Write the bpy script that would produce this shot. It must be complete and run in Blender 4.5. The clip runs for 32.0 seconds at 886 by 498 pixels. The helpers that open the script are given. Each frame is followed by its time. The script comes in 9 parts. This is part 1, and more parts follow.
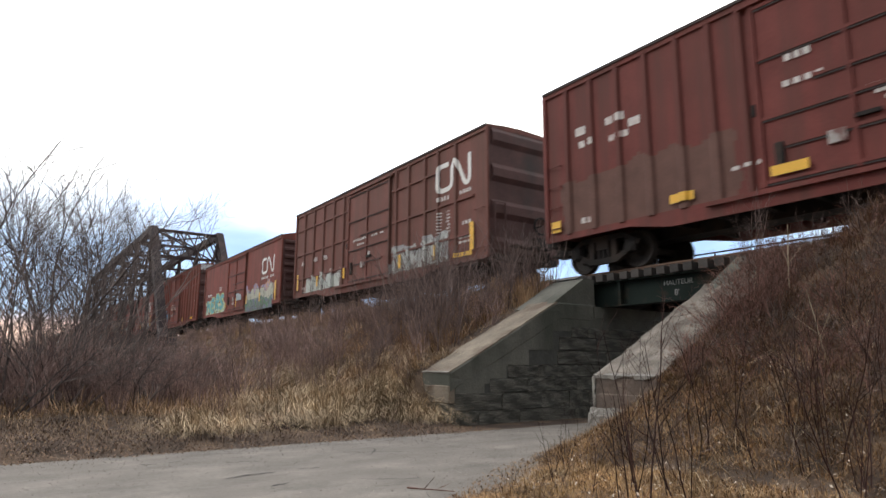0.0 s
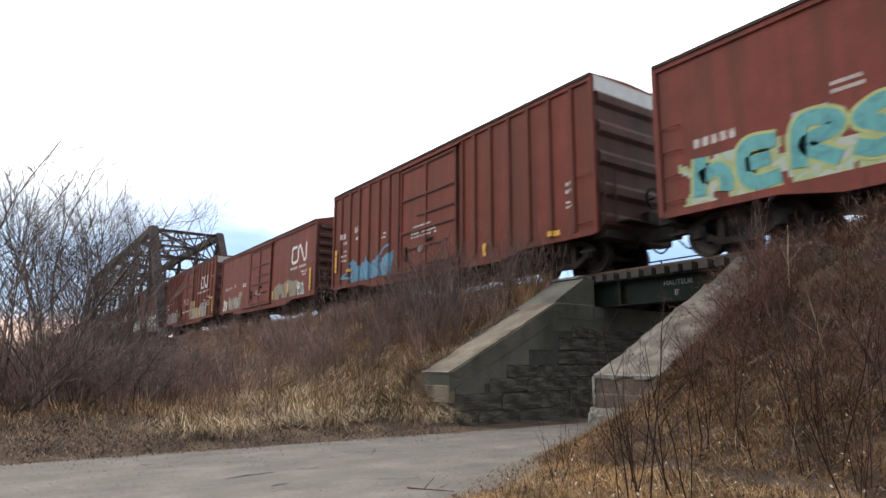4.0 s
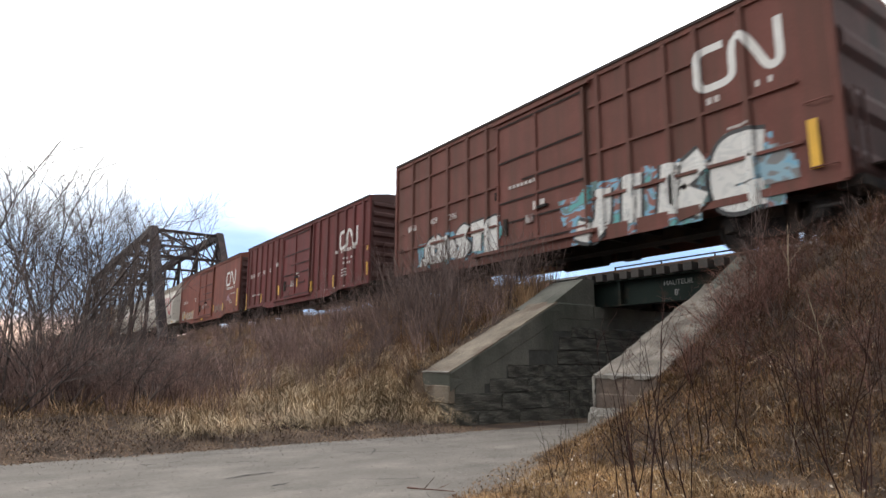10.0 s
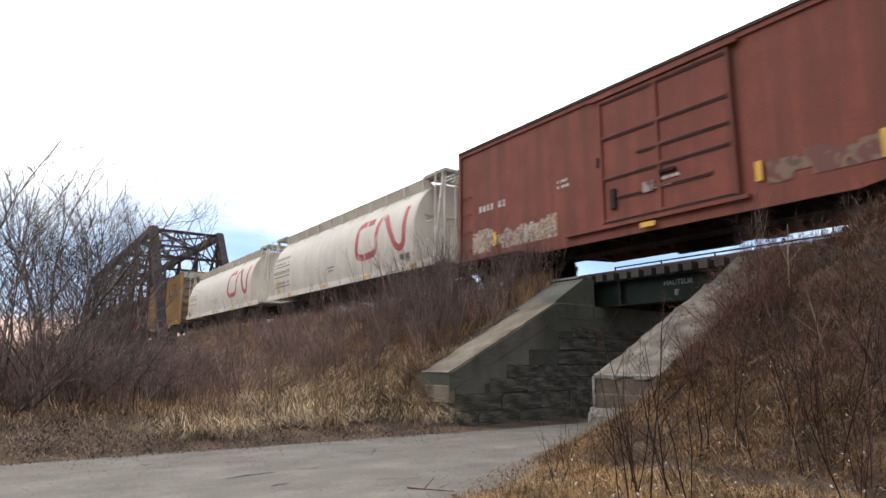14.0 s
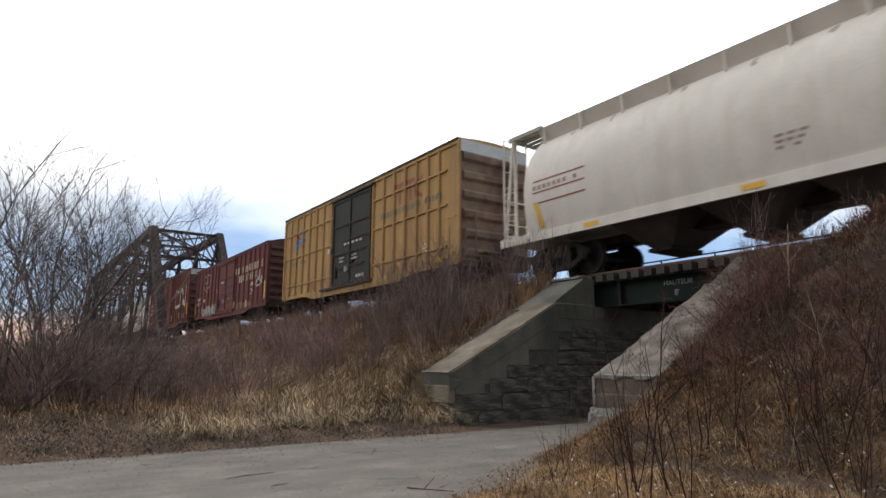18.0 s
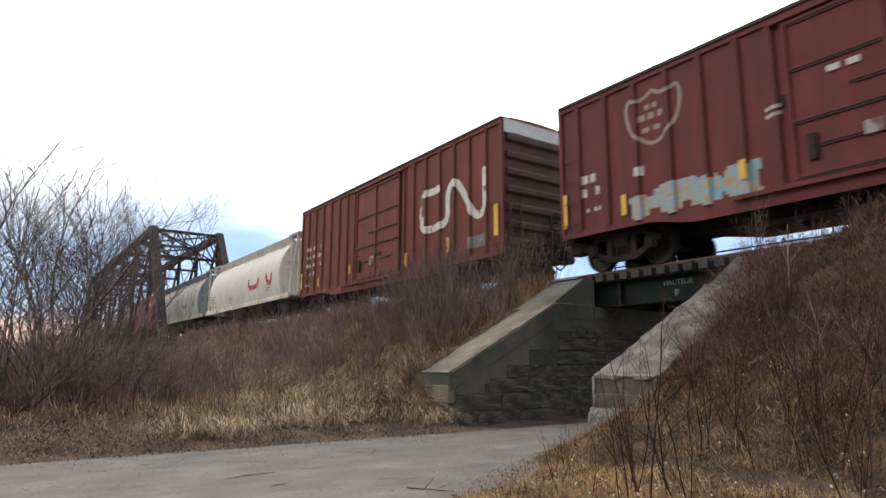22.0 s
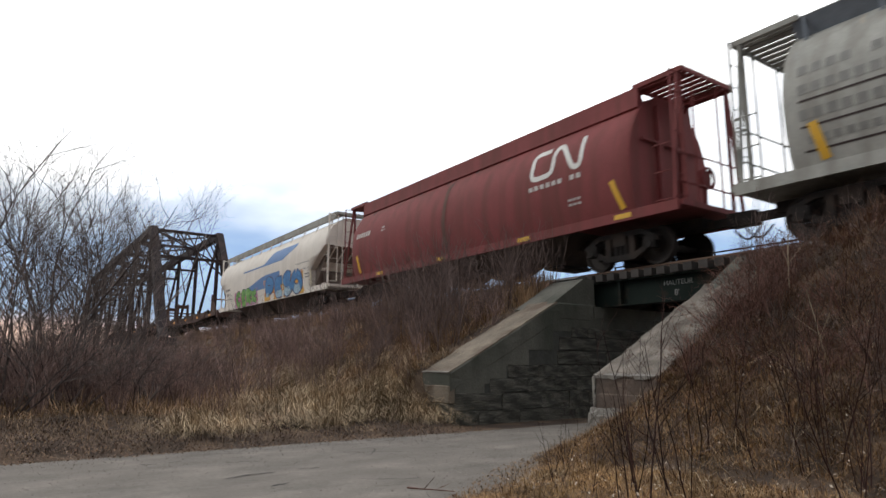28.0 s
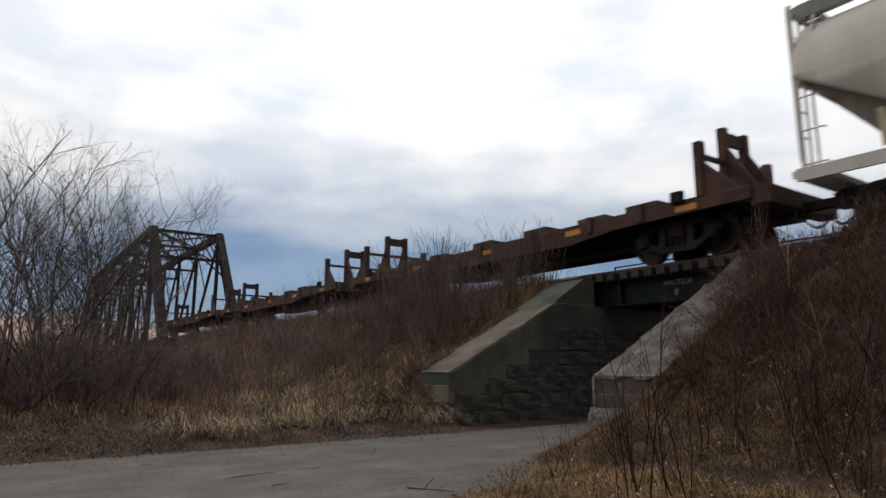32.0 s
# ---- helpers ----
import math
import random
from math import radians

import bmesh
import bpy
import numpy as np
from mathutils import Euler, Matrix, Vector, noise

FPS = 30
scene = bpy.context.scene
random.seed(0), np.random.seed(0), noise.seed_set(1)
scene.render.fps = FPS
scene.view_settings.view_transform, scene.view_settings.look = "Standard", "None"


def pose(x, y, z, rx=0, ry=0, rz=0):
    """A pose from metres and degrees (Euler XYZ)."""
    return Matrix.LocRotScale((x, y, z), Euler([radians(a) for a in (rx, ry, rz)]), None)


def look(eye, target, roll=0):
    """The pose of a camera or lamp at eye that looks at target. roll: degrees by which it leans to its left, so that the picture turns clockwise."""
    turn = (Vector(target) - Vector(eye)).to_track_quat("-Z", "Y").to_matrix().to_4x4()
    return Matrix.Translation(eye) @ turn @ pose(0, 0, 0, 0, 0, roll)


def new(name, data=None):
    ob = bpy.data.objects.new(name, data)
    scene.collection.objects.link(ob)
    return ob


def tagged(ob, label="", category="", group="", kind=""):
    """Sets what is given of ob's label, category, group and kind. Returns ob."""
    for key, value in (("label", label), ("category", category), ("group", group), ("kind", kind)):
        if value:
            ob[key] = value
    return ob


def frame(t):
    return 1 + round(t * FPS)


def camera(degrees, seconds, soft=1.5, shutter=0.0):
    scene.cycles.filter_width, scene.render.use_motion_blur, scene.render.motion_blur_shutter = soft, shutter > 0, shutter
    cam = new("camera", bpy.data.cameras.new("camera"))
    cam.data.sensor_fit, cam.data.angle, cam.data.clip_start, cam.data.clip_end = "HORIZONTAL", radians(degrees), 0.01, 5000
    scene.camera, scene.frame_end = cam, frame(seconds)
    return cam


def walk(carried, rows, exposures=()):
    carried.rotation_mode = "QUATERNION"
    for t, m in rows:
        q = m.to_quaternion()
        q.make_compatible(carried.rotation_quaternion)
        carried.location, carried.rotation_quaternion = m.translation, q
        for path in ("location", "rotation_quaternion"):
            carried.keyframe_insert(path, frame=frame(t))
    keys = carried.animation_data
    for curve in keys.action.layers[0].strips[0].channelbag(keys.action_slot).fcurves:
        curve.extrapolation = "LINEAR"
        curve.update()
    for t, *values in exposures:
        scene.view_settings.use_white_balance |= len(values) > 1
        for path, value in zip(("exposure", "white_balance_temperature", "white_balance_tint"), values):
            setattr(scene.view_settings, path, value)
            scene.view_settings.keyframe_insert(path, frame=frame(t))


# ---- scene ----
# World: x runs along the track in the train's direction, y across it, z up; the road surface is z = 0.
EYE = Vector((0.0, 0.0, 1.2))
AHEAD = Vector((-0.80804, 0.56120, 0.17924))
cam = camera(70.07, 32.0, soft=1.5, shutter=0.3)
walk(cam, [(0.0, look(EYE, EYE + AHEAD, 0.155)), (32.0, look(EYE, EYE + AHEAD, 0.155))],
     exposures=[(0.0, 0.0), (14.0, 0.0), (15.0, -0.15), (17.0, -0.55), (18.0, -0.5), (20.0, -0.15), (21.0, -0.12), (22.0, -0.12), (23.0, -0.27), (24.0, -0.25), (25.0, -0.42), (28.0, -0.6), (29.0, -0.6), (30.0, -0.6),
                (31.0, -0.68), (32.0, -1.40)])

TRACK_Y = 13.33      # centre line of the track
RAIL_Z = 3.53        # top of the rails


# ---- light ----
def make_world():
    w = bpy.data.worlds.new("sky")
    scene.world = w
    w.use_nodes = True
    nt = w.node_tree
    nt.nodes.clear()
    N, L = nt.nodes.new, nt.links.new
    out = N("ShaderNodeOutputWorld")
    sky = N("ShaderNodeTexSky")
    sky.sky_type = "NISHITA"
    sky.sun_disc = False
    sky.sun_elevation, sky.sun_rotation = radians(18), radians(-115)
    back = N("ShaderNodeBackground")
    back.inputs["Strength"].default_value = 0.08
    L(sky.outputs[0], back.inputs[0])
    co = N("ShaderNodeTexCoord")
    sep = N("ShaderNodeSeparateXYZ")
    L(co.outputs["Generated"], sep.inputs[0])
    # cloud deck: stretched near the horizon
    mp = N("ShaderNodeMapping")
    mp.inputs["Scale"].default_value = (1.7, 1.7, 4.6)
    mp.inputs["Location"].default_value = (0.3, 0.2, 0.9)
    L(co.outputs["Generated"], mp.inputs[0])
    n1 = N("ShaderNodeTexNoise")
    n1.inputs["Scale"].default_value, n1.inputs["Detail"].default_value, n1.inputs["Roughness"].default_value = 2.3, 5, 0.5
    L(mp.outputs[0], n1.inputs["Vector"])
    tone = N("ShaderNodeValToRGB")
    e = tone.color_ramp.elements
    e[0].position, e[0].color = 0.34, (0.72, 0.76, 0.83, 1)
    e[1].position, e[1].color = 0.60, (1.0, 0.99, 0.97, 1)
    L(n1.outputs[0], tone.inputs[0])
    # height bands: warm rim, blue gap, bright deck
    band = N("ShaderNodeValToRGB")
    band.color_ramp.interpolation = "EASE"
    b = band.color_ramp.elements
    b[0].position, b[0].color = 0.0, (0.60, 0.42, 0.36, 1)
    b[1].position, b[1].color = 1.0, (1.75, 1.75, 1.75, 1)
    for pos, col in ((0.040, (1.05, 0.72, 0.60, 1)), (0.075, (0.34, 0.49, 0.71, 1)), (0.160, (0.42, 0.60, 0.87, 1)),
                     (0.215, (0.85, 0.95, 1.10, 1)), (0.28, (1.45, 1.47, 1.50, 1)), (0.40, (1.90, 1.90, 1.88, 1))):
        el = b.new(pos)
        el.color = col
    wob = N("ShaderNodeMath")
    wob.operation = "MULTIPLY_ADD"
    L(n1.outputs[0], wob.inputs[0])
    wob.inputs[1].default_value = 0.10
    L(sep.outputs[2], wob.inputs[2])
    wob2 = N("ShaderNodeMath")
    wob2.operation = "SUBTRACT"
    L(wob.outputs[0], wob2.inputs[0])
    wob2.inputs[1].default_value = 0.05
    L(wob2.outputs[0], band.inputs[0])
    mul = N("ShaderNodeMixRGB")
    mul.blend_type = "MULTIPLY"
    mul.inputs[0].default_value = 1.0
    L(band.outputs[0], mul.inputs[1])
    L(tone.outputs[0], mul.inputs[2])
    # the deck is brightest towards the low sun behind the clouds
    dot = N("ShaderNodeVectorMath")
    dot.operation = "DOT_PRODUCT"
    L(co.outputs["Generated"], dot.inputs[0])
    dot.inputs[1].default_value = (-0.72, 0.60, 0.35)
    lift = N("ShaderNodeMapRange")
    lift.inputs["From Min"].default_value, lift.inputs["From Max"].default_value = -0.6, 0.9
    lift.inputs["To Min"].default_value, lift.inputs["To Max"].default_value = 0.46, 1.95
    L(dot.outputs["Value"], lift.inputs["Value"])
    deck = N("ShaderNodeBackground")
    L(lift.outputs[0], deck.inputs["Strength"])
    L(mul.outputs[0], deck.inputs[0])
    mix = N("ShaderNodeMixShader")
    mix.inputs[0].default_value = 0.85
    L(back.outputs[0], mix.inputs[1])
    L(deck.outputs[0], mix.inputs[2])
    L(mix.outputs[0], out.inputs[0])


make_world()
sun_data = bpy.data.lights.new("sun", "SUN")
sun_data.energy, sun_data.angle, sun_data.color = 0.7, radians(18), (1.0, 0.95, 0.88)
sun = new("sun", sun_data)
sun.matrix_world = look((-20, -22, 18), (0, 0, 0))


# ---- materials ----
def mat(name, base, rough=0.6, metal=0.0, vary=0.25, scale=3.0, fine=40.0, bump=0.2, second=None, mask=(0.5, 0.65), streak=0.0,
        spec=0.5, rnd=0.0, coat=0.0, layer=1.0, along=1.0, dent=0.02, fleck=0.6):
    """A surface with broad variation, fine grain, optional second colour in patches, optional vertical streaks."""
    m = bpy.data.materials.new(name)
    m.use_nodes = True
    nt = m.node_tree
    N, L = nt.nodes.new, nt.links.new
    bs = nt.nodes["Principled BSDF"]
    bs.inputs["Roughness"].default_value = rough
    bs.inputs["Metallic"].default_value = metal
    bs.inputs["Specular IOR Level"].default_value = spec
    bs.inputs["Coat Weight"].default_value = coat
    co = N("ShaderNodeTexCoord")
    n1, n2 = N("ShaderNodeTexNoise"), N("ShaderNodeTexNoise")
    n1.inputs["Scale"].default_value, n1.inputs["Detail"].default_value = scale, 5
    n2.inputs["Scale"].default_value, n2.inputs["Detail"].default_value = fine, 4
    lay = N("ShaderNodeMapping")
    lay.inputs["Scale"].default_value = (1.0, along, layer)
    L(co.outputs["Object"], lay.inputs[0])
    L(lay.outputs[0], n1.inputs["Vector"])
    L(lay.outputs[0], n2.inputs["Vector"])
    sm = N("ShaderNodeMath")
    sm.operation = "MULTIPLY_ADD"
    L(n2.outputs[0], sm.inputs[0])
    sm.inputs[1].default_value = 0.5
    L(n1.outputs[0], sm.inputs[2])
    rg = N("ShaderNodeMapRange")
    rg.inputs["From Min"].default_value, rg.inputs["From Max"].default_value = 0.45, 1.05
    rg.inputs["To Min"].default_value, rg.inputs["To Max"].default_value = 1 - vary, 1 + vary
    L(sm.outputs[0], rg.inputs["Value"])
    hue = N("ShaderNodeHueSaturation")
    hue.inputs["Color"].default_value = (*base, 1)
    L(rg.outputs[0], hue.inputs["Value"])
    col = hue.outputs[0]
    if second:
        rp = N("ShaderNodeMapRange")
        rp.inputs["From Min"].default_value, rp.inputs["From Max"].default_value = mask
        n3 = N("ShaderNodeTexNoise")
        n3.inputs["Scale"].default_value, n3.inputs["Detail"].default_value = scale * fleck, 8
        mp = N("ShaderNodeMapping")
        mp.inputs["Location"].default_value = (3.1, 1.7, 5.2)
        L(co.outputs["Object"], mp.inputs[0])
        if streak:
            mp.inputs["Scale"].default_value = (1.0, 1.0, 1.0 - streak)
        L(mp.outputs[0], n3.inputs["Vector"])
        L(n3.outputs[0], rp.inputs["Value"])
        mx = N("ShaderNodeMixRGB")
        L(rp.outputs[0], mx.inputs[0])
        L(col, mx.inputs[1])
        mx.inputs[2].default_value = (*second, 1)
        col = mx.outputs[0]
    if rnd:
        oi = N("ShaderNodeObjectInfo")
        rr = N("ShaderNodeMapRange")
        rr.inputs["To Min"].default_value, rr.inputs["To Max"].default_value = 1 - rnd, 1 + rnd
        L(oi.outputs["Random"], rr.inputs["Value"])
        h2 = N("ShaderNodeHueSaturation")
        L(rr.outputs[0], h2.inputs["Value"])
        L(col, h2.inputs["Color"])
        col = h2.outputs[0]
    L(col, bs.inputs["Base Color"])
    if bump:
        bp = N("ShaderNodeBump")
        bp.inputs["Strength"].default_value, bp.inputs["Distance"].default_value = bump, dent
        L(sm.outputs[0], bp.inputs["Height"])
        L(bp.outputs[0], bs.inputs["Normal"])
    return m


def island_mat(name, low, high, rough=0.8):
    """Plant matter: each blade or stem has its own tone."""
    m = bpy.data.materials.new(name)
    m.use_nodes = True
    nt = m.node_tree
    N, L = nt.nodes.new, nt.links.new
    bs = nt.nodes["Principled BSDF"]
    bs.inputs["Roughness"].default_value = rough
    bs.inputs["Specular IOR Level"].default_value = 0.2
    g = N("ShaderNodeNewGeometry")
    rp = N("ShaderNodeValToRGB")
    rp.color_ramp.elements[0].color = (*low, 1)
    rp.color_ramp.elements[1].color = (*high, 1)
    L(g.outputs["Random Per Island"], rp.inputs[0])
    co = N("ShaderNodeTexCoord")
    n = N("ShaderNodeTexNoise")
    n.inputs["Scale"].default_value, n.inputs["Detail"].default_value = 1.5, 5
    n.inputs["Roughness"].default_value = 0.65
    L(co.outputs["Object"], n.inputs["Vector"])
    rg = N("ShaderNodeMapRange")
    rg.inputs["From Min"].default_value, rg.inputs["From Max"].default_value = 0.32, 0.68
    rg.inputs["To Min"].default_value, rg.inputs["To Max"].default_value = 0.42, 1.55
    L(n.outputs[0], rg.inputs["Value"])
    h = N("ShaderNodeHueSaturation")
    L(rp.outputs[0], h.inputs["Color"])
    L(rg.outputs[0], h.inputs["Value"])
    L(h.outputs[0], bs.inputs["Base Color"])
    return m


M = {}
M["asphalt"] = mat("asphalt", (0.174, 0.155, 0.135), 0.95, vary=0.42, scale=2.4, fine=38, bump=1.0, second=(0.148, 0.131, 0.114), mask=(0.40, 0.70), along=0.5)
M["patch"] = mat("patch", (0.05, 0.045, 0.045), 0.95, vary=0.3, fine=50, bump=0.5)
M["soil"] = mat("soil", (0.056, 0.036, 0.025), 0.95, vary=0.5, scale=2.5, fine=25, bump=0.9, second=(0.115, 0.074, 0.046), mask=(0.48, 0.6))
M["concrete"] = mat("concrete", (0.205, 0.192, 0.165), 0.92, vary=0.32, scale=1.6, fine=24, bump=0.8, second=(0.105, 0.103, 0.088), mask=(0.44, 0.66), streak=0.6)
M["broken"] = mat("broken", (0.215, 0.20, 0.178), 0.95, vary=0.35, scale=6, fine=30, bump=1.0)
M["stone"] = mat("stone", (0.195, 0.184, 0.158), 0.92, vary=0.7, scale=5, fine=22, bump=1.0, second=(0.100, 0.100, 0.084), mask=(0.44, 0.58), rnd=0.14, layer=5.0, dent=0.06)
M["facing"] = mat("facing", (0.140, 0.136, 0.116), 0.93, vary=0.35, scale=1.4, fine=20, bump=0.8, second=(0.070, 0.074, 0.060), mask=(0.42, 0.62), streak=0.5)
M["cap_brown"] = mat("cap_brown", (0.215, 0.180, 0.140), 0.95, vary=0.35, scale=2.2, fine=22, bump=0.8, second=(0.135, 0.100, 0.075), mask=(0.45, 0.6))
M["cap_pale"] = mat("cap_pale", (0.185, 0.160, 0.135), 0.93, vary=0.45, scale=3.0, fine=30, bump=1.0, dent=0.04, second=(0.105, 0.088, 0.072), mask=(0.44, 0.62))
M["rough_brown"] = mat("rough_brown", (0.130, 0.098, 0.078), 0.95, vary=0.45, scale=5.0, fine=18, bump=1.0, second=(0.095, 0.075, 0.062), mask=(0.45, 0.6))
M["joint"] = mat("joint", (0.075, 0.075, 0.068), 0.95, vary=0.3, fine=20, bump=0.5)
M["girder"] = mat("girder", (0.012, 0.019, 0.016), 0.85, spec=0.2, vary=0.3, scale=2, fine=30, second=(0.045, 0.03, 0.02), mask=(0.55, 0.68))
M["tie"] = mat("tie", (0.052, 0.045, 0.041), 0.9, vary=0.35, scale=3, fine=20, bump=0.6, rnd=0.3)
M["ballast"] = mat("ballast", (0.20, 0.19, 0.18), 0.95, vary=0.45, scale=8, fine=30, bump=1.0)
M["rail"] = mat("rail", (0.16, 0.10, 0.07), 0.55, 0.6, vary=0.3, fine=20)
M["truss"] = mat("truss", (0.030, 0.021, 0.023), 0.75, spec=0.3, vary=0.35, scale=1.2, fine=15, second=(0.055, 0.034, 0.033), mask=(0.5, 0.65))
M["white_paint"] = mat("white_paint", (0.72, 0.71, 0.68), 0.6, vary=0.12, scale=2, fine=30, bump=0.05, second=(0.42, 0.33, 0.29), mask=(0.58, 0.75))
M["stencil"] = mat("stencil", (0.58, 0.54, 0.51), 0.7, vary=0.2, scale=4, fine=30, second=(0.30, 0.17, 0.15), mask=(0.54, 0.7))
M["grey_stencil"] = mat("grey_stencil", (0.235, 0.235, 0.22), 0.7, vary=0.2, scale=4, fine=30)
M["worn_white"] = mat("worn_white", (0.66, 0.62, 0.57), 0.7, vary=0.2, scale=2.2, fine=20, second=(0.20, 0.075, 0.045), mask=(0.60, 0.64))
M["notice_paint"] = mat("notice_paint", (0.23, 0.23, 0.22), 0.8, vary=0.3, scale=8, fine=40, second=(0.06, 0.07, 0.065), mask=(0.5, 0.6))
M["cream_paint"] = mat("cream_paint", (0.62, 0.55, 0.36), 0.6, vary=0.12, scale=2, fine=30, bump=0.05)
M["yellow_paint"] = mat("yellow_paint", (0.75, 0.42, 0.03), 0.5, vary=0.12, scale=3, fine=30, bump=0.05)
M["steel_dark"] = mat("steel_dark", (0.020, 0.017, 0.016), 0.8, 0.0, vary=0.3, scale=3, fine=20, spec=0.25, second=(0.042, 0.030, 0.024), mask=(0.5, 0.62))
M["wheel_steel"] = mat("wheel_steel", (0.034, 0.027, 0.023), 0.7, 0.1, vary=0.3, fine=20)
M["rubber"] = mat("rubber", (0.013, 0.013, 0.013), 0.85, vary=0.2, fine=60)


def paint(name, base, rust, rough=0.70, vary=0.22, mask=(0.42, 0.70)):
    """Wagon paint: chalky, with narrow streaks that run down the side."""
    return mat(name, base, rough, vary=vary, scale=1.3, fine=16, bump=0.16, dent=0.05, second=rust, mask=mask, streak=0.95, spec=0.22, fleck=2.2)


M["placard_grey"] = mat("placard_grey", (0.34, 0.31, 0.29), 0.7, vary=0.3, scale=8, fine=40, second=(0.16, 0.08, 0.07), mask=(0.5, 0.6))
M["oxide"] = paint("oxide", (0.215, 0.058, 0.045), (0.135, 0.050, 0.038))
M["oxide_faded"] = paint("oxide_faded", (0.235, 0.076, 0.056), (0.165, 0.062, 0.047))
M["oxide_brown"] = paint("oxide_brown", (0.178, 0.070, 0.056), (0.125, 0.062, 0.048))
M["oxide_bright"] = paint("oxide_bright", (0.200, 0.050, 0.036), (0.125, 0.046, 0.032))
M["oxide_deep"] = paint("oxide_deep", (0.160, 0.044, 0.037), (0.11, 0.042, 0.034))
M["maroon"] = paint("maroon", (0.165, 0.040, 0.040), (0.11, 0.04, 0.035))
M["yellow_body"] = paint("yellow_body", (0.47, 0.29, 0.110), (0.34, 0.20, 0.085))
M["grey_door"] = paint("grey_door", (0.026, 0.033, 0.030), (0.040, 0.034, 0.028))
M["hopper_white"] = paint("hopper_white", (0.70, 0.66, 0.60), (0.62, 0.57, 0.50), vary=0.10, mask=(0.45, 0.85))
M["hopper_grey"] = paint("hopper_grey", (0.40, 0.40, 0.37), (0.27, 0.26, 0.23))
M["hopper_red"] = paint("hopper_red", (0.24, 0.062, 0.062), (0.18, 0.055, 0.05), vary=0.12)
M["cream_white"] = paint("cream_white", (0.80, 0.75, 0.68), (0.70, 0.64, 0.56), vary=0.10, mask=(0.48, 0.85))
# boxcar ends: darker red than the sides, shade put into the colour
M["end_shade"] = mat("end_shade", (0.085, 0.040, 0.036), 0.8, vary=0.35, scale=1.2, fine=14, second=(0.045, 0.033, 0.03), mask=(0.5, 0.7))
M["roof_grey"] = mat("roof_grey", (0.45, 0.47, 0.48), 0.5, 0.3, vary=0.15)
M["roof_dark"] = mat("roof_dark", (0.05, 0.035, 0.033), 0.8, vary=0.3)
M["logo_red"] = mat("logo_red", (0.42, 0.07, 0.075), 0.6, vary=0.15, second=(0.58, 0.45, 0.40), mask=(0.56, 0.72))
M["logo_grey"] = mat("logo_grey", (0.17, 0.16, 0.15), 0.7, vary=0.2)
M["blue_paint"] = mat("blue_paint", (0.08, 0.20, 0.45), 0.55, vary=0.12)
M["faded_red"] = mat("faded_red", (0.30, 0.09, 0.06), 0.7, vary=0.2)
M["faded_text"] = mat("faded_text", (0.33, 0.25, 0.21), 0.7, vary=0.2)
M["text_brown"] = mat("text_brown", (0.20, 0.16, 0.10), 0.7, vary=0.2)


def spray(name, colors, size=2.2):
    """Sprayed paint: cells of several colours with soft rims."""
    m = bpy.data.materials.new(name)
    m.use_nodes = True
    nt = m.node_tree
    N, L = nt.nodes.new, nt.links.new
    bs = nt.nodes["Principled BSDF"]
    bs.inputs["Roughness"].default_value = 0.6
    co = N("ShaderNodeTexCoord")
    n = N("ShaderNodeTexNoise")
    n.inputs["Scale"].default_value, n.inputs["Detail"].default_value = size, 2
    n.inputs["Distortion"].default_value = 1.2
    L(co.outputs["Object"], n.inputs["Vector"])
    rp = N("ShaderNodeValToRGB")
    rp.color_ramp.interpolation = "CONSTANT"
    el = rp.color_ramp.elements
    k = len(colors)
    el[0].position, el[0].color = 0.0, (*colors[0], 1)
    el[1].position, el[1].color = 0.36, (*colors[1 % k], 1)
    for i in range(2, k):
        a = el.new(0.36 + 0.28 * (i - 1) / (k - 1))
        a.color = (*colors[i], 1)
    L(n.outputs[0], rp.inputs[0])
    L(rp.outputs[0], bs.inputs["Base Color"])
    return m


# ---- mesh helpers ----
def put(name, bm, material, parent=None, label="", smooth=False):
    me = bpy.data.meshes.new(name)
    if smooth:
        for f in bm.faces:
            f.smooth = True
    bm.to_mesh(me)
    bm.free()
    me.materials.append(material)
    ob = new(name, me)
    if parent:
        ob.parent = parent
    if label:
        ob["label"] = label
    return ob


def part(name, bm, material, parent, label="", smooth=False):
    return put(name, bm, material, parent, label, smooth)


def piece(name, mesh, parent, m):
    """One more object on a shared mesh."""
    ob = new(name, mesh)
    ob.parent = parent
    ob.matrix_local = m
    return ob


def empty(name, m=None):
    ob = new(name)
    ob.empty_display_size = 0.3
    if m is not None:
        ob.matrix_world = m
    return ob


def box(bm, x0, x1, y0, y1, z0, z1, m=None):
    v = [bm.verts.new((x, y, z)) for z in (z0, z1) for y in (y0, y1) for x in (x0, x1)]
    for f in ((0, 2, 3, 1), (4, 5, 7, 6), (0, 1, 5, 4), (2, 6, 7, 3), (0, 4, 6, 2), (1, 3, 7, 5)):
        bm.faces.new([v[i] for i in f])
    if m is not None:
        for q in v:
            q.co = m @ q.co
    return v


def one_box(x0, x1, y0, y1, z0, z1, bev=0.0):
    bm = bmesh.new()
    box(bm, x0, x1, y0, y1, z0, z1)
    if bev:
        bmesh.ops.bevel(bm, geom=bm.edges[:], offset=bev, segments=1, affect="EDGES")
    return bm


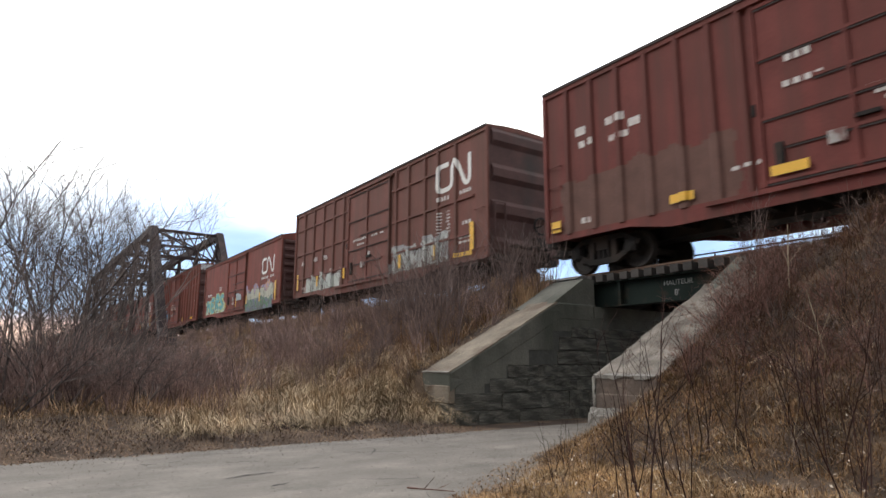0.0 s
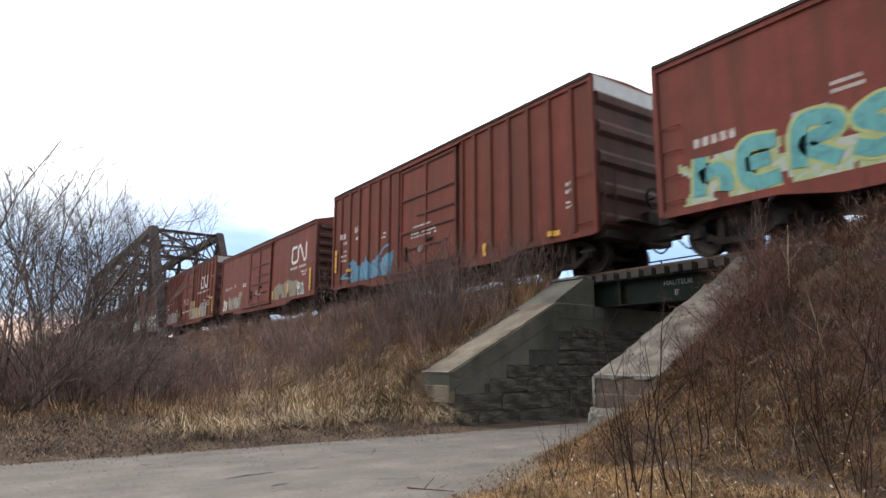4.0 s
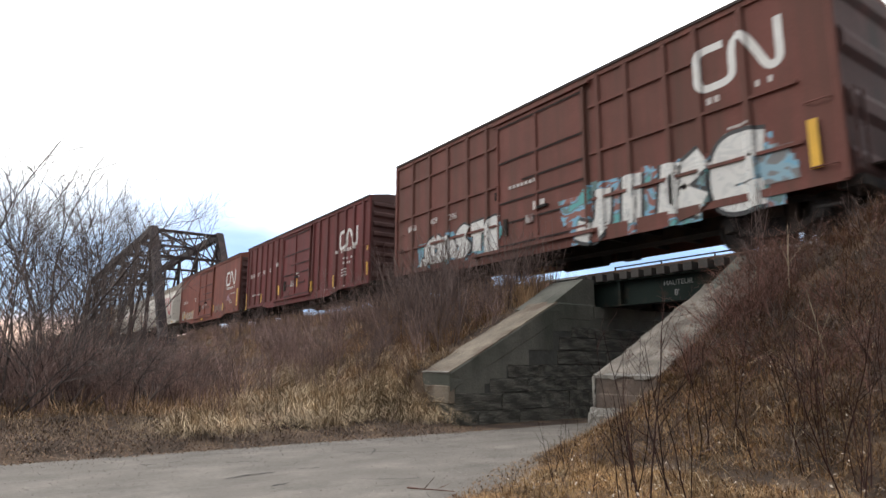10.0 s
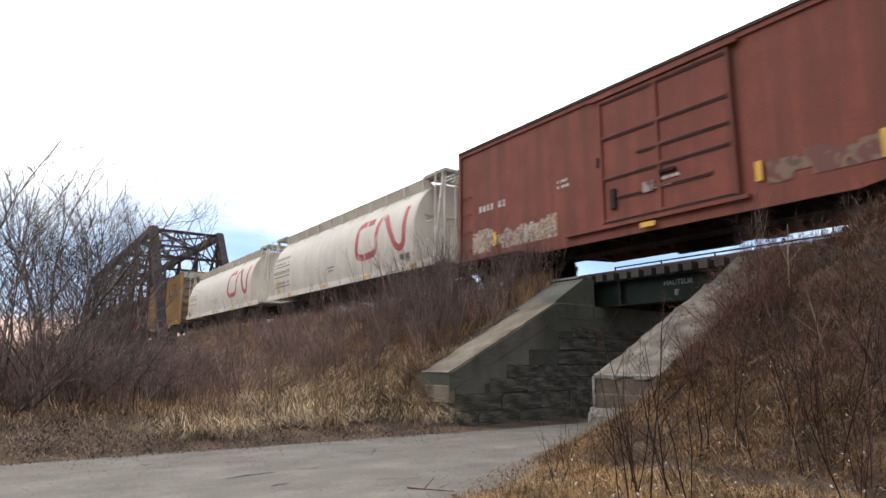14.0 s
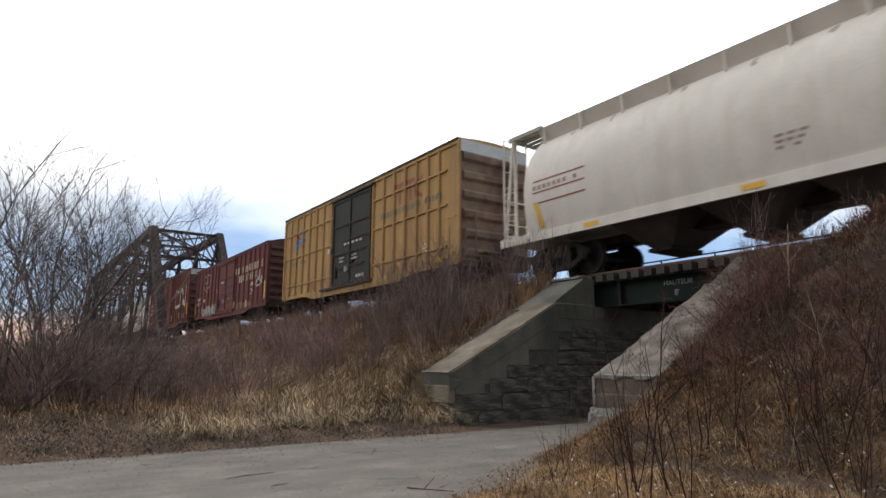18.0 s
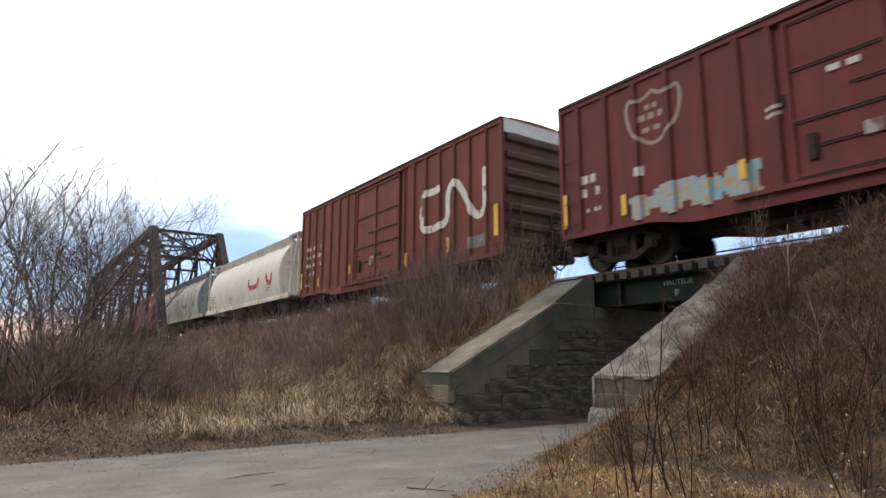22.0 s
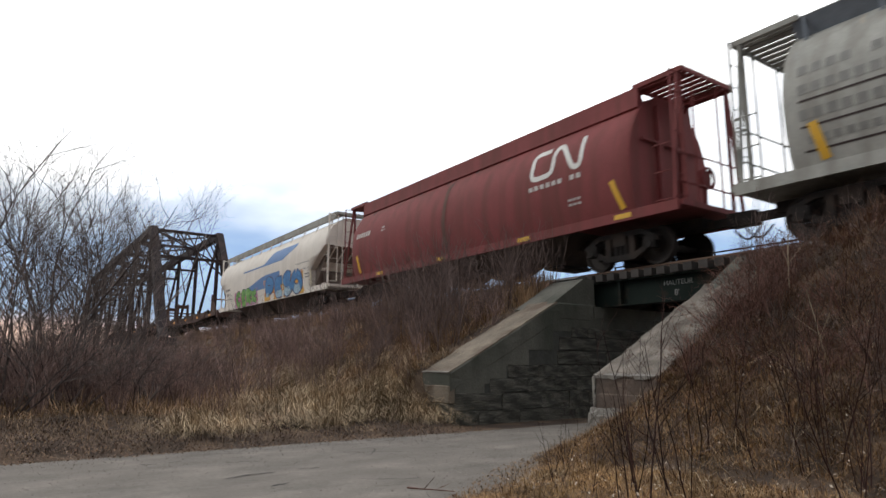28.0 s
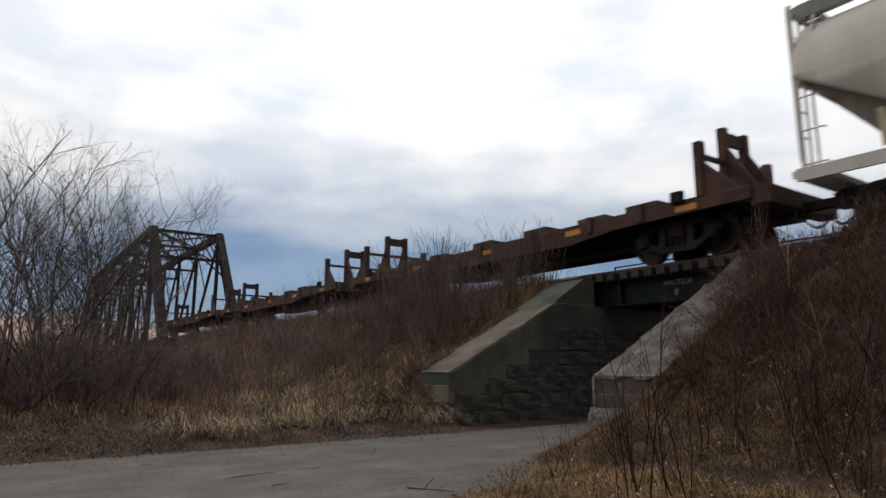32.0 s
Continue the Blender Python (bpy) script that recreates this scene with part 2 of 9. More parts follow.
def prism(bm, pts, axis, a, b):
    """An outline swept along an axis ('x', 'y' or 'z') from a to b."""
    def at(p, q):
        return {"x": (q, p[0], p[1]), "y": (p[0], q, p[1]), "z": (p[0], p[1], q)}[axis]
    lo = [bm.verts.new(at(p, a)) for p in pts]
    hi = [bm.verts.new(at(p, b)) for p in pts]
    n = len(pts)
    for i in range(n):
        bm.faces.new((lo[i], lo[(i + 1) % n], hi[(i + 1) % n], hi[i]))
    bm.faces.new(lo[::-1])
    bm.faces.new(hi)
    bmesh.ops.recalc_face_normals(bm, faces=bm.faces[:])


def rod(bm, a, b, r, n=6, r2=None):
    a, b = Vector(a), Vector(b)
    d = b - a
    q = d.to_track_quat("Z", "Y")
    r2 = r if r2 is None else r2
    lo = [bm.verts.new(a + q @ Vector((r * math.cos(i * math.tau / n), r * math.sin(i * math.tau / n), 0))) for i in range(n)]
    hi = [bm.verts.new(b + q @ Vector((r2 * math.cos(i * math.tau / n), r2 * math.sin(i * math.tau / n), 0))) for i in range(n)]
    for i in range(n):
        bm.faces.new((lo[i], lo[(i + 1) % n], hi[(i + 1) % n], hi[i]))
    bm.faces.new(lo[::-1])
    bm.faces.new(hi)


def beam(bm, a, b, w, h):
    """A square bar from a to b; w across, h deep."""
    a, b = Vector(a), Vector(b)
    d = b - a
    m = Matrix.Translation(a) @ d.to_track_quat("X", "Z").to_matrix().to_4x4()
    box(bm, 0, d.length, -w / 2, w / 2, -h / 2, h / 2, m)


def lathe(bm, prof, axis="y", n=24, centre=(0, 0, 0)):
    """A closed ring profile of (radius, along) turned round an axis."""
    c = Vector(centre)
    rings = []
    for i in range(n):
        a = i * math.tau / n
        ring = []
        for r, t in prof:
            p = Vector((r * math.cos(a), t, r * math.sin(a))) if axis == "y" else Vector((t, r * math.cos(a), r * math.sin(a)))
            ring.append(bm.verts.new(c + p))
        rings.append(ring)
    k = len(prof)
    for i in range(n):
        A, B = rings[i], rings[(i + 1) % n]
        for j in range(k):
            bm.faces.new((A[j], A[(j + 1) % k], B[(j + 1) % k], B[j]))
    bmesh.ops.recalc_face_normals(bm, faces=bm.faces[:])


def smooth_step(a, b, v):
    t = max(0.0, min(1.0, (v - a) / (b - a)))
    return t * t * (3 - 2 * t)


# ---- ground and road ----
FACE_L, FACE_R = -10.5, -6.7     # inner faces of the two abutments
ROAD_L = -9.45


def bank(y):
    """Height of the embankment's slope, both sides of the track."""
    return min(3.40, -2.86 + 0.52 * y, -2.86 + 0.52 * (2 * TRACK_Y - y))


def ground_z(x, y):
    far = smooth_step(-56.0, -51.0, x)
    e = bank(y) * far if bank(y) > 0 else bank(y)
    if x < FACE_L - 0.05 or (x < ROAD_L and y < 7.35):
        edge = -12.6 + 1.35 * smooth_step(7.3, 7.7, y)
        w = smooth_step(FACE_L - 0.3, edge, x) if y < 7.7 or y > 19.0 else (1.0 if x < -10.8 else 0.0)
        base = 0.10 + 0.22 * smooth_step(-9.9, -13.5, x) + 0.25 * smooth_step(-18.0, -40.0, x)
        if y < 5:
            base += 0.10 * smooth_step(4.0, -2.0, y)
        bump = 0.10 * noise.noise((x * 0.5, y * 0.5, 0.3)) + 0.04 * noise.noise((x * 1.7, y * 1.7, 4.1))
        z = max(base * smooth_step(ROAD_L, -10.4, x), e * w)
        return z + bump * smooth_step(-10.2, -12.0, x)
    if x > FACE_R + 0.05:
        inside = 7.3 < y < 19.4
        e += 0.62 * smooth_step(-5.5, -3.7, x) * smooth_step(8.2, 11.2, y) * (1 - smooth_step(11.45, 11.85, y))
        w = (1.0 if x > (-5.5 if y < 10.4 else -6.4) else 0.0) if inside else smooth_step(-6.9, -5.1, x)
        r0 = -5.0 - 1.6 * smooth_step(3.6, 7.0, y)
        base = 0.16 * smooth_step(r0, r0 + 1.2, x) + 0.12 * smooth_step(-4.0, 3.0, x)
        bump = 0.10 * noise.noise((x * 0.6, y * 0.6, 7.7)) + 0.05 * noise.noise((x * 1.9, y * 1.9, 2.2))
        return max(base, e * w - 0.03 + 0.05 * smooth_step(r0 - 0.2, r0 + 0.4, x)) + bump * smooth_step(r0 + 0.3, r0 + 1.5, x)
    return 0.0


def spread(points):
    out = []
    for (a, sa), (b, _) in zip(points, points[1:]):
        n = max(1, round((b - a) / sa))
        out += [a + (b - a) * i / n for i in range(n)]
    return out + [points[-1][0]]


def make_ground():
    xs = spread([(-1500, 300), (-300, 60), (-120, 12), (-60, 2.0), (-30, 0.7), (-16, 0.3), (-12.8, 0.15), (-9.3, 0.3), (-7.0, 0.15), (-4.6, 0.3),
                 (4, 1.2), (20, 10), (120, 60), (300, 300), (1500, 300)])
    ys = spread([(-1500, 300), (-300, 60), (-60, 10), (-10, 1.2), (-4, 0.4), (10.8, 0.15), (12, 0.3), (21, 1.0), (30, 10), (60, 60), (300, 300), (1500, 300)])
    bm = bmesh.new()
    grid = [[bm.verts.new((x, y, ground_z(x, y) - 0.012)) for x in xs] for y in ys]
    for j in range(len(ys) - 1):
        for i in range(len(xs) - 1):
            bm.faces.new((grid[j][i], grid[j][i + 1], grid[j + 1][i + 1], grid[j + 1][i]))
    ob = put("ground", bm, M["soil"], smooth=True)
    tagged(ob, "brown soil bank with leaf litter under dry grass", "ground", kind="structure")


def make_road():
    bm = bmesh.new()
    ys = spread([(-120, 20), (-20, 2), (0, 0.4), (22, 2), (160, 20)])
    rows = []
    for y in ys:
        xl = ROAD_L + 0.10 * noise.noise((0.0, y * 0.8, 1.0)) + 0.05 * noise.noise((0.0, y * 3.1, 5.0))
        bend = 0.62 * max(0.0, -2.0 - y) * smooth_step(-2.0, -6.0, y)
        xl, xr = xl + min(bend, 22), -3.9 - 2.4 * smooth_step(3.0, 7.0, y) + min(bend, 22)
        rows.append([bm.verts.new((xl + (xr - xl) * u, y, 0.004 + 0.035 * math.sin(math.pi * u))) for u in (0, 0.15, 0.35, 0.5, 0.65, 0.85, 1)])
    for a, b in zip(rows, rows[1:]):
        for i in range(6):
            bm.faces.new((a[i], a[i + 1], b[i + 1], b[i]))
    road = put("road", bm, M["asphalt"], smooth=True)
    tagged(road, "worn grey asphalt lane with cracks and patches", "road", kind="structure")
    # cracks and dark tar marks
    rng = random.Random(5)
    for k in range(10):
        bm = bmesh.new()
        x, y = rng.uniform(-9.2, -5.6), rng.uniform(0.4, 7.5)
        ang = rng.gauss(1.2, 0.5)
        n = rng.randint(4, 9)
        pts = []
        for i in range(n):
            pts.append((x, y, rng.uniform(0.005, 0.016) if 0 < i < n - 1 else 0.004))
            ang += rng.gauss(0, 0.5)
            x += 0.16 * math.cos(ang)
            y += 0.16 * math.sin(ang)
        prev = None
        for x, y, w in pts:
            u = (x - ROAD_L) / (-4.4 - 2.4 * smooth_step(3.0, 7.0, y) - ROAD_L)
            z = 0.010 + 0.035 * math.sin(math.pi * max(0, min(1, u)))
            cur = (bm.verts.new((x - w, y, z)), bm.verts.new((x + w, y, z)))
            if prev:
                bm.faces.new((prev[0], prev[1], cur[1], cur[0]))
            prev = cur
        part("crack", bm, M["patch"], road)
    # worn scars and the long crack by the underpass
    for k, line in enumerate((((-8.36, 1.50), (-8.30, 1.68)), ((-8.34, 1.80), (-8.40, 1.98)), ((-6.80, 2.02), (-6.92, 2.30), (-6.93, 2.62)), ((-7.0, 2.88), (-6.94, 3.14)),
                              ((-9.0, 5.44), (-8.25, 5.49), (-7.78, 5.46), (-7.36, 5.56), (-6.94, 5.98)), ((-7.9, 2.6), (-7.8, 2.75)), ((-6.2, 2.3), (-6.25, 2.5)))):
        bm = bmesh.new()
        prev = None
        pts = []
        for (ax, ay), (bx, by) in zip(line, line[1:]):
            pts += [(ax + (bx - ax) * i / 8, ay + (by - ay) * i / 8) for i in range(8)]
        pts.append(line[-1])
        for i, (x, y) in enumerate(pts):
            w = (0.014 if k == 4 else 0.03) * (0.35 + 0.9 * abs(noise.noise((i * 0.7, k * 3.0, 0.0)))) if 0 < i < len(pts) - 1 else 0.003
            x += 0.03 * noise.noise((i * 0.5, k, 9.0))
            u = (x - ROAD_L) / (-4.4 - 2.4 * smooth_step(3.0, 7.0, y) - ROAD_L)
            z = 0.010 + 0.035 * math.sin(math.pi * max(0, min(1, u)))
            d = (0.0, 1.0) if k == 4 else (1.0, 0.0)
            cur = (bm.verts.new((x - w * d[0], y - w * d[1], z)), bm.verts.new((x + w * d[0], y + w * d[1], z)))
            if prev:
                bm.faces.new((prev[0], prev[1], cur[1], cur[0]))
            prev = cur
        part("crack", bm, M["patch"], road)


make_ground()
make_road()

# ---- underpass: abutments, girders, track ----
def wing(x0, x1, name, text, body, cap, rough):
    """An abutment with its sloping wing walls; x0 is the face towards the road, x1 the back."""
    ob = empty(name)
    tagged(ob, text, "abutment", kind="structure")
    lo, hi = min(x0, x1), max(x0, x1)
    back = 2 * TRACK_Y
    s = 1 if x1 < x0 else -1
    # core wall
    bm = bmesh.new()
    prism(bm, [(7.56, -0.3), (7.56, 0.85), (10.58, 2.36), (back - 10.58, 2.36), (back - 7.56, 0.85), (back - 7.56, -0.3)], "x", lo + 0.02, hi - 0.02)
    part("core", bm, M["joint"], ob)
    # concrete coping with a small overhang, sloped then level
    bm = bmesh.new()
    prism(bm, [(7.46, 0.64), (7.46, 1.03), (10.52, 2.62), (11.75, 2.62), (11.75, 2.22), (10.62, 2.22)], "x", lo - 0.012, hi + 0.012)
    bmesh.ops.bevel(bm, geom=bm.edges[:], offset=0.03, segments=1, affect="EDGES")
    bmesh.ops.triangulate(bm, faces=bm.faces[:])
    for _ in range(3):
        bmesh.ops.subdivide_edges(bm, edges=[e for e in bm.edges if e.calc_length() > 0.16], cuts=1)
    bmesh.ops.triangulate(bm, faces=bm.faces[:])
    for v in bm.verts:
        v.co += rough * noise.noise_vector(v.co * 2.3) + rough * noise.noise_vector(v.co * 9.0)
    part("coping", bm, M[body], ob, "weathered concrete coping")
    # paler worn top of the coping
    bm = bmesh.new()
    prism(bm, [(7.47, 1.02), (7.47, 1.05), (10.52, 2.645), (10.52, 2.60)], "x", lo + 0.005, hi - 0.005)
    bmesh.ops.triangulate(bm, faces=bm.faces[:])
    for _ in range(4):
        bmesh.ops.subdivide_edges(bm, edges=[e for e in bm.edges if e.calc_length() > 0.12], cuts=1)
        bmesh.ops.triangulate(bm, faces=[f for f in bm.faces if len(f.verts) > 3])
    for v in bm.verts:
        v.co += 0.9 * rough * noise.noise_vector(v.co * 2.3) + 1.3 * rough * noise.noise_vector(v.co * 7.0)
    part("coping_top", bm, M[cap], ob, "worn pale top of the coping")
    bm = bmesh.new()
    prism(bm, [(back - 7.46, 0.74), (back - 7.46, 1.03), (back - 10.52, 2.62), (back - 11.75, 2.62), (back - 11.75, 2.30), (back - 10.62, 2.30)], "x",
          lo - 0.05, hi + 0.05)
    part("coping", bm, M["concrete"], ob, "weathered concrete coping")
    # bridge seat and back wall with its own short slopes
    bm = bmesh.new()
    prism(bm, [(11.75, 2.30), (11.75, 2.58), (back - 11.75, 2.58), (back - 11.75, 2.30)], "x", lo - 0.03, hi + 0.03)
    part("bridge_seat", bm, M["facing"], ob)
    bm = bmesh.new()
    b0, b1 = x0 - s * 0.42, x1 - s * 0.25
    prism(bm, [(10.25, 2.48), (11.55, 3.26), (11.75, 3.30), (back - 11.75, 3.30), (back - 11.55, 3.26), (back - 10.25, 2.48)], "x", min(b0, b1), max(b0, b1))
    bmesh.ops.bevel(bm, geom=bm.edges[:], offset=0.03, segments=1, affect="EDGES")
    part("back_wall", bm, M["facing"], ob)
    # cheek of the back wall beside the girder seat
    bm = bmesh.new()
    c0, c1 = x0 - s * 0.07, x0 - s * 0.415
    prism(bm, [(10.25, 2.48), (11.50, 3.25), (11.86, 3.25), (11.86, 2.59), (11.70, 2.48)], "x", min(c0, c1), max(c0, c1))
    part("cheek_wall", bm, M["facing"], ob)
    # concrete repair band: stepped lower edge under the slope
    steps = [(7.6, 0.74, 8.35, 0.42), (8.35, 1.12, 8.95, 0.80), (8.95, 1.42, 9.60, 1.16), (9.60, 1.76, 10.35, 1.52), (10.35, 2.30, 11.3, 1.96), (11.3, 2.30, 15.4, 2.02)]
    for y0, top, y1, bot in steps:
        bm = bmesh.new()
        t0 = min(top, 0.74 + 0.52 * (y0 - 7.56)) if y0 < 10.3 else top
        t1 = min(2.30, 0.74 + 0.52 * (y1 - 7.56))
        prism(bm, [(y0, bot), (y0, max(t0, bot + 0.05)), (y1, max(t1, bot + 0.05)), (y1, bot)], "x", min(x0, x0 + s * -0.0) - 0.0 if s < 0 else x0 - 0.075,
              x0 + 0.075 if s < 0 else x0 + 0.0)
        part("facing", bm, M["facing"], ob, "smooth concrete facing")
    # broken pale arris along the end and the corner
    rng = random.Random(int(abs(x0) * 10))
    n = 46
    bm = bmesh.new()
    prev = None
    for i in range(n + 1):
        u = i / n
        a, b = noise.noise((u * 4.3, x0, 0.3)), noise.noise((u * 11.7, x0, 4.6))
        d = 0.020 + 0.07 * a + 0.03 * b if s < 0 else 0.012 + 0.012 * a
        x = x0 + (x1 - x0) * u
        cur = [bm.verts.new((x, 7.44 - 0.012 * b, 1.035 - max(0.008, d))), bm.verts.new((x, 7.435, 1.045 + 0.006 * b)), bm.verts.new((x, 7.47 + max(0.006, 0.6 * d), 1.062 + 0.5 * max(0.0, 0.6 * d)))]
        if prev:
            for k in range(2):
                bm.faces.new((prev[k], prev[k + 1], cur[k + 1], cur[k]))
        prev = cur
    part("broken_edge", bm, M["broken"], ob, "pale broken concrete edge")
    if s < 0:
        bm = bmesh.new()
        prev = None
        for i in range(n + 1):
            z = 0.28 + 0.76 * i / n
            d = 0.018 + 0.05 * noise.noise((z * 12, 1.0, 0.0)) + 0.02 * noise.noise((z * 31, 2.0, 0.0))
            e = 0.02 * noise.noise((z * 9, 5.0, 0.0))
            cur = [bm.verts.new((x0 + max(0.008, d), 7.428, z)), bm.verts.new((x0 - 0.03 + e, 7.43 + e, z)), bm.verts.new((x0 - 0.036, 7.45 + max(0.008, d), z))]
            if prev:
                for k in range(2):
                    bm.faces.new((prev[k], prev[k + 1], cur[k + 1], cur[k]))
            prev = cur
        part("broken_edge", bm, M["broken"], ob, "pale broken concrete edge")
        # chipped footing course under the end face
        bm = one_box(lo - 0.05, hi - 0.10, 7.33, 7.52, 0.10, 0.56)
        for _ in range(4):
            bmesh.ops.subdivide_edges(bm, edges=[e for e in bm.edges if e.calc_length() > 0.06], cuts=1, use_grid_fill=True)
        for v in bm.verts:
            top = smooth_step(0.40, 0.56, v.co.z)
            v.co += 0.035 * noise.noise_vector(v.co * 6.0) + 0.022 * noise.noise_vector(v.co * 17.0)
            v.co.y += 0.07 * top
        part("footing", bm, M["broken"], ob, "pale chipped concrete footing")
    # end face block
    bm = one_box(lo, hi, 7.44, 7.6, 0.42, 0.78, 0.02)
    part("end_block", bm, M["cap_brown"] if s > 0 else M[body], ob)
    return ob


def stones(ob, x0, s):
    """Rough squared stones in courses on an abutment's face and on its near end."""
    rng = random.Random(11)
    shapes = []
    for k in range(10):
        bm = bmesh.new()
        box(bm, -0.5, 0.5, -0.5, 0.5, -0.5, 0.5)
        bmesh.ops.subdivide_edges(bm, edges=bm.edges[:], cuts=2, use_grid_fill=True)
        for v in bm.verts:
            v.co *= 0.97 if max(abs(c) for c in v.co) > 0.49 and sum(abs(c) > 0.4 for c in v.co) > 1 else 1.0
            v.co += Vector((0.085 if abs(v.co.x) > 0.4 else 0.01, 0.012, 0.035)) * rng.uniform(-1, 1)
        me = bpy.data.meshes.new("stone")
        bm.to_mesh(me)
        bm.free()
        me.materials.append(M["stone"])
        shapes.append(me)
    courses = [-0.12, 0.26, 0.62, 0.92, 1.20, 1.52, 1.82, 2.06]
    for z0, z1 in zip(courses, courses[1:]):
        y = 7.5 + rng.uniform(0, 0.1)
        while y < 15.0:
            ln = rng.uniform(0.55, 1.75)
            mid = y + ln / 2
            if z1 < 0.70 + 0.52 * (mid - ln / 2 - 7.56) or z1 < 0.45:
                proud = rng.uniform(-0.030, -0.004)
                m = Matrix.LocRotScale((x0 + s * (0.075 - proud), mid, (z0 + z1) / 2), Euler((rng.gauss(0, 0.01), 0, rng.gauss(0, 0.01))),
                                       (0.22, ln - 0.006, z1 - z0 - 0.008))
                piece("stone", rng.choice(shapes), ob, m)
            y += ln + rng.uniform(-0.01, 0.015)
    # near end
    for z0, z1 in ((-0.12, 0.18), (0.18, 0.42)):
        x = 0.0
        while x < 1.0:
            ln = rng.uniform(0.4, 0.6)
            m = Matrix.LocRotScale((x0 + s * (x + ln / 2), 7.50 - rng.uniform(0, 0.03), (z0 + z1) / 2), Euler((0, 0, radians(90))), (0.2, ln - 0.02, z1 - z0 - 0.02))
            piece("stone", rng.choice(shapes), ob, m)
            x += ln


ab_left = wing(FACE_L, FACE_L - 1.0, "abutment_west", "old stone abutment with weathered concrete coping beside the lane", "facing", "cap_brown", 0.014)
stones(ab_left, FACE_L, -1)
ab_right = wing(FACE_R, FACE_R + 1.12, "abutment_east", "chipped concrete and stone abutment half buried in the bank", "rough_brown", "cap_pale", 0.026)
stones(ab_right, FACE_R, 1)


def make_girders():
    ob = empty("girder_bridge", pose(0, 0, 0))
    tagged(ob, "dark green steel plate girder bridge over the lane", "bridge")
    xl, xr = FACE_L - 0.38, FACE_R + 0.38
    for y in (12.15, 14.5):
        bm = bmesh.new()
        box(bm, xl, xr, y - 0.012, y + 0.012, 2.60, 3.16)
        box(bm, xl, xr, y - 0.16, y + 0.16, 2.575, 2.605)
        box(bm, xl, xr, y - 0.16, y + 0.16, 3.155, 3.185)
        part("girder", bm, M["girder"], ob)
        for i in (0, 1, 4, 5):
            x = xl + 0.05 + (xr - xl - 0.1) * i / 5
            bm = one_box(x - 0.04, x + 0.04, y - 0.13, y + 0.13, 2.607, 3.153)
            part("stiffener", bm, M["girder"], ob)
    for i in range(4):
        x = xl + 0.5 + (xr - xl - 1.0) * i / 3
        bm = bmesh.new()
        beam(bm, (x, 12.3, 2.7), (x, 14.35, 3.05), 0.08, 0.08)
        part("cross_brace", bm, M["girder"], ob)
    # painted clearance notice
    for body, x, z, size in (("HAUTEUR", -8.77, 2.945, 0.165), ("8'", -8.50, 2.71, 0.19)):
        cu = bpy.data.curves.new("notice", "FONT")
        cu.body, cu.size, cu.extrude = body, size, 0.002
        tmp = new("notice", cu)
        me = bpy.data.meshes.new_from_object(tmp.evaluated_get(bpy.context.evaluated_depsgraph_get()))
        bpy.data.objects.remove(tmp)
        me.materials.append(M["notice_paint"])
        t = new("lettering", me)
        t.parent = ob
        t.matrix_local = pose(x, 12.133, z, 90, 0, 0)
        t["label"] = "faded white painted words " + body.lower()


make_girders()


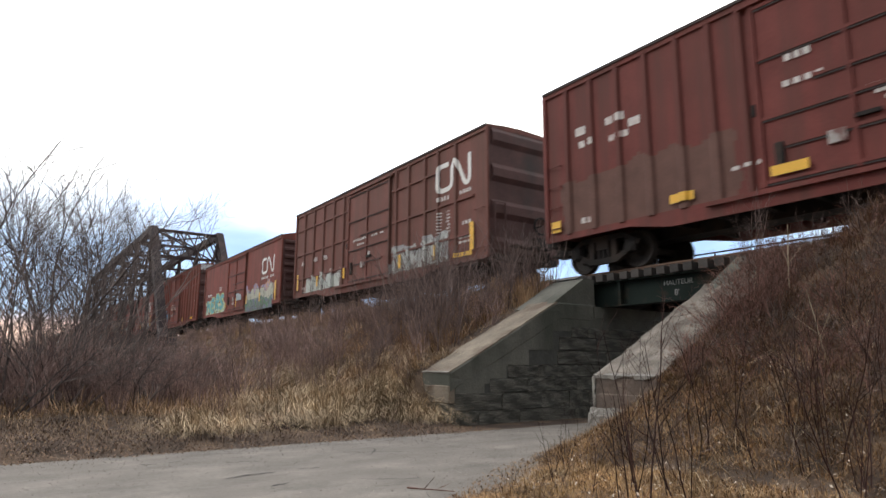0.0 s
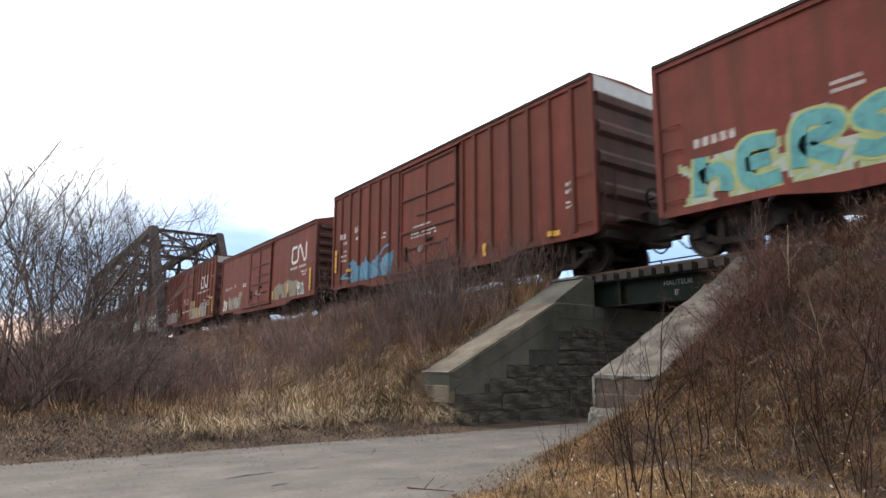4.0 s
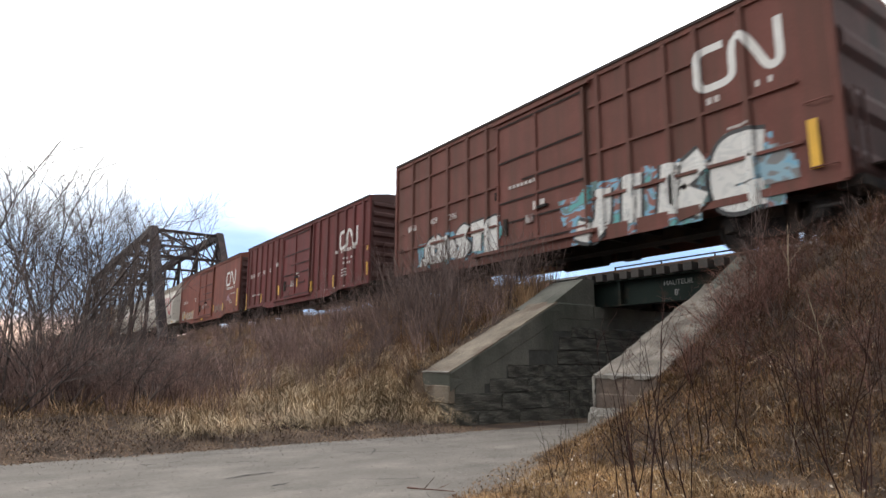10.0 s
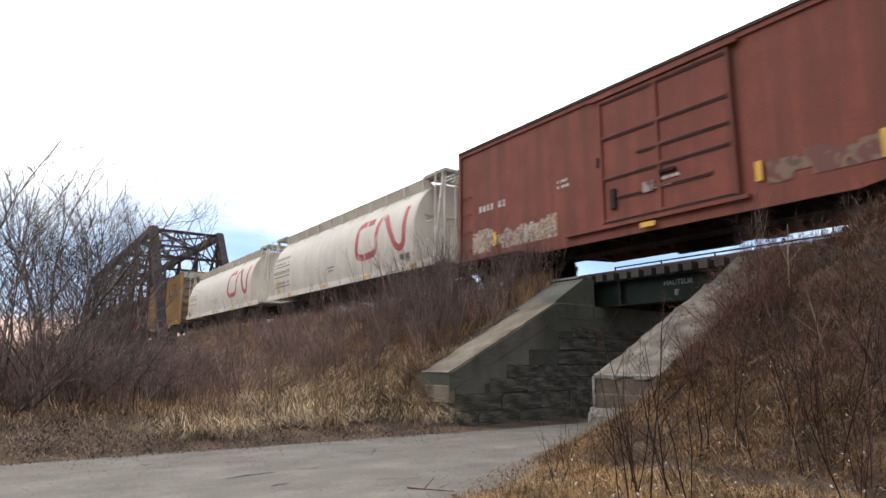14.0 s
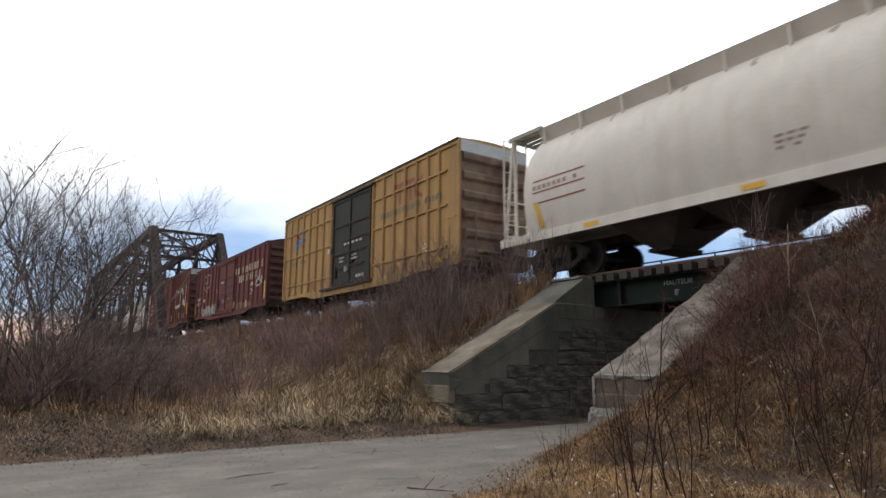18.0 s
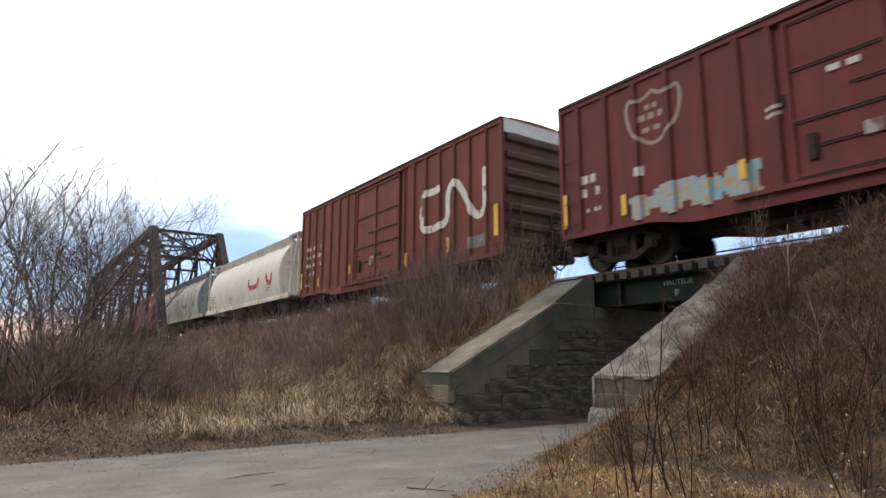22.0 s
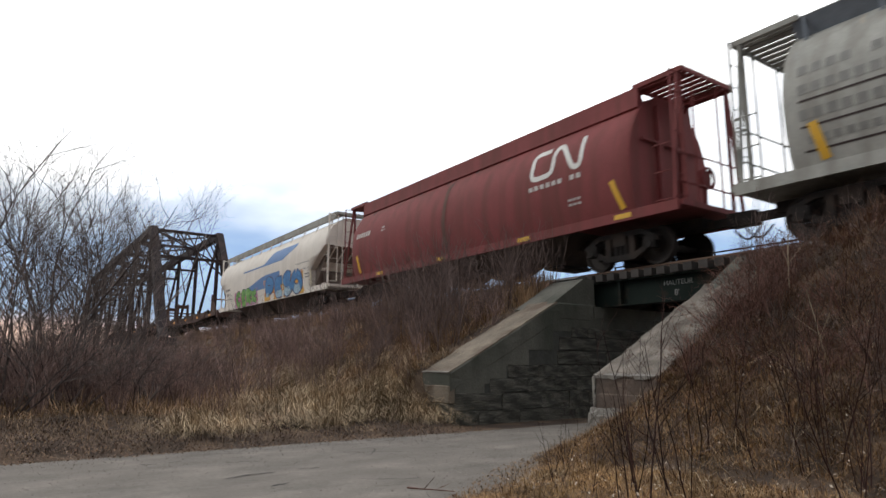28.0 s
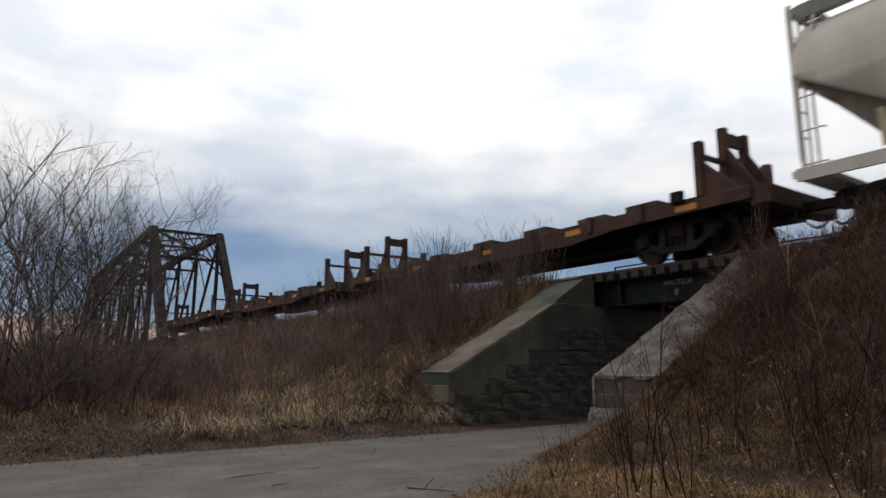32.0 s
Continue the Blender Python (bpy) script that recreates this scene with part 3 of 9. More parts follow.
def make_track():
    tr = empty("railway_track", pose(0, TRACK_Y, 0))
    tagged(tr, "rusty steel rails on weathered timber sleepers", "railway track", kind="structure")
    bm = bmesh.new()
    prism(bm, [(-1.75, 0.10), (-1.5, 0.20), (1.5, 0.20), (1.75, 0.10)], "x", -54.0, FACE_L - 0.4)
    part("ballast", bm, M["ballast"], tr, "grey crushed stone ballast").location.z = 3.2
    bm = bmesh.new()
    prism(bm, [(-1.75, 0.10), (-1.5, 0.20), (1.5, 0.20), (1.75, 0.10)], "x", FACE_R + 0.4, 60.0)
    part("ballast", bm, M["ballast"], tr, "grey crushed stone ballast").location.z = 3.2
    prof = [(-0.07, 0), (0.07, 0), (0.07, 0.012), (0.012, 0.03), (0.012, 0.115), (0.036, 0.125), (0.036, 0.16), (-0.036, 0.16), (-0.036, 0.125), (-0.012, 0.115),
            (-0.012, 0.03), (-0.07, 0.012)]
    for y in (-0.7535, 0.7535):
        bm = bmesh.new()
        prism(bm, [(y + a, b + RAIL_Z - 0.16) for a, b in prof], "x", -120, 60)
        part("rail", bm, M["rail"], tr)
    tie = bpy.data.meshes.new("sleeper")
    bm = one_box(-0.11, 0.11, -1.4, 1.4, -0.16, 0, 0.008)
    bm.to_mesh(tie)
    bm.free()
    tie.materials.append(M["tie"])
    deep = bpy.data.meshes.new("bridge_sleeper")
    bm = one_box(-0.11, 0.11, -1.42, 1.42, -0.185, 0, 0.008)
    bm.to_mesh(deep)
    bm.free()
    deep.materials.append(M["tie"])
    rng = random.Random(3)
    x = FACE_L - 0.30
    while x < FACE_R + 0.4:
        piece("sleeper", deep, tr, pose(x, rng.gauss(0, 0.015), RAIL_Z - 0.161, 0, 0, rng.gauss(0, 0.5)))
        x += 0.355
    x = FACE_L - 0.95
    while x > -46:
        piece("sleeper", tie, tr, pose(x, rng.gauss(0, 0.03), RAIL_Z - 0.161, 0, 0, rng.gauss(0, 1)))
        x -= 0.55
    x = FACE_R + 0.75
    while x < 6:
        piece("sleeper", tie, tr, pose(x, rng.gauss(0, 0.03), RAIL_Z - 0.161, 0, 0, rng.gauss(0, 1)))
        x += 0.55
    # pipe railing on the far side of the girder bridge
    rl = empty("pipe_railing", pose(0, 15.6, 3.2))
    tagged(rl, "thin grey pipe railing along the far side of the bridge", "railing")
    for i in range(8):
        bm = bmesh.new()
        rod(bm, (-13 + i * 1.7, 0, 0.0 if -10.5 < -13 + i * 1.7 < -6.7 else -0.3), (-13 + i * 1.7, 0, 1.0), 0.025)
        part("post", bm, M["steel_dark"], rl)
    for z in (0.5, 0.98):
        bm = bmesh.new()
        rod(bm, (-13, 0, z), (-1.1, 0, z), 0.022)
        part("rail", bm, M["steel_dark"], rl)


make_track()


# ---- truss bridge up the line ----
def make_truss():
    ob = empty("truss_bridge")
    tagged(ob, "rusty dark steel through truss railway bridge", "bridge")
    yn, yf = 10.42, 16.24
    top, base = 13.16, 3.75
    x0, xt, panel, n = -53.0, -61.0, 8.0, 6

    def mem(name, a, b, w, h, lattice=False):
        bm = bmesh.new()
        if lattice:
            d = Vector(b) - Vector(a)
            k = max(2, int(d.length / 0.6))
            side = Vector((0, 1, 0)).cross(d).normalized() * (h / 2)
            beam(bm, Vector(a) + side, Vector(b) + side, w, 0.07)
            beam(bm, Vector(a) - side, Vector(b) - side, w, 0.07)
            for i in range(k):
                p, q = Vector(a) + d * (i / k), Vector(a) + d * ((i + 1) / k)
                f = 1 if i % 2 else -1
                beam(bm, p + side * f, q - side * f, 0.05, 0.02)
        else:
            beam(bm, a, b, w, h)
        part(name, bm, M["truss"], ob)

    xe = xt - panel * n
    for y in (yn, yf):
        mem("end_post", (x0, y, base - 0.8), (xt, y, top), 0.62, 0.78)
        mem("end_post", (xe - 8.0, y, base - 0.8), (xe, y, top), 0.42, 0.50)
        mem("top_chord", (xt + 0.25, y, top), (xe, y, top), 0.55, 0.62)
        mem("bottom_chord", (x0, y, base - 0.95), (xe - 8, y, base - 0.95), 0.30, 0.45)
        for i in range(n + 1):
            x = xt - i * panel
            mem("vertical", (x, y, base - 0.7), (x, y, top - 0.2), 0.26, 0.30, lattice=True)
            if i < n:
                if i < n // 2:
                    mem("diagonal", (x, y, top - 0.2), (x - panel, y, base - 0.7), 0.20, 0.28)
                else:
                    mem("diagonal", (x, y, base - 0.7), (x - panel, y, top - 0.2), 0.20, 0.28)
                mem("counter", (x - (panel if i < n // 2 else 0), y, top - 0.3), (x - panel / 2, y, (top + base) / 2), 0.08, 0.10)
    # portal: a lattice girder between the end posts and knee braces
    def on_post(z, dx=0.0):
        return x0 + (xt - x0) * (z - base + 0.8) / (top - base + 0.8) + dx
    zc = top - 2.7
    for z in (top, zc):
        mem("portal_chord", (on_post(z), yn, z), (on_post(z), yf, z), 0.26, 0.22)
    k = 6
    for i in range(k):
        ya, yb = yn + (yf - yn) * i / k, yn + (yf - yn) * (i + 1) / k
        mem("portal_lattice", (on_post(top), ya, top), (on_post(zc), yb, zc), 0.09, 0.09)
        mem("portal_lattice", (on_post(zc), ya, zc), (on_post(top), yb, top), 0.09, 0.09)
    mem("portal_knee", (on_post(zc - 1.9), yn, zc - 1.9), (on_post(zc), yn + 1.7, zc), 0.14, 0.14)
    mem("portal_knee", (on_post(zc - 1.9), yf, zc - 1.9), (on_post(zc), yf - 1.7, zc), 0.14, 0.14)
    mem("portal_brace", (on_post(top), yn, top), (on_post(zc - 0.6), yf, zc - 0.6), 0.12, 0.12)
    for i in range(n + 1):
        x = xt - i * panel
        mem("strut", (x, yn, top), (x, yf, top), 0.20, 0.25)
        mem("strut", (x, yn, top - 2.4), (x, yf, top - 2.4), 0.16, 0.22)
        for j in range(5):
            ya, yb = yn + (yf - yn) * j / 5, yn + (yf - yn) * (j + 1) / 5
            mem("sway_lattice", (x, ya, top - (2.4 if j % 2 else 0)), (x, yb, top - (0 if j % 2 else 2.4)), 0.10, 0.10)
        if i < n:
            mem("lateral", (x, yn, top), (x - panel, yf, top), 0.12, 0.14)
            mem("lateral", (x, yf, top), (x - panel, yn, top), 0.12, 0.14)
        mem("floor_beam", (x, yn, base - 0.95), (x, yf, base - 0.95), 0.25, 0.5)
    for y in (-1.0, 1.0):
        mem("stringer", (x0 + 0.3, TRACK_Y + y, base - 0.6), (xe - 8, TRACK_Y + y, base - 0.6), 0.3, 0.45)
    # pier under the near end
    bm = bmesh.new()
    prism(bm, [(9.4, -0.5), (9.6, 2.5), (17.1, 2.5), (17.3, -0.5)], "x", -55.0, -52.0)
    tagged(put("bridge_pier", bm, M["stone"]), "grey masonry pier at the end of the truss", "pier")


make_truss()

# ---- freight train ----
def tube_path(bm, pts, r, n=5):
    """One bent tube through the given points."""
    pts = [Vector(p) for p in pts]
    prev = None
    for i, p in enumerate(pts):
        d = (pts[min(i + 1, len(pts) - 1)] - pts[max(i - 1, 0)]).normalized()
        a = d.orthogonal().normalized() if i == 0 else (a - d * a.dot(d)).normalized()
        b = d.cross(a)
        cur = [bm.verts.new(p + (a * math.cos(k * math.tau / n) + b * math.sin(k * math.tau / n)) * r) for k in range(n)]
        if prev:
            for k in range(n):
                bm.faces.new((prev[k], prev[(k + 1) % n], cur[(k + 1) % n], cur[k]))
        prev = cur


TRAIN, WHEELSETS = [], []
GROUP = "wagons of the freight train"


def make_shared():
    """Meshes that all wagons share: wheelset, side frame, bolster, coupler."""
    out = {}
    bm = bmesh.new()
    for s in (-1, 1):
        lathe(bm, [(0.10, s * 0.68), (0.38, s * 0.69), (0.40, s * 0.68), (0.485, s * 0.68), (0.485, s * 0.705), (0.457, s * 0.715), (0.455, s * 0.82), (0.40, s * 0.825),
                   (0.37, s * 0.77), (0.18, s * 0.74), (0.16, s * 0.83), (0.10, s * 0.83)], "y", 28)
    rod(bm, (0, -1.02, 0), (0, 1.02, 0), 0.085, 12)
    out["wheelset"] = bm
    bm = bmesh.new()
    for s in (-1,):
        y0, y1 = (s * 1.02 - 0.07, s * 1.02 + 0.07)
        prism(bm, [(-1.12, 0.50), (-0.62, 0.74), (0.62, 0.74), (1.12, 0.50), (1.12, 0.62), (0.66, 0.86), (-0.66, 0.86), (-1.12, 0.62)], "y", y0, y1)
        prism(bm, [(-1.05, 0.48), (-0.42, 0.16), (0.42, 0.16), (1.05, 0.48), (0.80, 0.50), (0.40, 0.30), (-0.40, 0.30), (-0.80, 0.50)], "y", y0, y1)
        for x in (-0.36, 0.36):
            box(bm, x - 0.08, x + 0.08, y0, y1, 0.28, 0.80)
        for x in (-0.875, 0.875):
            box(bm, x - 0.16, x + 0.16, y0 - 0.03, y1 + 0.03, 0.36, 0.64)
            rod(bm, (x, s * 1.00, 0.457), (x, s * 1.16, 0.457), 0.10, 10)
        for x in (-0.15, 0, 0.15):
            rod(bm, (x, s * 1.02, 0.30), (x, s * 1.02, 0.56), 0.06, 8)
    out["side_frame"] = bm
    bm = bmesh.new()
    box(bm, -0.2, 0.2, -1.1, 1.1, 0.52, 0.78)
    for x in (-0.55, 0.55):
        box(bm, x - 0.05, x + 0.05, -0.9, 0.9, 0.36, 0.46)
    out["bolster"] = bm
    bm = bmesh.new()
    box(bm, -0.5, 0.45, -0.09, 0.09, 0.76, 0.94)
    prism(bm, [(0.4, -0.16), (0.75, -0.18), (0.82, -0.05), (0.62, 0.02), (0.78, 0.16), (0.7, 0.22), (0.4, 0.14)], "z", 0.70, 1.0)
    out["coupler"] = bm
    made = {}
    for k, bm in out.items():
        me = bpy.data.meshes.new(k)
        bm.to_mesh(me)
        bm.free()
        me.materials.append(M["wheel_steel"] if k == "wheelset" else M["steel_dark"])
        made[k] = me
    return made


SHARED = make_shared()


def running_gear(car, x0, truck_x, end_x):
    for s in (-1, 1):
        tk = new("bogie")
        tk.parent = car
        tk.location = (s * truck_x, 0, 0)
        piece("side_frame", SHARED["side_frame"], tk, pose(0, 0, 0))
        piece("side_frame", SHARED["side_frame"], tk, pose(0, 0, 0, 0, 0, 180))
        piece("bolster", SHARED["bolster"], tk, pose(0, 0, 0))
        for d in (-0.875, 0.875):
            w = piece("wheelset", SHARED["wheelset"], tk, pose(d, 0, 0.457))
            WHEELSETS.append((w, x0 + s * truck_x + d))
        piece("coupler", SHARED["coupler"], car, pose(s * end_x, 0, 0, 0, 0, 0 if s > 0 else 180))
        bm = bmesh.new()
        tube_path(bm, [(s * (end_x + 0.62 * i / 7), 0.35, 0.72 - 0.25 * math.sin(i / 7 * math.pi)) for i in range(8)], 0.025)
        part("air_hose", bm, M["rubber"], car)


# decals: thin painted shapes that follow a wagon's side
def mesh_quads(quads, surf, off=0.005, fine=0.045):
    bm = bmesh.new()
    for q in quads:
        a, b, c, d = (Vector(p) for p in q)
        n = max(1, math.ceil(max(abs((b - a).x), abs((c - d).x)) / fine))
        m = max(1, math.ceil(max(abs((d - a).x), abs((c - b).x)) / fine))
        for i in range(n):
            for j in range(m):
                cell = []
                for u, w in ((i / n, j / m), ((i + 1) / n, j / m), ((i + 1) / n, (j + 1) / m), (i / n, (j + 1) / m)):
                    p = (a + (b - a) * u) * (1 - w) + (d + (c - d) * u) * w
                    cell.append(bm.verts.new((p.x, surf(p.x, p.y) - off, p.y)))
                bm.faces.new(cell)
    bmesh.ops.remove_doubles(bm, verts=bm.verts[:], dist=0.0005)
    bmesh.ops.recalc_face_normals(bm, faces=bm.faces[:])
    for f in bm.faces:
        if f.normal.y > 0:
            f.normal_flip()
    return bm


def ribbon(pts, width, closed=False, step=0.05):
    """Quads along a smoothed line."""
    n = len(pts)
    path = []
    for i in range(n - 1):
        p0, p1, p2, p3 = (Vector(pts[max(0, min(n - 1, j))]) for j in (i - 1, i, i + 1, i + 2))
        k = max(2, int((p2 - p1).length / step))
        for a in range(k):
            t = a / k
            path.append(0.5 * (2 * p1 + (p2 - p0) * t + (2 * p0 - 5 * p1 + 4 * p2 - p3) * t * t + (3 * p1 - p0 - 3 * p2 + p3) * t ** 3))
    path.append(Vector(pts[-1]))
    edge = []
    for i, p in enumerate(path):
        d = (path[min(i + 1, len(path) - 1)] - path[max(i - 1, 0)]).normalized()
        nrm = Vector((-d.y, d.x)) * width / 2
        edge.append((p + nrm, p - nrm))
    out = []
    for (a, b), (c, d) in zip(edge, edge[1:]):
        out.append([tuple(a), tuple(b), tuple(d), tuple(c)])
    return out


def emblem(x0, z0, w, h, low=0.0, high=9.0):
    """A rounded meander ribbon in one stroke."""
    u = [(0.57, 0.885), (0.38, 0.885), (0.22, 0.885), (0.115, 0.845), (0.07, 0.74), (0.07, 0.50), (0.07, 0.25), (0.115, 0.14), (0.22, 0.095), (0.40, 0.095), (0.57, 0.11), (0.68, 0.17),
         (0.72, 0.30), (0.72, 0.50), (0.73, 0.70), (0.775, 0.84), (0.86, 0.90), (0.95, 0.86), (1.04, 0.72), (1.17, 0.46), (1.28, 0.22), (1.35, 0.12), (1.44, 0.09), (1.52, 0.15), (1.55, 0.28),
         (1.55, 0.50), (1.55, 0.75), (1.55, 0.97)]
    q = ribbon([(x0 + a / 1.62 * w, z0 + b * h) for a, b in u], 0.155 * h, step=0.06)
    return [r for r in q if low <= (sum(p[1] for p in r) / 4 - z0) / h <= high]


def bar(x0, x1, z0, z1, step=0.12):
    n = max(1, int((x1 - x0) / step))
    return [[(x0 + (x1 - x0) * i / n, z0), (x0 + (x1 - x0) * (i + 1) / n, z0), (x0 + (x1 - x0) * (i + 1) / n, z1), (x0 + (x1 - x0) * i / n, z1)] for i in range(n)]


def marks(x0, x1, z, h, n, rng, gap=0.35):
    """A row of small blocks in place of writing."""
    out = []
    if h > 0.24:
        rows = max(2, int(h / 0.11))
        for r in range(rows):
            out += marks(x0, x0 + (x1 - x0) * rng.uniform(0.7, 1.0), z + h * r / rows, h / rows * 0.5, max(3, n * 3), rng, 0.25)
        return out
    w = (x1 - x0) / n
    for i in range(n):
        if rng.random() < 0.12:
            continue
        out += bar(x0 + i * w, x0 + (i + 1 - gap) * w, z, z + h, 0.06)
    return out


def blob(x0, x1, z0, z1, seed, ragged=0.5, cell=0.07, letters=0):
    """A sprayed patch with an uneven outline; letters: that many bulging shapes side by side."""
    out = []
    nx, nz = int((x1 - x0) / cell), max(3, int((z1 - z0) / cell))
    dx, dz = (x1 - x0) / nx, (z1 - z0) / nz
    for i in range(nx):
        for j in range(nz):
            x, z = x0 + (i + 0.5) * dx, z0 + (j + 0.5) * dz
            u, v = (i + 0.5) / nx, (j + 0.5) / nz
            edge = min(u, 1 - u) * (x1 - x0) / (z1 - z0) * 2.2
            edge = min(edge, min(v + 0.35, 1 - v) * 2.2)
            if letters:
                c = (u * letters) % 1.0
                edge = min(edge, 0.25 + 1.6 * min(c, 1 - c) + (0.5 if 0.3 < v < 0.6 else 0))
            if edge + ragged * noise.noise((x * 1.8 + seed * 7, z * 1.8, seed)) > 0.42:
                out.append([(x - dx / 2, z - dz / 2), (x + dx / 2, z - dz / 2), (x + dx / 2, z + dz / 2), (x - dx / 2, z + dz / 2)])
    return out


def ladder(parent, x, y, z0, z1, w, material, along="x", n=None):
    bm = bmesh.new()
    n = n or max(2, int((z1 - z0) / 0.42))
    for i in range(n):
        z = z0 + (z1 - z0) * i / (n - 1)
        if along == "x":
            iron = bmesh.new()
            tube_path(iron, [(x - w / 2, y + 0.09, z), (x - w / 2, y, z), (x + w / 2, y, z), (x + w / 2, y + 0.09, z)], 0.016)
            part("grab_iron", iron, material, parent)
        else:
            rod(bm, (x, y - w / 2, z), (x, y + w / 2, z), 0.014, 5)
    if along == "y":
        for s in (-1, 1):
            box(bm, x - 0.02, x + 0.02, y + s * w / 2 - 0.02, y + s * w / 2 + 0.02, z0, z1)
        part("ladder", bm, material, parent)
    else:
        bm.free()


def boxcar(front, rear, eave, colour, style, label, door=(-1.75, 1.8), posts=(), bars=(), door_colour=None, white_end=False, end_ribs=8, logo=None, logo_colour="white_paint",
           seed=1, rise=0.12, extra=None, stripes=(), end_colour="end_shade", peaked=False):
    x0 = (front + rear) / 2
    L = front - rear
    h = L / 2
    rng = random.Random(seed)
    car = empty("boxcar")
    tagged(car, label, "boxcar", GROUP)
    body_mat = M[colour]
    ys, yp = 1.44, 1.51
    sill, deep = 0.98, 0.66
    # body shell
    bm = bmesh.new()
    box(bm, -h + 0.05, h - 0.05, -ys, ys, sill, eave)
    part("body", bm, body_mat, car)
    # roof with shallow pitch and seams
    bm = bmesh.new()
    prism(bm, [(-ys - 0.05, eave - 0.06), (-ys - 0.05, eave + 0.02), (-0.7, eave + rise * 0.8), (0, eave + rise), (0.7, eave + rise * 0.8), (ys + 0.05, eave + 0.02), (ys + 0.05, eave - 0.06)],
          "x", -h + 0.02, h - 0.02)
    part("roof", bm, body_mat, car)
    for s in (-1, 1):
        part("roof_edge", one_box(-h + 0.03, h - 0.03, *sorted((s * (ys + 0.045), s * (ys + 0.08))), eave - 0.035, eave + 0.035), M["roof_dark"], car, "dark strip along the roof edge")
    for i in range(13):
        x = -h + 0.6 + (L - 1.2) * i / 12
        bm = bmesh.new()
        prism(bm, [(-ys - 0.02, eave + 0.015), (-ys - 0.02, eave + 0.05), (0, eave + rise + 0.035), (ys + 0.02, eave + 0.05), (ys + 0.02, eave + 0.015), (0, eave + rise)], "x", x - 0.03, x + 0.03)
        part("roof_seam", bm, M["roof_dark"], car)
    # side sills, deeper between the bogies
    for s in (-1, 1):
        bm = bmesh.new()
        prism(bm, [(-h + 0.05, sill + 0.04), (-h + 0.05, 0.86), (-5.0, 0.86), (-3.9, deep), (3.9, deep), (5.0, 0.86), (h - 0.05, 0.86), (h - 0.05, sill + 0.04)], "y",
              s * (ys + 0.015) - 0.02, s * (ys + 0.015) + 0.02)
        part("side_sill", bm, body_mat, car)
    # side posts
    def side_y(x, z):
        for px in posts:
            if abs(x - px) < 0.14:
                return -ys - 0.07 * max(0.0, min(1.0, (0.135 - abs(x - px)) / 0.05))
        if door[0] - 0.03 < x < door[1] + 0.03:
            return -ys - 0.075
        return -ys
    if posts:
        me = bpy.data.meshes.new("side_post")
        bm = bmesh.new()
        prism(bm, [(-0.10, 0.0), (-0.055, -0.07), (0.055, -0.07), (0.10, 0.0)], "z", sill + 0.02, eave - 0.07)
        bm.to_mesh(me)
        bm.free()
        me.materials.append(body_mat)
        for px in posts:
            piece("side_post", me, car, pose(px, -ys, 0))
            piece("side_post", me, car, pose(px, ys, 0, 0, 0, 180))
    for z in bars:
        for a, b in ((-h + 0.3, door[0] - 0.1), (door[1] + 0.1, h - 0.75)):
            if logo and logo[1] < z < logo[1] + logo[3] and b > logo[0]:
                b = logo[0] - 0.06
            bm = one_box(a, b, -yp + 0.012, -ys, z - 0.035, z + 0.035)
            part("side_rail", bm, body_mat, car)
    # corner posts and top chord
    for sx in (-1, 1):
        for sy in (-1, 1):
            bm = one_box(sx * (h - 0.07) - 0.07, sx * (h - 0.07) + 0.07, sy * (ys + 0.02) - 0.04, sy * (ys + 0.02) + 0.04, sill - 0.1, eave - 0.03, 0.015)
            part("corner_post", bm, body_mat, car)
    for sy in (-1, 1):
        bm = one_box(-h + 0.14, h - 0.14, sy * (ys + 0.02) - 0.03, sy * (ys + 0.02) + 0.03, eave - 0.16, eave - 0.065)
        part("top_chord", bm, body_mat, car)
    # doors on both sides, with tracks, battens and lock rods
    dm = M[door_colour] if door_colour else body_mat
    dz0, dz1 = sill + 0.02, eave - 0.22
    for sy in (-1, 1):
        bm = one_box(door[0], door[1], min(sy * ys, sy * (ys + 0.05)), max(sy * ys, sy * (ys + 0.05)), dz0, dz1)
        dr = part("door", bm, dm, car)
        ya, yb = sorted((sy * (ys + 0.05), sy * (ys + 0.10)))
        for x in (door[0] + 0.05, (door[0] * 0.52 + door[1] * 0.48), door[1] - 0.05):
            part("lock_rod", one_box(x - 0.035, x + 0.035, ya, yb, dz0 + 0.03, dz1), dm, dr)
        for u, a, b in ((0.03, 0.0, 1.0), (0.20, 0.12, 0.86), (0.36, 0.0, 1.0), (0.50, 0.30, 1.0), (0.68, 0.0, 1.0), (0.97, 0.0, 1.0)):
            z, wd = dz0 + (dz1 - dz0) * u, door[1] - door[0] - 0.2
            part("batten", one_box(door[0] + 0.1 + a * wd, door[0] + 0.1 + b * wd, ya + 0.004, yb - 0.004, z - 0.032, z + 0.032), dm, dr)
            # dark strip that draws the shadow below the batten
            part("batten_shade", one_box(door[0] + 0.1 + a * wd, door[0] + 0.1 + b * wd, ya + 0.02, yb - 0.022, z - 0.075, z - 0.034), M["roof_dark"], dr)
        if sy < 0:
            part("door_gear", one_box(door[0] + 0.30, door[0] + 0.46, ya - 0.02, yb, dz0 + 0.35, dz0 + 0.85, 0.01), M["steel_dark"], dr)
            part("placard_holder", one_box(door[0] + 1.25, door[0] + 1.55, ya - 0.004, yb, dz0 + 0.55, dz0 + 0.80, 0.01), M["placard_grey"], dr, "pale placard holder")
            part("door_stop", one_box(door[0] - 0.10, door[0] - 0.02, ya, yb, dz0 + 1.5, dz0 + 1.75, 0.01), M["steel_dark"], dr)
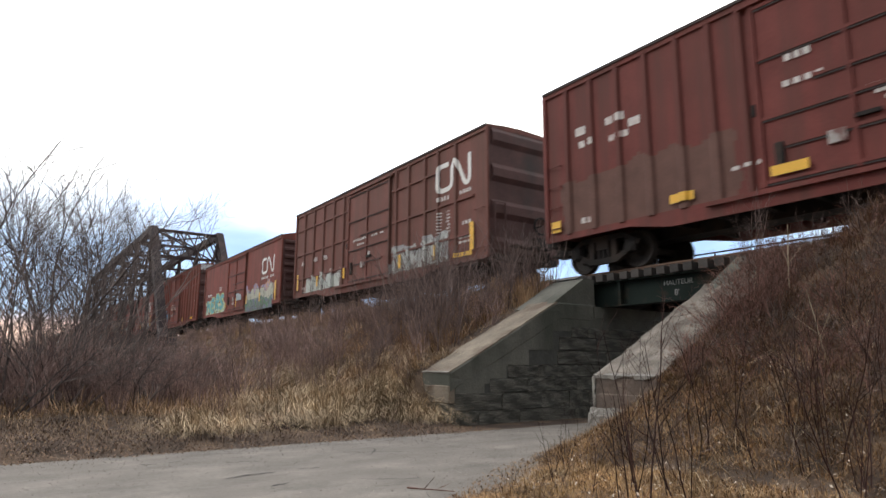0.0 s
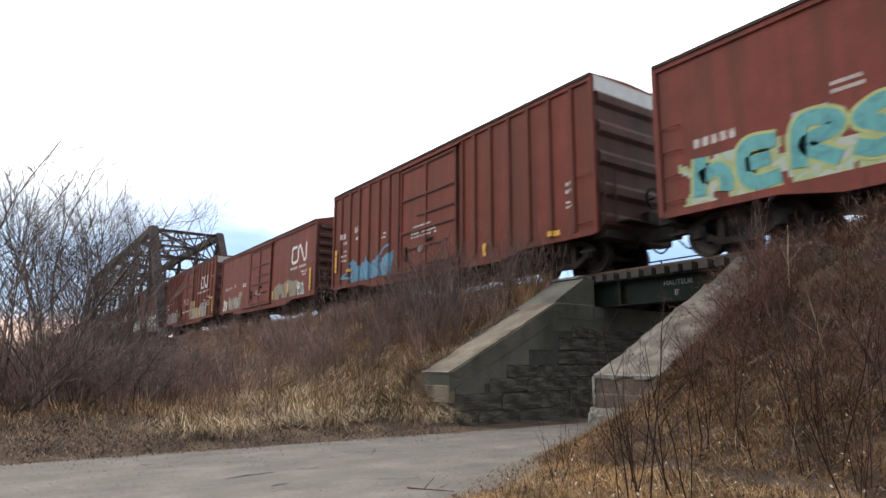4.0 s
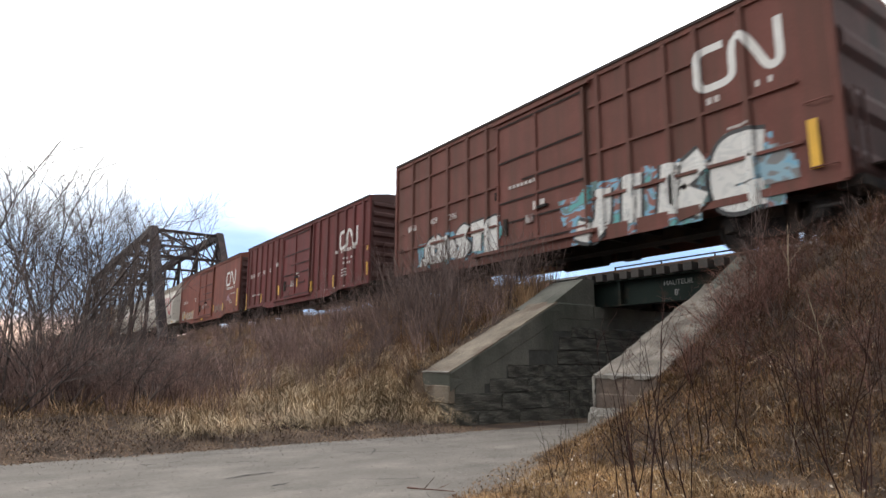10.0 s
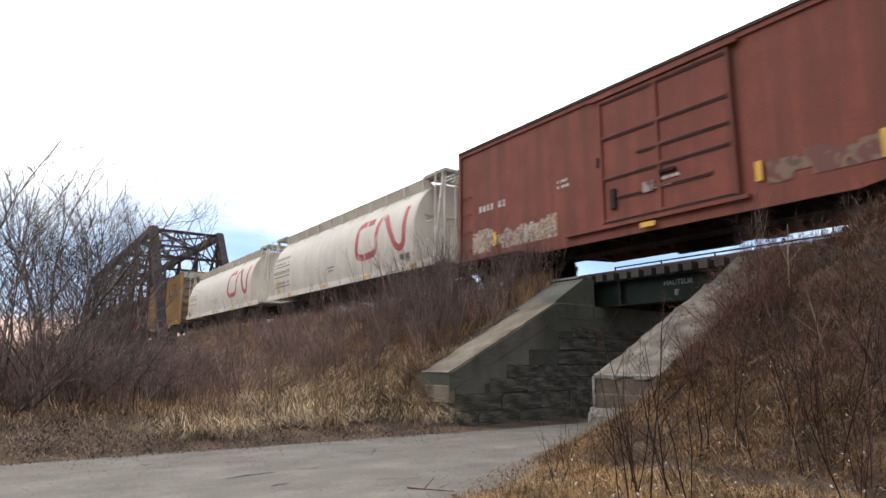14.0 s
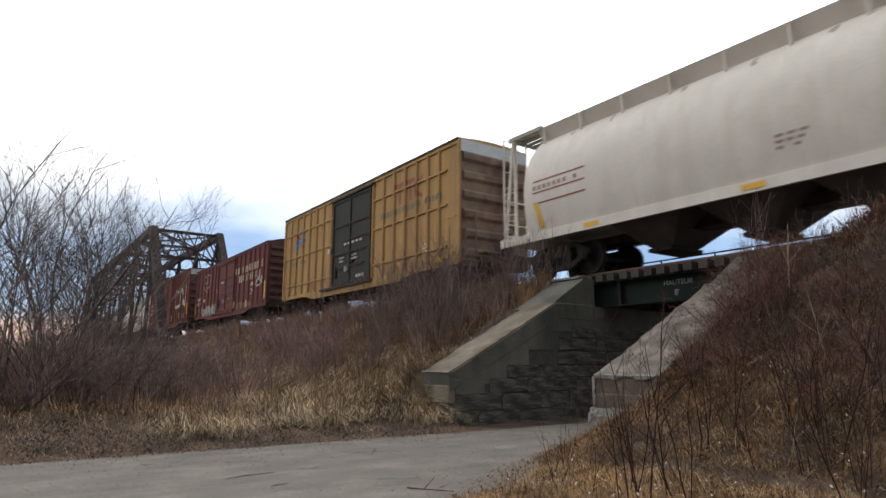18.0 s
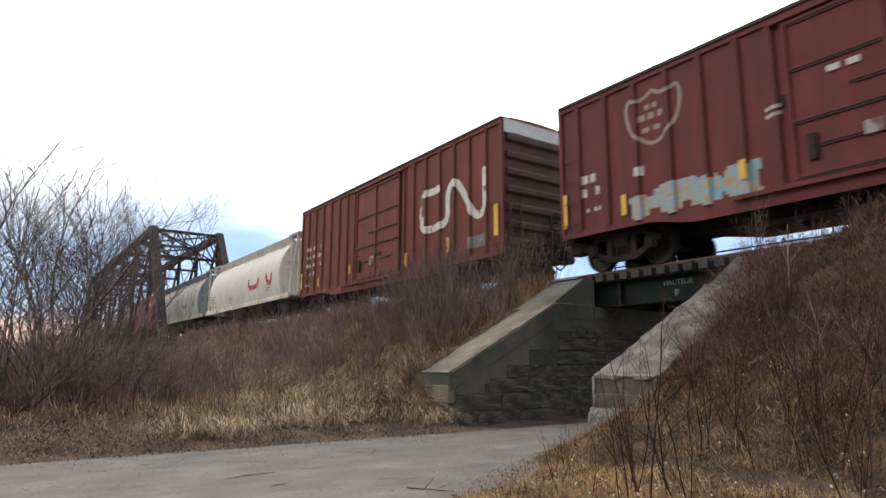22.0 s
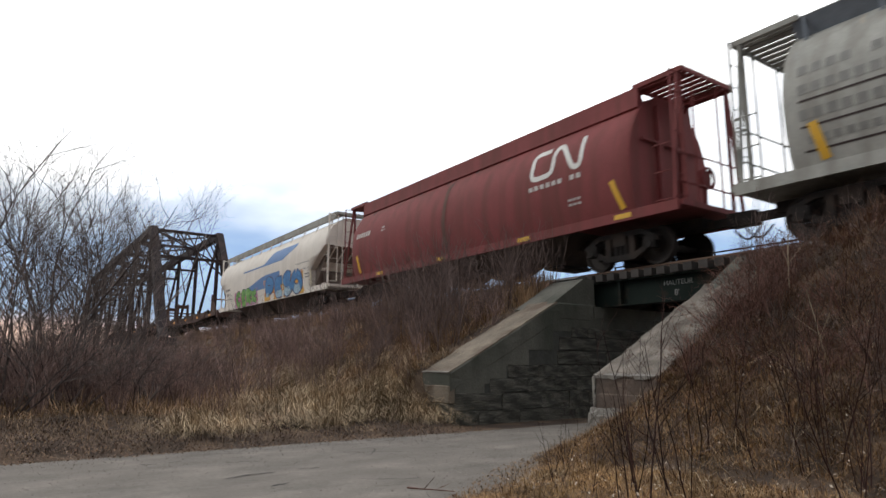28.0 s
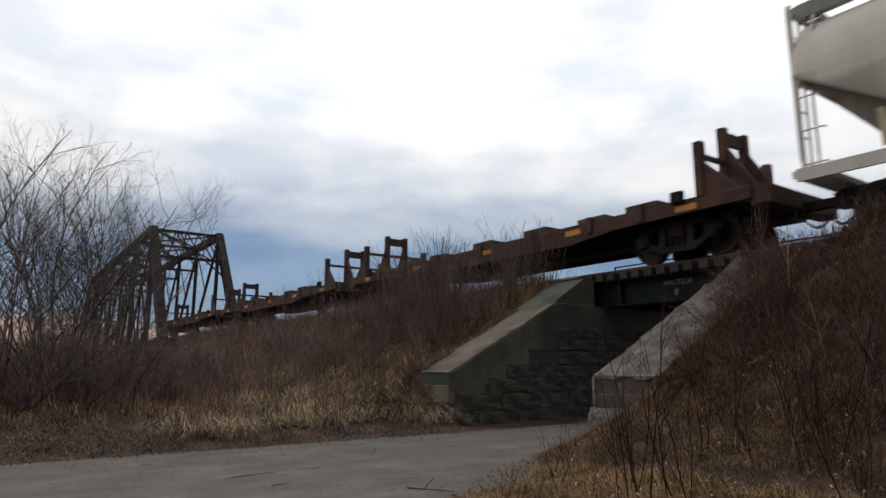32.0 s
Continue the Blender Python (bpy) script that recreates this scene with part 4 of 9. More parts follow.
        part("handle", one_box((door[0] + door[1]) / 2 - 0.05, (door[0] + door[1]) / 2 + 0.35, ya - 0.03, yb + 0.03, 1.9, 1.97), M["steel_dark"], dr)
        for z in (sill - 0.03, eave - 0.20):
            part("door_track", one_box(door[0] - 1.2 if z < 2 else door[0] - 0.2, door[1] + 0.2, *sorted((sy * (ys + 0.045), sy * (ys + 0.14))), z - 0.05, z + 0.04), dm, car)
    # corrugated ends; the default colour has their shade in it
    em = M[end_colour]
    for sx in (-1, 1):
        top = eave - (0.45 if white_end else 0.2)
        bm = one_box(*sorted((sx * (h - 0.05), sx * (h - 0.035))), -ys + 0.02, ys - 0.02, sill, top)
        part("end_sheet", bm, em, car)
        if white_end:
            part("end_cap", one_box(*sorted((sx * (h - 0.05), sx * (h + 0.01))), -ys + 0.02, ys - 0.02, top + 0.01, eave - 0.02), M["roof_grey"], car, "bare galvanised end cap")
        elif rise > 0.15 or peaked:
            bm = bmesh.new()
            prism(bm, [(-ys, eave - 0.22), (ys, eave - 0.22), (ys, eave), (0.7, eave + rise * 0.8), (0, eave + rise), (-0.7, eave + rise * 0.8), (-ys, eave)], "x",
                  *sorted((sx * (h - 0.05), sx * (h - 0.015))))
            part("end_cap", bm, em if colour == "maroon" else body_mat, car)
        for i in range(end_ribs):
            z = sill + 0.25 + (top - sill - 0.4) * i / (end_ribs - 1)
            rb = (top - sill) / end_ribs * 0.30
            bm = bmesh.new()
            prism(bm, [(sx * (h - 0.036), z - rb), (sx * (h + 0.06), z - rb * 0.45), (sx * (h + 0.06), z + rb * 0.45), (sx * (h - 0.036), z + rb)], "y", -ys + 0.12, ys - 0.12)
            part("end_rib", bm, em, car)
        bm = one_box(*sorted((sx * (h - 0.3), sx * (h + 0.12))), -1.3, 1.3, 0.78, 0.97)
        part("end_sill", bm, M["steel_dark"], car)
        part("end_walk", one_box(*sorted((sx * (h + 0.03), sx * (h + 0.42))), -0.75, 0.75, 1.22, 1.26), M["steel_dark"], car)
        ladder(car, sx * (h - 0.42), -ys - 0.085, 1.2, 2.45 if sx > 0 else 2.9, 0.42, body_mat)
        ladder(car, sx * (h + 0.10), -ys + 0.35, 1.2, 2.6, 0.42, em, "y")
        part("step", one_box(sx * (h - 0.42) - 0.2, sx * (h - 0.42) + 0.2, -ys - 0.03, -ys + 0.02, 0.45, 0.5), M["steel_dark"], car)
        if sx > 0:
            bm = bmesh.new()
            lathe(bm, [(0.24, h + 0.18), (0.30, h + 0.18), (0.30, h + 0.23), (0.24, h + 0.23)], "x", 16, (0, 0.5, 2.0))
            rod(bm, (h, 0.5, 2.0), (h + 0.25, 0.5, 2.0), 0.03)
            box(bm, h - 0.02, h + 0.2, 0.3, 0.7, 1.35, 1.62)
            part("hand_brake", bm, M["steel_dark"], car)
    # underframe
    bm = bmesh.new()
    box(bm, -h + 0.2, h - 0.2, -0.3, 0.3, 0.66, 0.97)
    part("centre_sill", bm, M["steel_dark"], car)
    for i in range(9):
        x = -4 + i
        part("cross_bearer", one_box(x - 0.06, x + 0.06, -1.38, 1.38, 0.76, 0.965), M["steel_dark"], car)
    bm = bmesh.new()
    rod(bm, (-1.2, 0.75, 0.65), (0.4, 0.75, 0.65), 0.2, 12)
    box(bm, 1.0, 1.5, 0.5, 0.9, 0.5, 0.8)
    part("brake_gear", bm, M["steel_dark"], car)
    running_gear(car, x0, 6.15 * L / 15.5, h + 0.15)
    # painted marks on the near side
    for x, z, w, hh in stripes:
        part("reflector", mesh_quads(bar(x - w / 2, x + w / 2, z - hh / 2, z + hh / 2, 0.05), side_y, 0.06), M["yellow_paint"], car, "yellow reflective strip")
    if logo:
        lx, lz, lw, lh = logo
        part("emblem", mesh_quads(emblem(lx, lz, lw, lh), side_y), M[logo_colour], car, "painted ribbon emblem")
    if extra:
        extra(car, side_y, rng, h)
    TRAIN.append((car, x0))
    return car


def small_print(car, surf, rng, items, material="stencil"):
    for x0, x1, z, hh, n in items:
        if 0.13 <= hh <= 0.24:
            w = (x1 - x0) / n
            for i in range(n):
                if rng.random() > 0.10:
                    part("lettering", mesh_quads(bar(x0 + i * w, x0 + (i + 0.68) * w, z, z + hh, 0.06), surf, 0.006), M[material], car, "illegible stencilled mark")
            continue
        q = marks(x0, x1, z, hh, n, rng)
        if q:
            ob = part("lettering", mesh_quads(q, surf, 0.006), M[material], car, "illegible stencilled marks")
            tagged(ob, "rows of illegible stencilled marks", kind="stuff")


def stencil_number(car, surf, text, x, z, size, material="stencil"):
    """Numbers painted on a wagon's side, one mesh a row."""
    cu = bpy.data.curves.new("lettering", "FONT")
    cu.body, cu.size, cu.extrude = text, size * 1.38, 0.002
    tmp = new("lettering", cu)
    me = bpy.data.meshes.new_from_object(tmp.evaluated_get(bpy.context.evaluated_depsgraph_get()))
    bpy.data.objects.remove(tmp)
    me.materials.append(M[material])
    ob = new("lettering", me)
    ob.parent = car
    wide = 0.62 * size * len(text)
    ob.matrix_local = pose(x, min(surf(x + wide * k / 8, z + size / 2) for k in range(9)) - 0.006, z, 90, 0, 0)
    ob["label"] = "stencilled number " + text


def graffito(car, surf, x0, x1, z0, z1, seed, colors, label, letters=0, ragged=0.5, size=2.2):
    part("graffiti", mesh_quads(blob(x0, x1, z0, z1, seed, ragged, letters=letters), surf, 0.013), spray("spray", colors, size), car, label)


GLYPHS = {
    "j": [[(0.75, 1), (0.75, 0.3), (0.5, 0.08), (0.15, 0.2)]],
    "o": [[(0.5, 0.95), (0.15, 0.7), (0.15, 0.3), (0.5, 0.08), (0.85, 0.3), (0.85, 0.7), (0.5, 0.95)]],
    "h": [[(0.2, 1), (0.2, 0.05)], [(0.2, 0.5), (0.6, 0.62), (0.8, 0.35), (0.8, 0.05)]],
    "s": [[(0.85, 0.85), (0.5, 0.97), (0.18, 0.75), (0.5, 0.52), (0.82, 0.28), (0.5, 0.05), (0.12, 0.18)]],
    "t": [[(0.05, 0.9), (0.95, 0.95)], [(0.5, 0.9), (0.5, 0.05)]],
}
GLYPHS.update({
    "e": [[(0.9, 0.9), (0.35, 0.95), (0.2, 0.5), (0.35, 0.08), (0.9, 0.1)], [(0.25, 0.52), (0.75, 0.55)]],
    "i": [[(0.5, 1), (0.45, 0.05)]],
    "k": [[(0.2, 1), (0.2, 0.05)], [(0.85, 0.95), (0.3, 0.5), (0.9, 0.08)]],
    "c": [[(0.85, 0.85), (0.5, 0.97), (0.15, 0.7), (0.15, 0.3), (0.5, 0.05), (0.85, 0.15)]],
    "r": [[(0.2, 0.05), (0.2, 0.95), (0.7, 0.95), (0.8, 0.72), (0.3, 0.5), (0.9, 0.05)]],
    "p": [[(0.2, 0.05), (0.2, 0.95), (0.7, 0.95), (0.85, 0.72), (0.6, 0.48), (0.25, 0.48)]],
})


def bubble(car, surf, text, x0, x1, z0, z1, colors, edge, label, cloud=None, fat=0.25, drop=0.0, foot=None):
    """Sprayed bubble letters: a ragged cloud, dark edges, bright fills that overlap a little."""
    rng = random.Random(int(abs(x0) * 100) + len(text))
    if cloud:
        part("graffiti_cloud", mesh_quads(blob(x0 - 0.35, x1 + 0.35, z0 - 0.02, z1 + 0.16, x0 + 40, 0.75, letters=len(text)), surf, 0.007), spray("spray", cloud, 2.0), car, "ragged sprayed cloud of colour")
    w, fill = (x1 - x0) / len(text), spray("spray", colors, 2.4)
    for i, ch in enumerate(text):
        tilt, s, lift = rng.uniform(-0.08, 0.14), rng.uniform(0.92, 1.08), rng.uniform(0, 0.08) + drop * i
        hgt = (z1 - z0) * s
        for layer, (wide, off, m) in enumerate(((fat + 0.13, 0.010 + 0.0008 * i, M[edge]), (fat, 0.017 + 0.0008 * i, fill))):
            q = []
            for stroke in GLYPHS[ch]:
                pts = [(x0 + w * (i + 0.04 + 0.98 * u) + tilt * hgt * v, z0 + lift * hgt + hgt * (0.10 + 0.82 * v)) for u, v in stroke]
                q += ribbon(pts, wide * hgt, step=0.06)
            if foot and layer:
                low = [p for p in q if sum(c[1] for c in p) / 4 < z0 + 0.36 * (z1 - z0)]
                q = [p for p in q if p not in low]
                part("graffiti_foot", mesh_quads(low, surf, off), M[foot], car, "pale blue lower half of the letter")
            part("graffiti_edge" if layer == 0 else "graffiti_letter", mesh_quads(q, surf, off), m, car, "" if layer == 0 else label)


def slab(x0, x1, z0, z1, seed, grow_by=0.0, tilt=0.0):
    """One sprayed block letter: an uneven slab with a wavy top and foot."""
    out, n = [], max(4, int((x1 - x0 + 2 * grow_by) / 0.06))

    def side(u):
        x = x0 - grow_by + (x1 - x0 + 2 * grow_by) * u
        a = noise.noise((u * 2.3 + seed * 3.7, seed, 0.0))
        b = noise.noise((u * 2.9 + seed * 5.1, seed, 7.0))
        round_off = 0.07 * (z1 - z0) * (abs(2 * u - 1) ** 6)
        lo, hi = z0 + 0.10 * (z1 - z0) * max(0.0, b) + round_off * 0.4 - grow_by, z1 - 0.55 * (z1 - z0) * max(0.0, a) - round_off + grow_by
        return (x, lo), (x + tilt * (hi - lo), hi)
    for i in range(n):
        (a, b), (c, d) = side(i / n), side((i + 1) / n)
        for j in range(4):
            w0, w1 = j / 4, (j + 1) / 4
            pt = [(p[0] + (q[0] - p[0]) * w, p[1] + (q[1] - p[1]) * w) for p, q, w in ((a, b, w0), (c, d, w0), (c, d, w1), (a, b, w1))]
            out.append(pt)
    return out


def slabs(car, surf, x0, x1, z0, z1, n, seed, fills, edge, label, cloud=None, off=0.0):
    """A row of sprayed block letters with an edge, each with a dab or two where the letter opens."""
    rng = random.Random(int(seed * 10))
    if cloud:
        part("graffiti_cloud", mesh_quads(blob(x0 - 0.2, x1 + 0.2, z0 - 0.02, z1 + 0.24, seed, 0.95, letters=n), surf, 0.007 + off), spray("spray", cloud, 2.0), car, "ragged sprayed cloud of colour")
    w = (x1 - x0) / n
    fill = spray("spray", fills, 3.0)
    for i in range(n):
        a, b, t = x0 + i * w + 0.03, x0 + (i + 1) * w - 0.01, rng.uniform(-0.05, 0.16)
        top = z1 + rng.uniform(-0.16, 0.04) * (z1 - z0)
        part("graffiti_edge", mesh_quads(slab(a, b, z0 + 0.03, top, seed + i, 0.028, t), surf, 0.010 + off + 0.0006 * i), M[edge], car)
        part("graffiti_letter", mesh_quads(slab(a, b, z0 + 0.03, top, seed + i, 0.0, t), surf, 0.016 + off + 0.0006 * i), fill, car, label)
        for k in range(rng.randint(1, 3)):
            cx, up = a + (b - a) * rng.uniform(0.22, 0.78), rng.random() < 0.5
            za, zb = (z0 + 0.04, z0 + (top - z0) * rng.uniform(0.25, 0.5)) if up else (z0 + (top - z0) * rng.uniform(0.5, 0.75), top - 0.08 * (top - z0))
            q = ribbon([(cx + t * (za - z0), za), (cx + t * (zb - z0) + rng.uniform(-0.05, 0.05), (za + zb) / 2), (cx + t * (zb - z0) + rng.uniform(-0.12, 0.12), zb)], rng.uniform(0.03, 0.06), step=0.05)
            part("graffiti_slit", mesh_quads(q, surf, 0.022 + off), M[edge], car)


M["lime_edge"] = mat("lime_edge", (0.42, 0.48, 0.20), 0.6, vary=0.2)
M["spray_white"] = mat("spray_white", (0.60, 0.58, 0.55), 0.6, vary=0.15)
M["spray_dark"] = mat("spray_dark", (0.09, 0.07, 0.075), 0.6, vary=0.2)
M["spray_sky"] = mat("spray_sky", (0.09, 0.27, 0.42), 0.6, vary=0.2)
M["spray_plum"] = mat("spray_plum", (0.17, 0.075, 0.11), 0.6, vary=0.2)
M["dust"] = mat("dust", (0.125, 0.062, 0.048), 0.85, vary=0.25, scale=2, fine=20)
M["black_paint"] = mat("black_paint", (0.02, 0.02, 0.022), 0.5, vary=0.2)
M["foot_blue"] = mat("foot_blue", (0.33, 0.50, 0.62), 0.5, vary=0.2)
M["green_edge"] = mat("green_edge", (0.03, 0.10, 0.03), 0.5, vary=0.2)
M["blue_edge"] = mat("blue_edge", (0.03, 0.06, 0.16), 0.5, vary=0.2)
M["orange_paint"] = mat("orange_paint", (0.75, 0.30, 0.03), 0.5, vary=0.2)
WHITE, PALE, TEAL, BLUE, GREEN, LIME = (0.70, 0.69, 0.66), (0.40, 0.42, 0.40), (0.10, 0.36, 0.36), (0.07, 0.20, 0.42), (0.05, 0.16, 0.06), (0.18, 0.42, 0.08)
TAN, LILAC, GREY, DARK, SKYB, OCHRE = (0.25, 0.22, 0.15), (0.36, 0.28, 0.36), (0.26, 0.26, 0.26), (0.05, 0.045, 0.05), (0.18, 0.40, 0.55), (0.45, 0.30, 0.12)

RIBS7 = (-7.1, -6.2, -5.3, -4.4, -3.55, -2.7, -2.0, 2.05, 2.75, 3.65, 4.6, 5.45, 6.28, 7.12)
RIBS_H = (-6.9, -6.05, -5.2, -4.35, -3.5, -2.7, -2.0, 2.05, 2.7, 3.5, 4.35, 5.2, 6.05, 6.9)
GRID = (-6.6, -5.5, -4.4, -3.3, -2.3, 2.2, 3.1, 4.2, 5.0, 6.05)
HI, LO = 5.09, 4.47


def x_c0(car, surf, rng, h):
    small_print(car, surf, rng, [(-6.6, -6.1, 3.55, 0.22, 1), (-6.5, -5.9, 3.2, 0.18, 2), (-5.6, -4.9, 3.55, 0.2, 2), (-5.5, -4.8, 3.1, 0.16, 2), (-4.9, -4.4, 3.3, 0.2, 1),
                                 (-3.9, -3.4, 3.55, 0.24, 1), (-1.3, -0.6, 3.4, 0.14, 4), (-1.4, -0.4, 2.9, 0.12, 5), (0.2, 1.0, 2.1, 0.4, 2), (-6.5, -6.1, 1.2, 0.15, 2),
                                 (-2.4, -1.6, 1.55, 0.08, 3)])
    part("emblem", mesh_quads(emblem(4.2, 3.0, 2.4, 1.3), surf), M["white_paint"], car, "painted ribbon emblem")
    part("dust_film", mesh_quads(blob(-7.5, -1.95, 1.0, 2.75, 61.0, 0.35), surf, 0.003), M["dust"], car, "brown dust caked on the lower panels")


def x_c1(car, surf, rng, h):
    slabs(car, surf, 2.0, 5.4, 0.98, 1.85, 4, 1.5, [(0.38, 0.40, 0.37), PALE, (0.34, 0.35, 0.33)], "spray_dark", "pale grey sprayed block letters", [(0.26, 0.26, 0.24), PALE, GREY])
    slabs(car, surf, -6.3, -2.6, 0.98, 1.72, 5, 2.5, [(0.44, 0.48, 0.43), (0.40, 0.43, 0.39), (0.46, 0.49, 0.45)], "spray_dark", "pale mint sprayed letters with dark edges", [(0.42, 0.30, 0.26), (0.44, 0.47, 0.43), (0.30, 0.20, 0.17)])
    small_print(car, surf, rng, [(-6.9, -6.3, 2.4, 0.2, 3), (-3.1, -2.8, 2.35, 0.2, 1), (5.0, 5.7, 3.12, 0.15, 4), (6.25, 6.9, 3.14, 0.13, 5),
                                 (-1.2, 0.0, 2.7, 0.10, 7), (-1.2, -0.2, 2.5, 0.08, 6), (0.4, 1.4, 2.7, 0.08, 6), (6.2, 7.0, 1.5, 0.3, 1), (5.0, 5.25, 1.9, 0.9, 1), (5.5, 5.75, 2.0, 0.8, 1),
                                 (6.2, 6.9, 2.1, 0.12, 4), (-0.2, 0.35, 1.9, 0.24, 2), (-6.9, -6.4, 1.2, 0.1, 4)])
    stencil_number(car, surf, "409", -5.4, 2.4, 0.22)
    stencil_number(car, surf, "286", -4.3, 2.36, 0.22)


def x_c2(car, surf, rng, h):
    slabs(car, surf, 2.1, 6.6, 1.12, 2.02, 6, 3.5, [(0.37, 0.36, 0.27), (0.33, 0.34, 0.27), (0.42, 0.41, 0.32)], "spray_dark", "khaki sprayed block letters with dark edges",
          [LILAC, (0.30, 0.24, 0.36), (0.45, 0.25, 0.16), (0.14, 0.15, 0.28)], off=0.026)
    part("graffiti", mesh_quads(blob(1.7, 6.7, 0.68, 1.52, 4.5, 0.55), surf, 0.052), spray("spray", [GREEN, (0.07, 0.13, 0.09), (0.12, 0.19, 0.14), (0.10, 0.12, 0.17)]), car, "dark green sprayed base")
    graffito(car, surf, 5.4, 7.0, 1.4, 2.1, 5.5, [(0.42, 0.22, 0.10), (0.40, 0.30, 0.14), (0.5, 0.32, 0.2)], "orange sprayed corner", 0)
    bubble(car, surf, "hers", -6.9, -2.75, 0.95, 1.98, [TEAL, (0.08, 0.30, 0.34), TEAL, (0.12, 0.40, 0.42)], "lime_edge", "teal sprayed letters with lime edges", [(0.40, 0.50, 0.46), (0.36, 0.44, 0.22), (0.45, 0.50, 0.44)], fat=0.27, drop=0.05)
    part("graffiti", mesh_quads(blob(-4.7, -3.9, 2.05, 2.45, 33.0, 0.7), surf, 0.008), spray("spray", [LILAC, (0.42, 0.34, 0.42)]), car, "lilac spray tag")
    small_print(car, surf, rng, [(-6.7, -5.3, 2.25, 0.2, 7), (-3.9, -3.3, 2.5, 0.3, 2), (-0.2, 0.2, 2.2, 0.3, 1), (-0.6, 0.0, 1.3, 0.15, 3), (4.55, 6.6, 2.36, 0.13, 9)])
    part("graffiti", mesh_quads(blob(0.2, 1.4, 1.5, 2.0, 8.5, 0.3), surf, 0.05), spray("spray", [(0.3, 0.36, 0.38), (0.36, 0.42, 0.44)]), car, "pale blue spray tag")


def x_c3(car, surf, rng, h):
    slabs(car, surf, -5.9, -2.5, 0.98, 1.75, 4, 7.5, [(0.10, 0.30, 0.46), (0.12, 0.34, 0.50), (0.10, 0.28, 0.44)], "spray_sky", "sky blue sprayed block letters", [(0.10, 0.30, 0.46), (0.09, 0.27, 0.42)])
    for pts in ([(-6.7, 1.35), (-6.2, 1.5), (-5.7, 1.75), (-5.2, 1.72)], [(-5.6, 1.15), (-6.2, 1.25), (-6.8, 1.3)], [(-4.7, 1.6), (-4.5, 1.95), (-4.35, 1.7)], [(-3.5, 1.7), (-3.1, 2.1), (-2.6, 2.15)]):
        part("graffiti", mesh_quads(ribbon(pts, 0.09), surf, 0.024), M["spray_sky"], car, "blue sprayed stroke")
    small_print(car, surf, rng, [(-6.9, -6.4, 3.0, 0.24, 2), (-6.7, -6.3, 2.75, 0.12, 2), (-6.8, -6.3, 2.4, 0.1, 3), (-6.8, -6.3, 2.2, 0.1, 3), (-6.8, -6.3, 2.0, 0.1, 3), (-5.6, -5.1, 3.1, 0.24, 2),
                                 (-5.5, -5.1, 2.8, 0.1, 2), (-1.0, 0.8, 2.1, 0.5, 3), (6.6, 6.9, 2.3, 0.1, 2), (6.6, 6.9, 2.1, 0.1, 2), (6.6, 6.9, 1.7, 0.25, 2), (-3.3, -2.9, 2.5, 0.3, 1)])


def x_c4(car, surf, rng, h):
    graffito(car, surf, 2.0, 5.6, 1.0, 2.0, 9.5, [TAN, (0.23, 0.21, 0.15), TAN, (0.22, 0.19, 0.13)], "drab tan paint rolled over old graffiti", 3, ragged=0.35)
    graffito(car, surf, 5.3, 6.5, 0.98, 1.9, 10.5, [WHITE, GREY, DARK, WHITE], "white sprayed tag", 0, size=5)
    graffito(car, surf, -7.2, -6.1, 0.98, 1.75, 11.5, [PALE, WHITE, PALE], "white spray tag", 0, ragged=0.9, size=4)
    slabs(car, surf, -5.9, -3.5, 0.98, 1.78, 3, 12.0, [(0.30, 0.27, 0.24), (0.26, 0.23, 0.21), (0.38, 0.33, 0.27)], "spray_dark", "drab grey sprayed figures with dark edges", [(0.34, 0.27, 0.21), TAN])
    small_print(car, surf, rng, [(-6.75, -6.4, 2.3, 0.2, 2), (-4.9, -4.5, 2.4, 0.25, 1), (-3.2, -2.5, 2.25, 0.22, 2), (4.55, 6.6, 2.36, 0.13, 9), (5.9, 6.7, 2.1, 0.1, 5), (5.9, 6.6, 1.95, 0.08, 4),
                                 (-0.3, 0.3, 1.5, 0.25, 2)])
    stencil_number(car, surf, "414300", -6.25, 2.3, 0.2)


